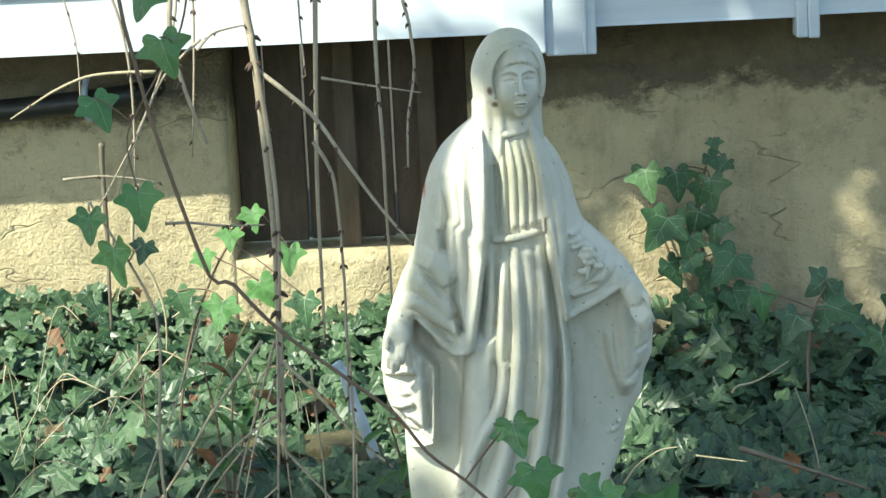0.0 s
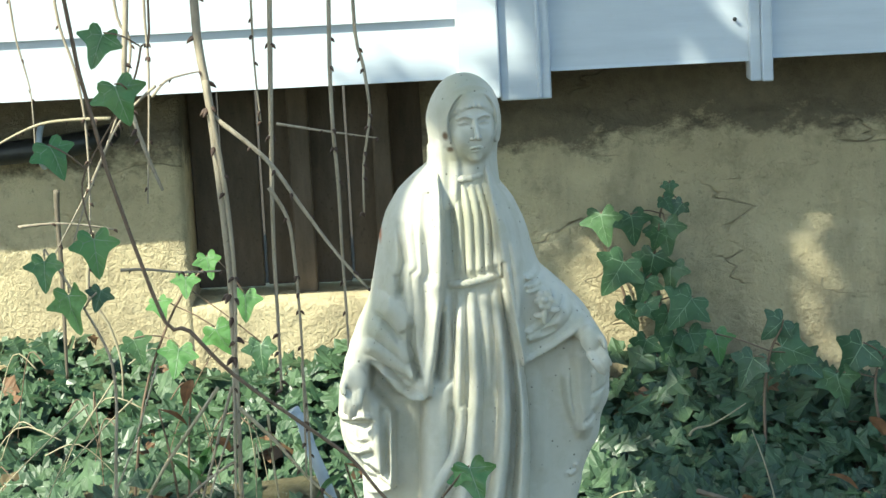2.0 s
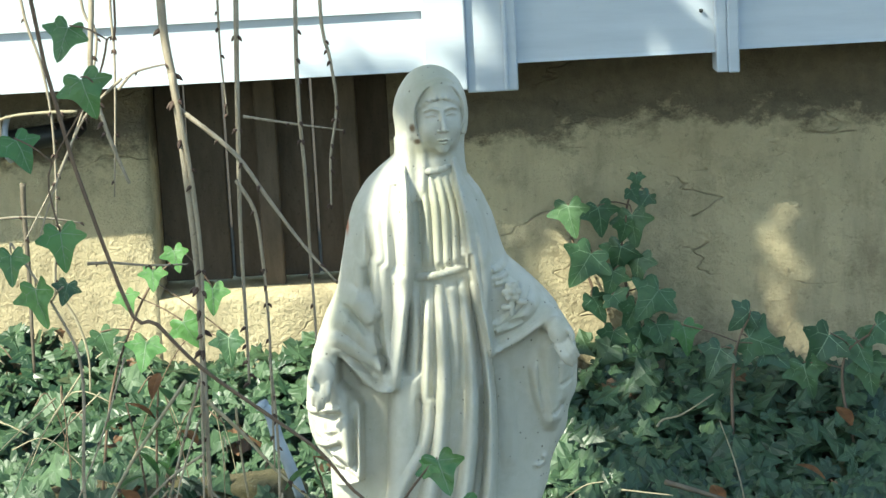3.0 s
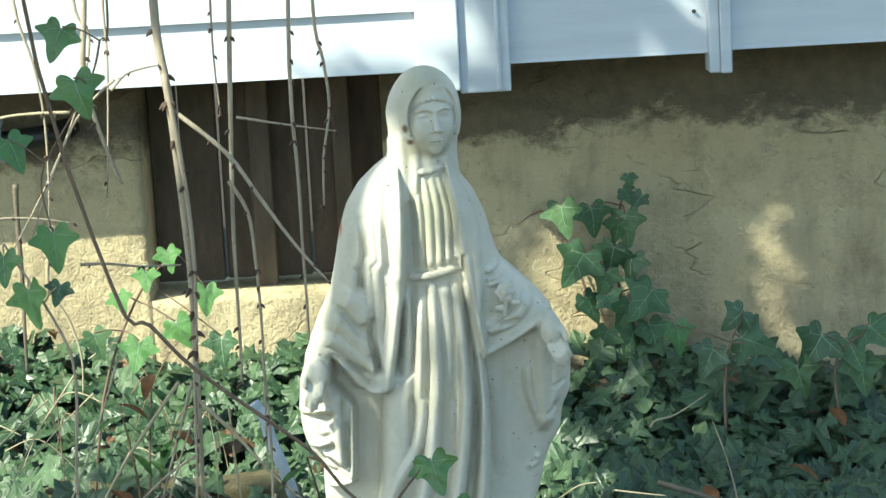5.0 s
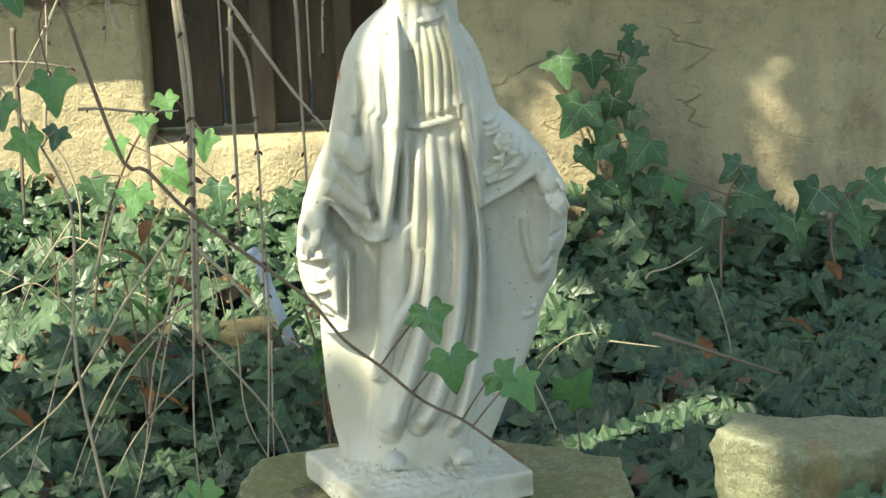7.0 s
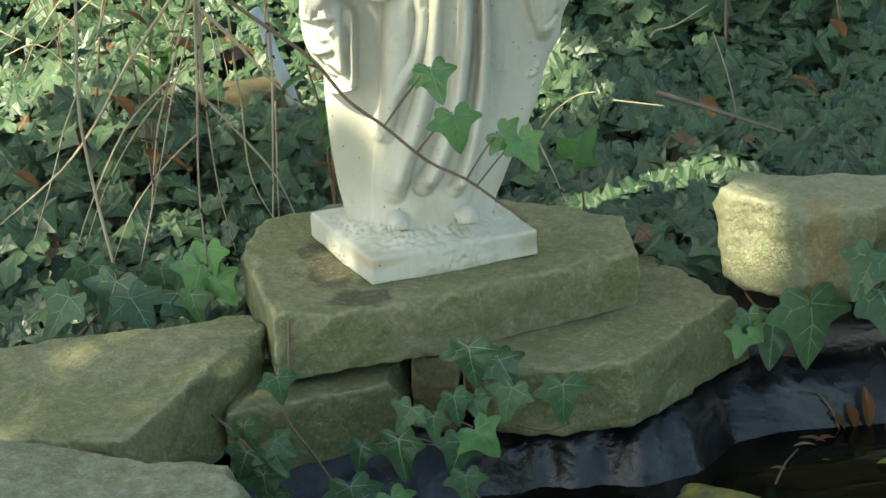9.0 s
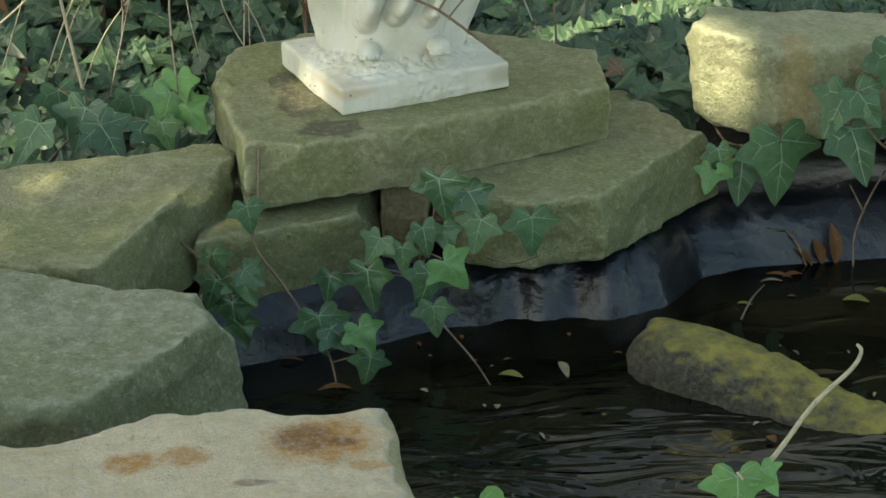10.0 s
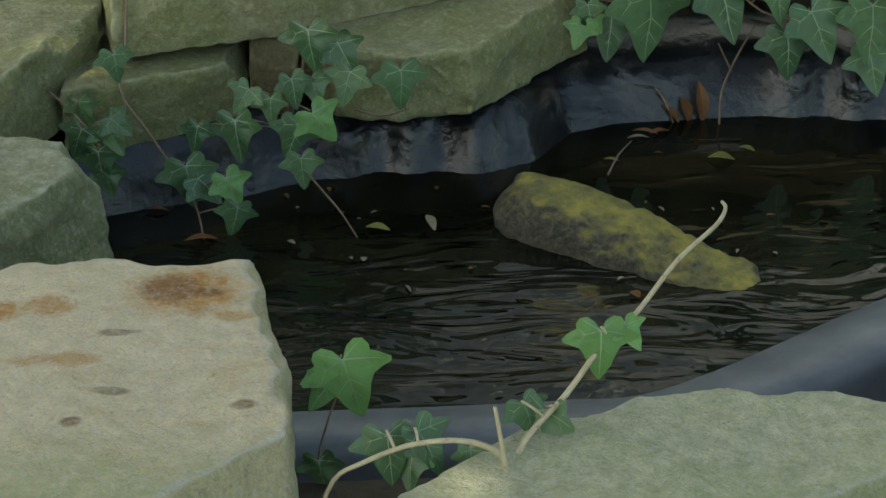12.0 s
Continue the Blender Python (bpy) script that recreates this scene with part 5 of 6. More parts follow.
rock("flat_stone", [(0.86, -0.03), (1.3, -0.08), (1.35, -0.22), (1.0, -0.20), (0.87, -0.17)], -0.02, -0.16, M_STONE, "sandstone lying along the pond edge", rough=0.014, seed=18.0)
rock("edging_stone", [(-0.60, 0.62), (-0.20, 0.60), (-0.18, 0.70), (-0.58, 0.72)], 0.045, -0.12, M_WET, "low mossy edging stone half buried in ivy", rough=0.014, seed=20.0)


def build_log_stone():
    c = Clay((-0.10, -0.10, -0.10), (0.42, 0.10, 0.10), 0.004)
    x, y, z = np.meshgrid(*c.axes, indexing="ij")
    t = np.clip(x / 0.26, 0, 1)
    r = 0.054 + 0.005 * np.sin(t * 3) + 0.010 * t
    d = np.sqrt((x - 0.26 * t) ** 2 + (y * 1.0) ** 2 + (z * 1.05) ** 2) - r
    d = d + 0.020 * grain(x, y, z, 14, 3) + 0.016 * grain(x, y, z, 55, 3, 0.7)
    c.field = d.astype(np.float32)
    ob = c.skin("pond_stone", M_MOSS)
    ob.matrix_basis = pose(0.326, -0.428, -0.240, 0, 13, -37)
    tagged(ob, "long rounded mossy stone half sunk in the water", "stone", "stones round the pond")


build_log_stone()


# ---- ivy ----
rng = random.Random(3)


def scatter_ivy():
    spots = []
    stones = [((-0.26, 0.31), (-0.40, 0.17)), ((0.38, 0.88), (-0.25, 0.05)), ((-0.9, -0.16), (-0.9, -0.16))]
    tries = 0
    while len(spots) < 10500 and tries < 90000:
        tries += 1
        x, y = rng.uniform(-1.15, 1.3), rng.uniform(-0.22, 1.36)
        if abs(x) > 0.42 + 0.25 * (y + 1) + 0.45 and rng.random() < 0.8:
            continue
        if any(a[0] < x < a[1] and b[0] < y < b[1] for a, b in stones):
            continue
        if y < 0.12 and not (-0.9 < x < -0.24 and y > -0.2):
            if not (0.28 < x < 0.42 and y > 0.06) and not (x > 0.86 and y > 0.0):
                continue
        ground = float(bank(np.array(x), np.array(y)))
        pile = 0.03 + 0.09 * max(0.0, noise.noise(Vector((x * 3.2, y * 3.2, 1.7))) + 0.35)
        pile += 0.05 * max(0, min(1, (y - 0.9) / 0.3)) * (1.0 if x > 0.2 else 0.6)
        if -0.68 < x < -0.14 and 0.42 < y < 0.62:
            pile += 0.05
        z = ground + pile * rng.random() ** 0.6
        n = Vector((rng.gauss(0, 0.42), -0.55 + rng.gauss(0, 0.38), 0.8))
        a = rng.uniform(0, 2 * math.pi)
        tip = Vector((math.cos(a), math.sin(a) * 0.7 - 0.35, -0.5))
        size = rng.choice((0.024, 0.029, 0.033, 0.038, 0.043, 0.050, 0.058))
        spots.append(leaf_pose((x, y, z), n, tip, size))
    leaf_cloud("ivy_ground_cover", spots, M_IVY_COVER, "dense dark green ivy covering the bank", "ivy")


scatter_ivy()


def ivy_sprig(label, path, radius, leaves, material=None, face=(0, -0.92, 0.38), name="ivy_sprig", group="ivy sprigs"):
    """A trailing stem with leaves on stalks; leaves holds the middle of each leaf, its size, the slant of its tip, and 1 for a young one."""
    at = Vector(path[0])
    plant = empty(name, at, label, "ivy", group)
    stem, line = tube_part("stem", [Vector(p) - at for p in path], [radius * (1 - 0.4 * i / (len(path) - 1)) for i in range(len(path))], material or M_IVYSTEM, plant, 6)
    for x, y, z, size, slant, young in leaves:
        middle = Vector((x, y, z)) - at
        size *= 1.15
        tip = Vector((math.sin(slant), -0.25, -math.cos(slant)))
        n = Vector(face) + Vector((rng.gauss(0, 0.22), rng.gauss(0, 0.15), rng.gauss(0, 0.18)))
        n = n - tip * n.dot(tip) * 0.8
        foot = middle - tip.normalized() * size * 0.4
        near = min(line, key=lambda q: (q - foot).length)
        v, f, _ = tube([near, near.lerp(foot, 0.5) + Vector((0, -0.006, 0.004)), foot], [max(0.0008, radius * 0.45)] * 3, 5)
        stalk = mesh_object("stalk", v, f, material or M_IVYSTEM)
        stalk.parent = stem
        leaf_part(plant, foot, n, tip, size, rng, light=young == 1)
    return plant


ivy_sprig("ivy sprig trailing over the stones into the water", [(-0.165, -0.275, -0.005), (-0.168, -0.31, -0.06), (-0.174, -0.345, -0.10), (-0.138, -0.375, -0.147), (-0.111, -0.395, -0.186), (-0.088, -0.42, -0.216), (-0.078, -0.45, -0.25)], 0.002,
          [(-0.176, -0.37, -0.055, 0.034, 0.2, 0), (-0.094, -0.42, -0.186, 0.050, 0.2, 0), (-0.072, -0.425, -0.192, 0.040, 0.9, 0), (-0.044, -0.43, -0.194, 0.042, 0.4, 1), (-0.040, -0.44, -0.228, 0.036, -0.2, 0)])
ivy_sprig("ivy sprig hanging between the stones over the liner", [(0.050, -0.25, -0.070), (0.045, -0.32, -0.09), (0.03, -0.345, -0.12), (0.02, -0.355, -0.16), (0.05, -0.38, -0.20), (0.085, -0.42, -0.23), (0.105, -0.455, -0.25)], 0.0018,
          [(0.055, -0.36, -0.039, 0.050, 0.1, 0), (0.096, -0.35, -0.058, 0.044, 0.5, 0), (0.098, -0.36, -0.091, 0.042, -0.3, 0), (-0.027, -0.36, -0.106, 0.034, -0.6, 0), (0.034, -0.36, -0.097, 0.038, 0.2, 0), (0.006, -0.365, -0.118, 0.034, 0.0, 0),
           (-0.035, -0.37, -0.151, 0.052, 0.1, 0), (0.066, -0.37, -0.137, 0.044, 0.7, 1), (0.033, -0.37, -0.155, 0.044, -0.3, 0), (0.042, -0.38, -0.193, 0.038, 0.1, 0), (-0.085, -0.37, -0.150, 0.034, -0.2, 0), (0.06, -0.35, -0.10, 0.036, 0.3, 0)])
ivy_sprig("single ivy leaf on a stem under the stone", [(0.11, -0.30, -0.150), (0.14, -0.335, -0.145), (0.17, -0.34, -0.135)], 0.0014, [(0.164, -0.36, -0.093, 0.048, 0.05, 0)])
ivy_sprig("ivy sprig in the gap between stones", [(-0.26, -0.36, -0.09), (-0.225, -0.41, -0.10), (-0.20, -0.415, -0.14), (-0.19, -0.42, -0.19)], 0.0018,
          [(-0.214, -0.42, -0.093, 0.034, 0.3, 0), (-0.182, -0.42, -0.124, 0.040, 0.5, 0), (-0.198, -0.42, -0.160, 0.040, 0.1, 0), (-0.222, -0.42, -0.128, 0.036, -0.4, 0), (-0.174, -0.42, -0.110, 0.030, 0.9, 0), (-0.189, -0.42, -0.183, 0.034, 0.2, 0)])
ivy_sprig("large veined ivy leaves hanging below the yellow block", [(0.43, 0.05, -0.09), (0.44, -0.06, -0.10), (0.47, -0.12, -0.085), (0.50, -0.145, -0.075)], 0.002,
          [(0.411, -0.13, -0.124, 0.034, -0.3, 1), (0.433, -0.14, -0.108, 0.022, 0.6, 1), (0.452, -0.125, -0.125, 0.060, -0.1, 0), (0.500, -0.15, -0.100, 0.084, 0.05, 0), (0.425, -0.125, -0.10, 0.036, 0.2, 0)], face=(0, -0.9, 0.35))
ivy_sprig("large veined ivy leaves in front of the yellow block", [(0.66, 0.0, 0.05), (0.62, -0.16, 0.02), (0.60, -0.175, -0.03), (0.64, -0.175, -0.08), (0.72, -0.175, -0.10), (0.79, -0.175, -0.12)], 0.002,
          [(0.592, -0.175, -0.075, 0.074, 0.3, 0), (0.565, -0.175, -0.02, 0.060, -0.5, 0), (0.60, -0.185, -0.01, 0.054, 0.6, 0), (0.64, -0.18, 0.03, 0.076, 0.1, 0), (0.678, -0.18, -0.135, 0.058, 0.1, 0), (0.66, -0.18, -0.06, 0.056, 0.2, 0), (0.714, -0.185, -0.105, 0.070, 0.4, 0), (0.785, -0.18, -0.105, 0.078, 0.0, 0), (0.790, -0.185, -0.160, 0.054, 0.2, 0), (0.84, -0.18, -0.08, 0.07, -0.2, 0)], face=(0, -0.9, 0.35))
ivy_sprig("ivy runner with a pale stem between the front stones", [(0.199, -1.29, -0.085), (0.198, -1.27, -0.062), (0.18, -1.27, -0.044), (0.151, -1.27, -0.037), (0.112, -1.27, -0.041), (0.073, -1.27, -0.057), (0.049, -1.27, -0.073), (0.032, -1.27, -0.12)], 0.0032,
          [(0.098, -1.25, -0.060, 0.044, 0.1, 0), (0.130, -1.25, -0.056, 0.044, 0.5, 0), (0.170, -1.25, -0.070, 0.026, 0.1, 0), (0.118, -1.25, -0.075, 0.034, -0.1, 0)], M_STRAW, (0, -0.6, 0.8))
ivy_sprig("ivy shoot reaching out over the water", [(0.197, -1.28, -0.085), (0.217, -1.245, -0.055), (0.256, -1.21, -0.031), (0.289, -1.175, -0.007), (0.329, -1.14, 0.013), (0.369, -1.105, 0.045), (0.409, -1.07, 0.061), (0.425, -1.035, 0.061), (0.429, -1.0, 0.051)], 0.003,
          [(0.290, -1.18, -0.002, 0.044, 0.0, 1), (0.318, -1.17, 0.006, 0.026, 0.5, 1), (0.234, -1.22, -0.060, 0.048, -0.2, 0), (0.222, -1.22, -0.045, 0.032, 0.4, 0)], M_STRAW, (0, -0.7, 0.7))
ivy_sprig("dry upright stalk among the ivy", [(0.203, -1.285, -0.10), (0.194, -1.28, -0.044), (0.186, -1.28, 0.001)], 0.0028, [], M_STRAW)
ivy_sprig("bright ivy leaf on a thin stem by the liner", [(0.042, -1.12, -0.20), (0.040, -1.11, -0.15), (0.05, -1.105, -0.11), (0.058, -1.10, -0.09)], 0.0014, [(0.070, -1.11, -0.068, 0.058, 0.3, 1), (0.046, -1.105, -0.078, 0.038, -0.6, 1), (0.043, -1.12, -0.160, 0.034, 0.2, 0)])
ivy_sprig("leafy shoots standing above the ivy by the wall", [(0.55, 1.0, -0.05), (0.556, 1.04, 0.06), (0.57, 1.05, 0.13), (0.59, 1.05, 0.17)], 0.003,
          [(0.579, 1.05, 0.172, 0.045, -0.9, 0), (0.612, 1.05, 0.128, 0.062, 1.2, 0), (0.637, 1.06, 0.10, 0.05, 0.8, 0), (0.479, 1.05, 0.144, 0.05, 0.2, 1), (0.53, 1.05, 0.10, 0.055, -0.5, 0)], face=(0, -1, 0.2))
ivy_sprig("leafy shoots standing above the ivy by the wall", [(0.76, 1.0, -0.05), (0.75, 1.04, 0.04), (0.76, 1.05, 0.10), (0.80, 1.05, 0.13)], 0.003,
          [(0.716, 1.05, 0.11, 0.07, -0.6, 0), (0.785, 1.05, 0.10, 0.06, 0.4, 0), (0.83, 1.05, 0.13, 0.055, 0.8, 0), (0.80, 1.05, 0.06, 0.06, 0.1, 0), (0.69, 1.05, 0.06, 0.06, 0.2, 0)], face=(0, -1, 0.2))
ivy_sprig("ivy stems in the sun by the wall", [(-0.50, 0.6, 0.0), (-0.47, 0.6, 0.2), (-0.42, 0.6, 0.33), (-0.38, 0.6, 0.39), (-0.34, 0.6, 0.42)], 0.0025,
          [(-0.389, 0.58, 0.386, 0.032, 0.0, 1), (-0.43, 0.58, 0.352, 0.030, 0.3, 1), (-0.352, 0.58, 0.415, 0.034, 0.2, 1), (-0.30, 0.58, 0.35, 0.04, 0.0, 1), (-0.47, 0.58, 0.29, 0.04, 0.4, 0), (-0.41, 0.58, 0.27, 0.045, -0.2, 1), (-0.34, 0.58, 0.30, 0.045, 0.5, 1), (-0.28, 0.58, 0.27, 0.045, 0.0, 0)])
ivy_sprig("young vine with pale leaves hanging in front", [(-0.243, -0.9, 1.6), (-0.243, -0.9, 0.942), (-0.253, -0.9, 0.868), (-0.266, -0.9, 0.829), (-0.288, -0.9, 0.795), (-0.314, -0.9, 0.75), (-0.308, -0.9, 0.70)], 0.0013,
          [(-0.274, -0.905, 0.822, 0.034, 0.3, 1), (-0.335, -0.905, 0.774, 0.030, 0.5, 1), (-0.306, -0.905, 0.686, 0.034, 0.1, 1), (-0.29, -0.905, 0.87, 0.03, -0.4, 1)])
ivy_sprig("brown ivy runner with fresh leaves swinging before the statue", [(-0.400, -0.6, 1.750), (-0.370, -0.6, 0.950), (-0.296, -0.6, 0.593), (-0.260, -0.6, 0.550), (-0.217, -0.6, 0.501), (-0.145, -0.6, 0.442), (-0.101, -0.6, 0.405), (-0.068, -0.6, 0.361), (-0.031, -0.6, 0.330), (0.012, -0.6, 0.290), (0.053, -0.6, 0.267), (0.094, -0.6, 0.234), (0.116, -0.6, 0.218)], 0.0024,
          [(0.025, -0.61, 0.378, 0.037, 0.3, 1), (0.045, -0.61, 0.326, 0.040, 0.2, 1), (0.099, -0.61, 0.311, 0.032, 0.9, 1), (0.117, -0.61, 0.298, 0.037, 0.5, 1), (0.010, -0.61, 0.383, 0.017, -0.6, 1)])
ivy_sprig("ivy shoot with rounded leaves at the bank", [(-0.42, 0.12, -0.1), (-0.45, 0.1, 0.15), (-0.44, 0.1, 0.34), (-0.46, 0.1, 0.42), (-0.52, 0.1, 0.53)], 0.0028,
          [(-0.487, 0.09, 0.449, 0.052, 0.2, 1), (-0.452, 0.09, 0.462, 0.028, -0.3, 0), (-0.52, 0.09, 0.50, 0.04, 0.0, 1)], M_TWIG)


ivy_sprig("bright young ivy leaves beside the slab", [(-0.31, 0.0, -0.14), (-0.30, -0.04, -0.06), (-0.28, -0.05, -0.01)], 0.0018,
          [(-0.295, -0.055, -0.025, 0.05, -0.3, 1), (-0.262, -0.055, -0.038, 0.046, 0.6, 1), (-0.278, -0.05, -0.002, 0.044, 0.1, 1), (-0.30, -0.06, -0.06, 0.04, 0.2, 0)])
ivy_sprig("large grey green ivy leaves lying by the flat stone", [(-0.478, -0.048, -0.12), (-0.415, 0.027, -0.075), (-0.352, 0.083, -0.07)], 0.002,
          [(-0.415, -0.003, -0.065, 0.062, -0.3, 0), (-0.375, -0.062, -0.065, 0.058, 0.5, 0), (-0.352, 0.053, -0.065, 0.050, 0.2, 0), (-0.478, -0.048, -0.065, 0.060, -0.6, 0), (-0.455, 0.080, -0.065, 0.052, 0.1, 0), (-0.314, -0.040, -0.065, 0.050, 0.7, 0)], face=(0, -0.55, 0.85))
ivy_sprig("upright broad ivy leaf against the dark ivy", [(0.24, 0.20, -0.10), (0.235, 0.22, 0.0), (0.232, 0.22, 0.04)], 0.0018, [(0.236, 0.21, 0.045, 0.05, 2.4, 1)])


def wall_ivy():
    at = Vector((0.42, WALL_Y - 0.025, 0.0))
    plant = empty("climbing_ivy", at, "dark green ivy climbing the stucco wall", "ivy")
    lines = []
    for s in ([(0.436, -0.048), (0.395, 0.046), (0.364, 0.116), (0.341, 0.193), (0.314, 0.262), (0.308, 0.293)],
              [(0.443, -0.049), (0.425, 0.059), (0.41, 0.167), (0.404, 0.257), (0.417, 0.332), (0.437, 0.383)]):
        lines += tube_part("stem", [Vector((x, WALL_Y - 0.025, z)) - at for x, z in s], [0.004, 0.0035, 0.003, 0.0026, 0.0022, 0.0016], M_IVYSTEM, plant, 6)[1]
    for x, z, size in ((0.307, 0.325, 0.056), (0.361, 0.321, 0.052), (0.425, 0.360, 0.031), (0.432, 0.386, 0.022), (0.448, 0.346, 0.031), (0.423, 0.301, 0.056), (0.406, 0.293, 0.036), (0.329, 0.234, 0.067), (0.395, 0.245, 0.051), (0.379, 0.201, 0.045), (0.430, 0.225, 0.049), (0.347, 0.153, 0.052), (0.451, 0.160, 0.065), (0.413, 0.136, 0.051), (0.372, 0.089, 0.049), (0.422, 0.090, 0.054), (0.461, 0.088, 0.060), (0.421, 0.041, 0.063), (0.393, 0.054, 0.045), (0.487, 0.048, 0.054), (0.388, 0.159, 0.040)):
        tip = Vector((rng.gauss(0, 0.45), -0.15, -1)).normalized()
        foot = Vector((x, WALL_Y - 0.06 - rng.random() * 0.02, z)) - at - tip * size * 0.4
        near = min(lines, key=lambda q: (q - foot).length)
        tube_part("stalk", [near, near.lerp(foot, 0.5) + Vector((0, -0.01, 0.008)), foot], [0.0014] * 3, M_IVYSTEM, plant, 5)
        leaf_part(plant, foot, (rng.gauss(0, 0.35), -1, 0.25 + rng.gauss(0, 0.25)), tip, size * 1.2, rng)


wall_ivy()


# ---- weeping branches ----
def branch(path, radius, label, buds=14, material=M_TWIG, seed=0, taper=0.45):
    r = random.Random(seed)
    at = Vector(path[-1])
    tree = empty("hanging_branch", at, label, "branch", "weeping branches")
    n = len(path)
    radius *= 0.82
    twig, line = tube_part("twig", [Vector(p) - at for p in path], [radius * (1 - (1 - taper) * i / (n - 1)) for i in range(n)], material, tree, 7)
    for k in range(buds):
        p = line[r.randrange(1, len(line))]
        a = r.uniform(0, 6.28)
        d = Vector((math.cos(a), math.sin(a) * 0.5, -0.4)).normalized()
        v, f, _ = tube([p, p + d * radius * 1.3, p + d * radius * 2.3 + Vector((0, 0, -0.003))], [radius * 0.4 + 0.0008, radius * 0.35 + 0.0013, 0.0005], 5)
        bud = mesh_object("bud", v, f, M_BUD)
        bud.parent = twig
    return tree


branch([(-0.296, 0.25, 1.266), (-0.315, 0.25, 0.846), (-0.303, 0.25, 0.69), (-0.291, 0.25, 0.469), (-0.292, 0.25, 0.34), (-0.293, 0.25, 0.243), (-0.296, 0.25, 0.128)], 0.0085, "thick grey hanging branch of a weeping tree", 20, M_TWIG, 1)
branch([(-0.307, 0.242, 0.73), (-0.296, 0.242, 0.644), (-0.287, 0.242, 0.549), (-0.284, 0.242, 0.454), (-0.29, 0.242, 0.342)], 0.0055, "thin hanging twig with dark buds", 10, M_TWIG, 2)
branch([(-0.189, 0.27, 1.262), (-0.213, 0.27, 0.839), (-0.223, 0.27, 0.645), (-0.229, 0.27, 0.502), (-0.23, 0.27, 0.365), (-0.231, 0.27, 0.284)], 0.0052, "thin hanging twig with dark buds", 16, M_TWIG, 3)
branch([(-0.109, 0.24, 1.256), (-0.131, 0.24, 0.837), (-0.136, 0.24, 0.683), (-0.133, 0.24, 0.581), (-0.133, 0.24, 0.486), (-0.132, 0.24, 0.398), (-0.132, 0.24, 0.326)], 0.0042, "thin hanging twig with dark buds", 16, M_TWIG, 4)
branch([(-0.078, 0.22, 1.253), (-0.098, 0.22, 0.836), (-0.088, 0.22, 0.736), (-0.084, 0.22, 0.674), (-0.096, 0.22, 0.605), (-0.099, 0.22, 0.539)], 0.0036, "thin hanging twig with dark buds", 14, M_TWIG, 5)
branch([(-0.3, 0.25, 0.679), (-0.229, 0.228, 0.619), (-0.185, 0.205, 0.557), (-0.142, 0.183, 0.496), (-0.097, 0.16, 0.443)], 0.0046, "thin hanging twig with dark buds", 8, M_TWIG, 6)
branch([(-0.388, 0.2, 1.077), (-0.401, 0.2, 0.854), (-0.411, 0.2, 0.74), (-0.402, 0.2, 0.686), (-0.386, 0.2, 0.631), (-0.37, 0.2, 0.587)], 0.0058, "thick grey hanging branch of a weeping tree", 8, M_TWIG, 7)
branch([(-0.367, 0.26, 1.076), (-0.384, 0.26, 0.849), (-0.384, 0.26, 0.764), (-0.389, 0.26, 0.678), (-0.399, 0.26, 0.561)], 0.003, "thin hanging twig with dark buds", 10, M_TWIG, 8)
branch([(-0.51, 0.3, 1.008), (-0.512, 0.3, 0.838), (-0.492, 0.3, 0.75), (-0.483, 0.3, 0.679), (-0.483, 0.3, 0.599), (-0.488, 0.3, 0.519), (-0.497, 0.3, 0.423)], 0.003, "thin hanging twig with dark buds", 12, M_TWIG, 9)
branch([(-0.436, 0.32, 0.895), (-0.43, 0.32, 0.816), (-0.414, 0.32, 0.776), (-0.436, 0.32, 0.69), (-0.483, 0.32, 0.588), (-0.548, 0.32, 0.479)], 0.003, "bare drooping twig near the ground", 8, M_TWIG, 10)
branch([(-0.435, 0.2, 0.48), (-0.4, 0.217, 0.476), (-0.356, 0.233, 0.467), (-0.301, 0.25, 0.463)], 0.003, "thin hanging twig with dark buds", 8, M_TWIG, 11)
branch([(-0.214, 0.26, 0.663), (-0.151, 0.26, 0.65), (-0.076, 0.26, 0.636)], 0.0027, "thin hanging twig with dark buds", 6, M_TWIG, 12)
branch([(-0.375, 0.2, 0.715), (-0.357, 0.217, 0.734), (-0.333, 0.233, 0.74), (-0.31, 0.25, 0.742)], 0.0027, "thin hanging twig with dark buds", 3, M_TWIG, 13)
branch([(-0.228, 0.23, 0.579), (-0.205, 0.23, 0.535), (-0.199, 0.23, 0.475), (-0.196, 0.23, 0.379), (-0.198, 0.23, 0.275), (-0.201, 0.23, 0.169)], 0.0036, "thin hanging twig with dark buds", 14, M_TWIG, 14)
branch([(-0.597, 0.35, 0.524), (-0.551, 0.367, 0.524), (-0.506, 0.383, 0.517), (-0.468, 0.4, 0.506)], 0.003, "bare drooping twig near the ground", 2, M_TWIG, 15)
branch([(-0.235, 0.3, 1.07), (-0.241, 0.3, 0.839), (-0.242, 0.3, 0.745), (-0.238, 0.3, 0.662)], 0.0028, "thin hanging twig with dark buds", 8, M_TWIG, 16)
branch([(-0.318, 0.25, 0.298), (-0.398, 0.237, 0.192), (-0.445, 0.225, 0.118), (-0.498, 0.212, 0.054), (-0.591, 0.2, -0.019)], 0.0034, "bare drooping twig near the ground", 8, M_STRAW, 18)
branch([(-0.401, 0.25, 0.335), (-0.443, 0.24, 0.218), (-0.49, 0.231, 0.114), (-0.512, 0.221, 0.047), (-0.553, 0.212, -0.061)], 0.002, "bare drooping twig near the ground", 8, M_TWIG, 19)
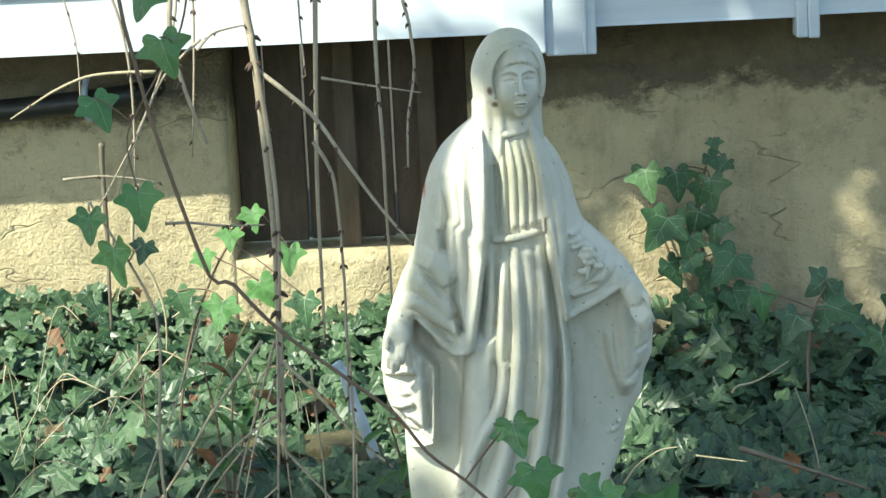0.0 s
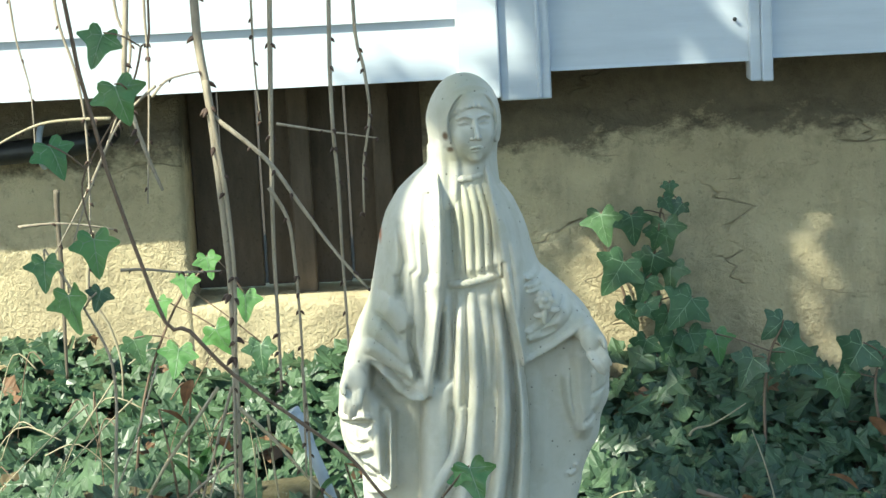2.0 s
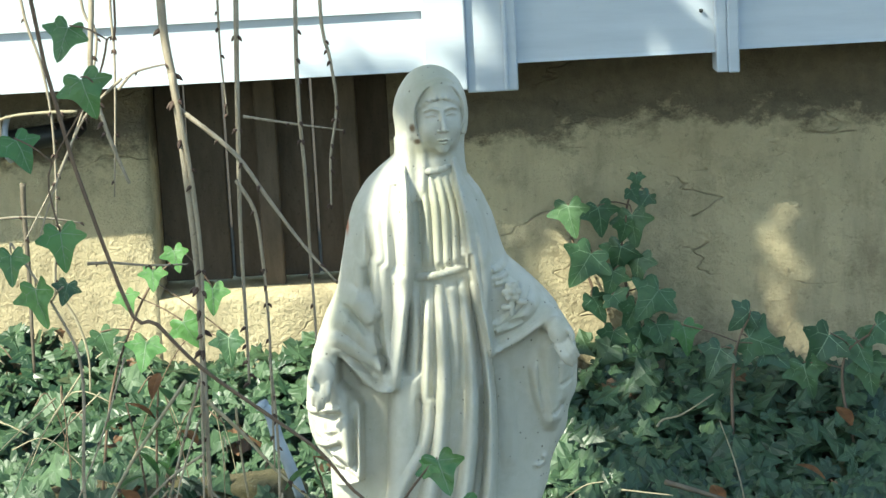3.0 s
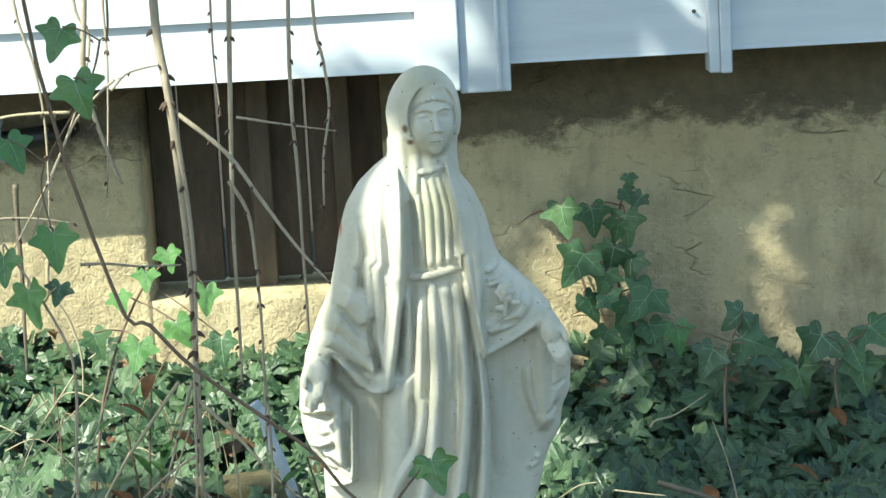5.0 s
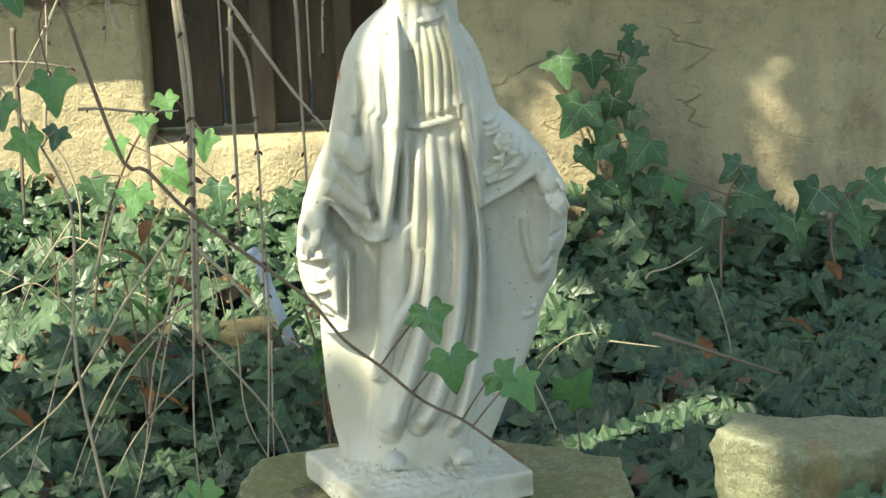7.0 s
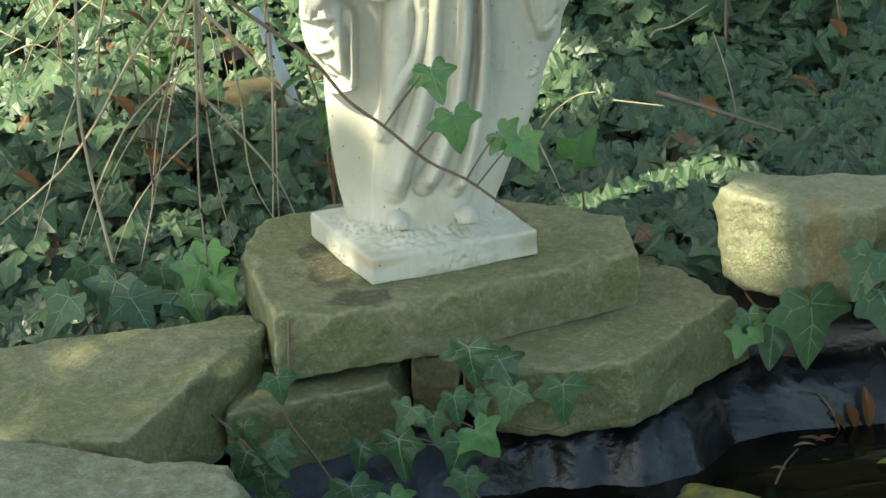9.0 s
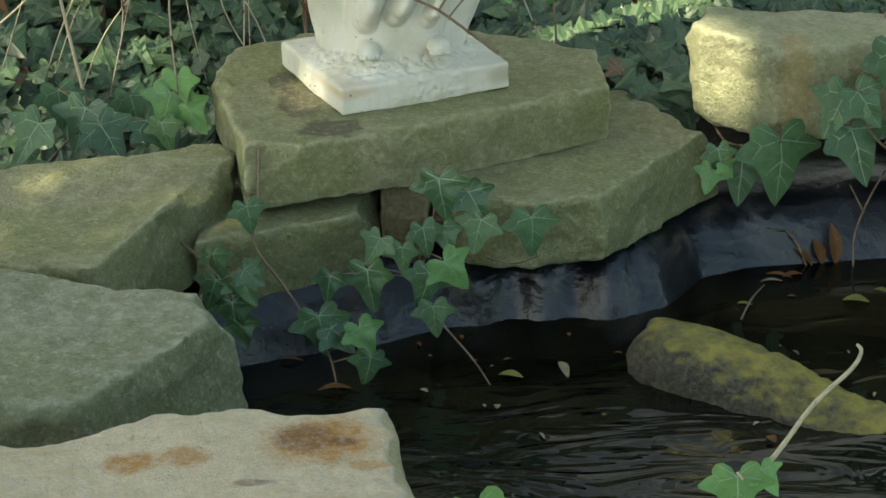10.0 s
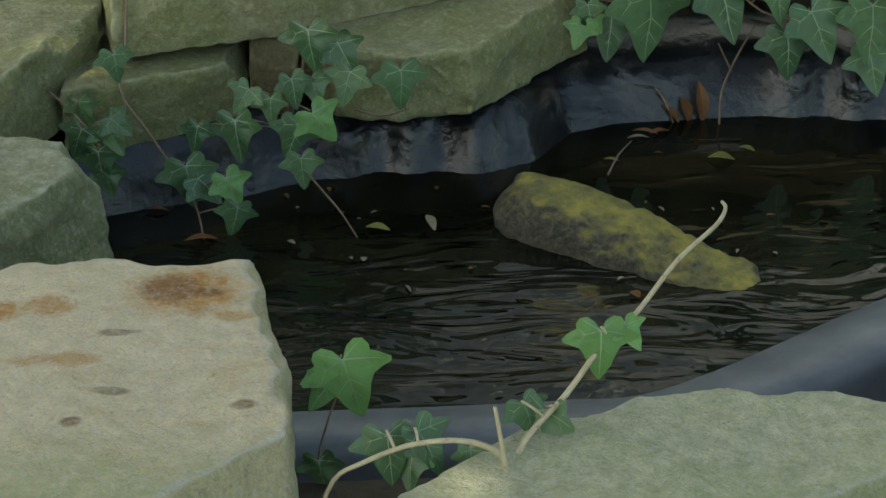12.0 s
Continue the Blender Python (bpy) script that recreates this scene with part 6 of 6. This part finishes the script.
branch([(-0.303, 0.25, 0.189), (-0.352, 0.244, 0.158), (-0.41, 0.237, 0.098), (-0.467, 0.231, -0.01), (-0.502, 0.224, -0.102)], 0.0026, "bare drooping twig near the ground", 8, M_TWIG, 20)
branch([(-0.354, 0.25, 0.141), (-0.397, 0.245, 0.09), (-0.447, 0.241, 0.007), (-0.494, 0.236, -0.107)], 0.002, "bare drooping twig near the ground", 8, M_STRAW, 21)
branch([(-0.299, 0.25, 0.298), (-0.325, 0.249, 0.217), (-0.351, 0.249, 0.136), (-0.366, 0.248, 0.082), (-0.382, 0.248, -0.022)], 0.003, "bare drooping twig near the ground", 8, M_TWIG, 22)
branch([(-0.303, 0.25, 0.241), (-0.335, 0.233, 0.155), (-0.358, 0.217, 0.06), (-0.401, 0.2, -0.099)], 0.002, "bare drooping twig near the ground", 8, M_TWIG, 23)
branch([(-0.309, 0.25, 0.084), (-0.361, 0.237, 0.039), (-0.409, 0.225, -0.022), (-0.444, 0.212, -0.101)], 0.002, "bare drooping twig near the ground", 8, M_STRAW, 24)
branch([(-0.294, 0.25, 0.329), (-0.298, 0.244, 0.25), (-0.302, 0.237, 0.152), (-0.31, 0.231, 0.013), (-0.306, 0.224, -0.104)], 0.0032, "bare drooping twig near the ground", 8, M_TWIG, 25)
branch([(-0.295, 0.25, 0.191), (-0.291, 0.245, 0.099), (-0.282, 0.241, -0.003), (-0.265, 0.236, -0.089)], 0.0021, "bare drooping twig near the ground", 8, M_TWIG, 26)
branch([(-0.251, 0.25, 0.255), (-0.248, 0.249, 0.189), (-0.242, 0.249, 0.121), (-0.235, 0.248, 0.014), (-0.189, 0.248, -0.08)], 0.0024, "bare drooping twig near the ground", 8, M_STRAW, 27)
branch([(-0.199, 0.25, 0.325), (-0.194, 0.233, 0.198), (-0.201, 0.217, 0.052), (-0.208, 0.2, -0.063)], 0.0028, "bare drooping twig near the ground", 8, M_TWIG, 28)
branch([(-0.194, 0.25, 0.128), (-0.197, 0.231, 0.033), (-0.199, 0.212, -0.067)], 0.002, "bare drooping twig near the ground", 8, M_TWIG, 29)
branch([(-0.292, 0.25, 0.268), (-0.242, 0.241, 0.218), (-0.197, 0.233, 0.163), (-0.142, 0.224, 0.113)], 0.004, "bare drooping twig near the ground", 8, M_STRAW, 30)
branch([(-0.296, 0.25, 0.138), (-0.242, 0.245, 0.076), (-0.197, 0.241, 0.014), (-0.166, 0.236, -0.072)], 0.0028, "bare drooping twig near the ground", 8, M_TWIG, 31)
branch([(-0.494, 0.5, 0.267), (-0.572, 0.5, 0.158), (-0.614, 0.5, 0.079)], 0.0018, "dry straw coloured stalk in the ivy", 0, M_STRAW, 32)
branch([(-0.54, 0.5, 0.226), (-0.624, 0.5, 0.155), (-0.7, 0.5, 0.084)], 0.0018, "dry straw coloured stalk in the ivy", 0, M_STRAW, 33)
branch([(-0.472, 0.5, 0.231), (-0.527, 0.5, 0.181), (-0.594, 0.5, 0.114)], 0.0018, "dry straw coloured stalk in the ivy", 0, M_STRAW, 34)
branch([(0.157, 0.16, 0.108), (0.185, 0.15, 0.047), (0.211, 0.14, -0.021)], 0.002, "dry straw coloured stalk in the ivy", 2, M_STRAW, 35)
branch([(0.188, 0.35, 0.037), (0.203, 0.35, 0.058), (0.219, 0.35, 0.072), (0.244, 0.35, 0.086), (0.27, 0.35, 0.089)], 0.0022, "dry straw coloured stalk in the ivy", 0, M_STRAW, 36)
branch([(0.299, 0.4, 0.061), (0.333, 0.4, 0.055), (0.375, 0.4, 0.048)], 0.002, "dry straw coloured stalk in the ivy", 0, M_STRAW, 37)
branch([(0.397, 0.8, 0.051), (0.407, 0.8, 0.062), (0.44, 0.8, 0.07), (0.492, 0.8, 0.101)], 0.003, "dry straw coloured stalk in the ivy", 0, M_STRAW, 38)
branch([(0.525, 0.75, -0.107), (0.53, 0.75, -0.068), (0.516, 0.75, -0.0), (0.494, 0.75, 0.068)], 0.0025, "dry straw coloured stalk in the ivy", 0, M_STRAW, 39)
branch([(0.354, 0.3, 0.097), (0.391, 0.267, 0.092), (0.459, 0.233, 0.074), (0.523, 0.2, 0.058)], 0.0055, "bare drooping twig near the ground", 1, M_LIMB, 40)
branch([(-0.571, 0.9, 0.428), (-0.587, 0.9, 0.33), (-0.558, 0.9, 0.27), (-0.541, 0.9, 0.205), (-0.543, 0.9, 0.138)], 0.0042, "dry straw coloured stalk in the ivy", 0, M_STRAW, 41)
branch([(-0.662, 1.12, 0.47), (-0.664, 1.12, 0.425), (-0.664, 1.12, 0.315), (-0.667, 1.12, 0.213), (-0.669, 1.12, 0.131)], 0.007, "brown sapling stem in front of the wall", 0, M_LIMB, 42)

branch([(-0.447, 0.30, 0.678), (-0.496, 0.30, 0.679), (-0.546, 0.30, 0.675), (-0.592, 0.30, 0.657), (-0.624, 0.30, 0.639), (-0.655, 0.30, 0.621)], 0.0032, "thin hanging twig with dark buds", 6, M_STRAW, 60)
branch([(-0.584, 0.35, 0.857), (-0.579, 0.35, 0.796), (-0.570, 0.35, 0.751), (-0.563, 0.35, 0.705), (-0.564, 0.35, 0.616)], 0.0022, "thin hanging twig with dark buds", 6, M_TWIG, 61)
branch([(-0.372, 0.22, 0.728), (-0.400, 0.22, 0.705), (-0.427, 0.22, 0.677), (-0.455, 0.22, 0.625), (-0.485, 0.22, 0.558), (-0.503, 0.22, 0.509)], 0.0028, "thin hanging twig with dark buds", 6, M_TWIG, 62)


# ---- dry grass stalks in the sun ----
grass = random.Random(31)
for k in range(26):
    x, y = grass.uniform(-0.85, -0.30), grass.uniform(0.45, 1.0)
    lean, high = grass.uniform(-0.10, 0.14), grass.uniform(0.12, 0.26)
    z = float(bank(np.array(x), np.array(y)))
    branch([(x + lean * 1.6, y - 0.03, z + high * 0.9), (x + lean, y - 0.02, z + high), (x + lean * 0.4, y, z + high * 0.55), (x, y, z)], 0.0016, "dry straw coloured stalk in the ivy", 0, M_STRAW if k % 3 else M_IVYSTEM, 100 + k)

# ---- small things ----
def blue_strip():
    at = (-0.20, 0.42, 0.15)
    strip = empty("plastic_hose", at, "pale blue grey plastic hose end sticking out of the ivy", "hose")
    tube_part("hose", [(-0.025, 0, 0.064), (-0.014, 0, 0.051), (-0.005, 0, 0.012), (0.010, 0, -0.03), (0.022, 0.02, -0.08)], [0.008, 0.009, 0.009, 0.009, 0.009], M_BLUE, strip, 10)
    tube_part("collar", [(-0.028, 0, 0.070), (-0.024, 0, 0.063)], [0.0105, 0.0105], M_BLUE, strip, 10)


blue_strip()


def fallen_leaf(at, length, width, turn, tilt, label, material=M_DEAD, name="fallen_leaf"):
    bm = bmesh.new()
    rows = 6
    grid = []
    for i in range(rows + 1):
        t = i / rows
        w = width * math.sin(math.pi * min(0.97, 0.06 + 0.9 * t)) * 0.5
        z = 0.10 * length * math.sin(t * 3.0)
        grid.append([bm.verts.new((x * w, t * length, z + (0.25 * w if x else 0))) for x in (-1, 0, 1)])
    for a, b in zip(grid, grid[1:]):
        for k in range(2):
            bm.faces.new((a[k], a[k + 1], b[k + 1], b[k]))
    bmesh.ops.solidify(bm, geom=bm.faces[:], thickness=0.0006)
    me = bpy.data.meshes.new(name)
    bm.to_mesh(me)
    bm.free()
    me.materials.append(material)
    ob = new(name, me)
    ob.matrix_basis = pose(*at, tilt, 0, turn)
    return tagged(ob, label, "leaf", "fallen leaves")


fallen_leaf((0.580, -0.135, -0.252), 0.055, 0.020, 20, 72, "orange brown dead leaf standing in the water")
fallen_leaf((0.562, -0.135, -0.252), 0.036, 0.020, 40, 60, "orange brown dead leaf standing in the water")
fallen_leaf((0.548, -0.14, -0.252), 0.034, 0.016, 60, 40, "brown dead leaf at the liner")
for x, y, l, w, turn, pale in ((0.514, -0.181, 0.035, 0.010, 70, 0), (0.53, -0.17, 0.03, 0.012, 110, 0), (0.50, -0.19, 0.03, 0.008, 95, 1), (0.599, -0.265, 0.034, 0.02, 80, 2), (0.63, -0.24, 0.022, 0.012, 60, 2), (0.145, -0.441, 0.03, 0.016, 75, 2),
                               (0.199, -0.445, 0.04, 0.012, 10, 1), (-0.062, -0.451, 0.04, 0.014, 100, 0), (-0.121, -0.371, 0.03, 0.008, 85, 0), (0.45, -0.26, 0.02, 0.008, 75, 2), (0.42, -0.63, 0.016, 0.012, 30, 0), (0.11, -0.52, 0.010, 0.008, 0, 1),
                               (0.03, -0.47, 0.012, 0.007, 50, 1), (0.21, -0.33, 0.008, 0.006, 0, 0), (0.33, -0.22, 0.008, 0.005, 0, 1), (0.51, -0.24, 0.012, 0.006, 80, 0), (0.16, -0.60, 0.016, 0.004, 20, 1)):
    fallen_leaf((x, y, WATER_Z + 0.0015), l, w, turn, 2, ("orange brown dead leaf floating on the pond", "pale shred floating on the pond", "yellow green leaf floating on the pond")[pale], (M_DEAD, M_STRAW, M_MOSSLEAF)[pale])
specks = random.Random(41)
for k in range(22):
    fallen_leaf((specks.uniform(0.0, 0.62), specks.uniform(-0.62, -0.30), WATER_Z + 0.0015), specks.uniform(0.005, 0.014), specks.uniform(0.003, 0.006), specks.uniform(0, 180), 2, "small pale shred floating on the pond", M_STRAW if k % 3 else M_DEAD)
for x, y, z, turn in ((-0.42, 0.45, 0.06, 40), (-0.36, 0.42, 0.05, 100), (0.45, 0.42, 0.02, 10), (0.62, 0.5, 0.03, 70), (0.36, 0.3, -0.02, 130), (0.7, 0.7, 0.06, 20), (-0.55, 0.3, 0.0, 60)):
    fallen_leaf((x, y, z), 0.05, 0.025, turn, 25, "orange brown dead leaf caught in the ivy")
for pts in ([(0.60, -0.15, -0.25), (0.605, -0.13, -0.21), (0.63, -0.10, -0.17), (0.655, -0.09, -0.13)], [(0.62, -0.11, -0.19), (0.60, -0.11, -0.15)], [(0.54, -0.14, -0.25), (0.53, -0.13, -0.225), (0.515, -0.125, -0.205)], [(0.43, -0.30, -0.249), (0.45, -0.25, -0.245), (0.475, -0.20, -0.248)]):
    t = empty("fallen_twig", pts[0], "thin reddish twig lying at the water", "twig", "twigs in the pond")
    tube_part("twig", [Vector(p) - Vector(pts[0]) for p in pts], [0.0016] * (len(pts) - 1) + [0.0008], M_IVYSTEM, t, 5)


def lance_weed(at, stems, label):
    """A weed with lance-shaped leaves."""
    r = random.Random(21)
    weed = empty("weed", at, label, "weed", "weeds")
    for dx, dy, high in stems:
        _, line = tube_part("stem", [(0, 0, -0.08), (dx * 0.4, dy * 0.4, high * 0.5), (dx, dy, high)], [0.0022, 0.002, 0.0014], M_IVYSTEM, weed, 5)
        for k in range(7):
            p = line[2 + k % (len(line) - 2)]
            leaf = fallen_leaf(p, r.uniform(0.04, 0.065), r.uniform(0.014, 0.02), r.uniform(120, 250), r.uniform(-50, 20), "", M_IVY_LIGHT if k % 6 else M_DEAD, "leaf")
            for key in ("label", "category", "group"):
                if key in leaf:
                    del leaf[key]
            leaf.parent = weed


lance_weed((-0.39, 0.38, 0.02), [(-0.03, 0, 0.22), (0.02, 0.01, 0.26), (0.05, -0.02, 0.18)], "weed with lance shaped green and reddish leaves")
lance_weed((-0.12, 0.32, 0.0), [(-0.03, 0, 0.16), (0.02, 0.0, 0.2), (0.0, -0.03, 0.12)], "weed with narrow fresh green leaves")


# ---- tree overhead, out of view, that shades the pond ----
def shade_tree():
    r = random.Random(11)
    at = Vector((-3.25, -3.3, -0.2))
    tree = empty("garden_tree", at, "garden tree with a leafy crown above the pond", "tree")
    tube_part("trunk", [(0, 0, -0.1), (0.05, 0.05, 1.0), (0.15, 0.2, 2.0), (0.35, 0.5, 3.0), (0.7, 0.9, 3.9)], [0.16, 0.13, 0.11, 0.08, 0.04], M_LIMB, tree, 12)
    clumps = []
    for k in range(26):
        a, d = r.uniform(0, 6.28), r.uniform(0.2, 1.0)
        clumps.append(Vector((1.55 + 1.55 * d * math.cos(a), 1.30 + 1.85 * d * math.sin(a), 2.95 + r.uniform(-0.25, 0.6))))
    for k in range(4):
        a, r0 = r.uniform(0, 6.28), r.uniform(0, 0.7)
        clumps.append(Vector((1.35 + r0 * math.cos(a), 0.25 + r0 * math.sin(a), 2.9 + r.uniform(-0.1, 0.3))))
    for k in range(9):
        q = clumps[k * 2]
        tube_part("limb", [(0.15, 0.2, 2.0), Vector((0.15, 0.2, 2.0)).lerp(q, 0.5) + Vector((0, 0, 0.3)), q], [0.06, 0.035, 0.012], M_LIMB, tree, 8)
    tube_part("limb", [(0.15, 0.2, 2.0), (1.0, 1.6, 2.5), (2.4, 3.0, 2.2), (3.10, 3.55, 1.72)], [0.06, 0.045, 0.03, 0.012], M_LIMB, tree, 8, "limb from which the thin branches hang")
    # unseen clumps added along the sun's line to shade bank, wall and pond
    for fx, fy in ((0.55, 0.35), (0.8, 0.3), (0.95, 0.6), (1.3, 1.3), (0.95, 1.45), (1.25, 1.7), (0.75, 1.75), (1.55, 1.6), (1.3, 0.4), (0.6, 0.12), (0.85, 0.08), (0.48, 0.22), (1.05, 0.2), (0.6, 1.55), (0.9, 1.3), (1.2, 1.5), (-0.25, -1.1), (0.05, -1.3), (0.4, -1.3), (-0.3, -0.75), (-0.55, -0.35), (0.15, -0.6), (0.6, -0.45), (-0.1, -0.95), (-0.5, -0.7), (0.25, -0.25), (0.6, 0.12), (0.85, 0.08), (0.48, 0.22), (1.05, 0.2), (0.58, 0.52), (0.42, 0.06), (0.52, 0.14)):
        high = r.uniform(2.7, 3.3)
        clumps.append(Vector((fx, fy, 0.0)) + SUN_FROM * (high / SUN_FROM.z) - at)
    # leaves left out on purpose so sun reaches statue, block, wall and siding
    away = Vector((-SUN_FROM.x, -SUN_FROM.y)) / SUN_FROM.z
    gaps = [(away * 0.20, away * 0.54, 0.145), (Vector((0.34, 1.40)) + away * 0.08, Vector((0.34, 1.40)) + away * 0.34, 0.055), (Vector((0.70, 1.40)) + away * 0.02, Vector((0.70, 1.40)) + away * 0.36, 0.026), (Vector((0.42, -0.06)), Vector((0.43, -0.05)) + away * 0.02, 0.09)]
    verts, faces = [], []
    for q in clumps:
        for k in range(190):
            p = q + Vector((r.gauss(0, 0.30), r.gauss(0, 0.30), r.gauss(0, 0.16)))
            foot = at + p - SUN_FROM * ((at.z + p.z) / SUN_FROM.z)
            if any((foot.xy - a.lerp(b, max(0.0, min(1.0, (foot.xy - a).dot(b - a) / (b - a).length_squared)))).length < gap for a, b, gap in gaps) or (foot.x < 0.30 and foot.y > 0.64) or (foot.x < 0.72 and foot.y > 1.62):
                continue
            n = Vector((r.gauss(0, 0.5), r.gauss(0, 0.5), 1)).normalized()
            t = n.orthogonal().normalized()
            t.rotate(Matrix.Rotation(r.uniform(0, 6.28), 3, n))
            s, l = t.cross(n) * 0.032, t * 0.055
            b = len(verts)
            verts += [tuple(p - l), tuple(p + s + n * 0.008), tuple(p + l), tuple(p - s + n * 0.008)]
            faces += [(b, b + 1, b + 2), (b, b + 2, b + 3)]
    crown = mesh_object("crown", verts, faces, M_IVY_LIGHT, False)
    crown.parent = tree


shade_tree()
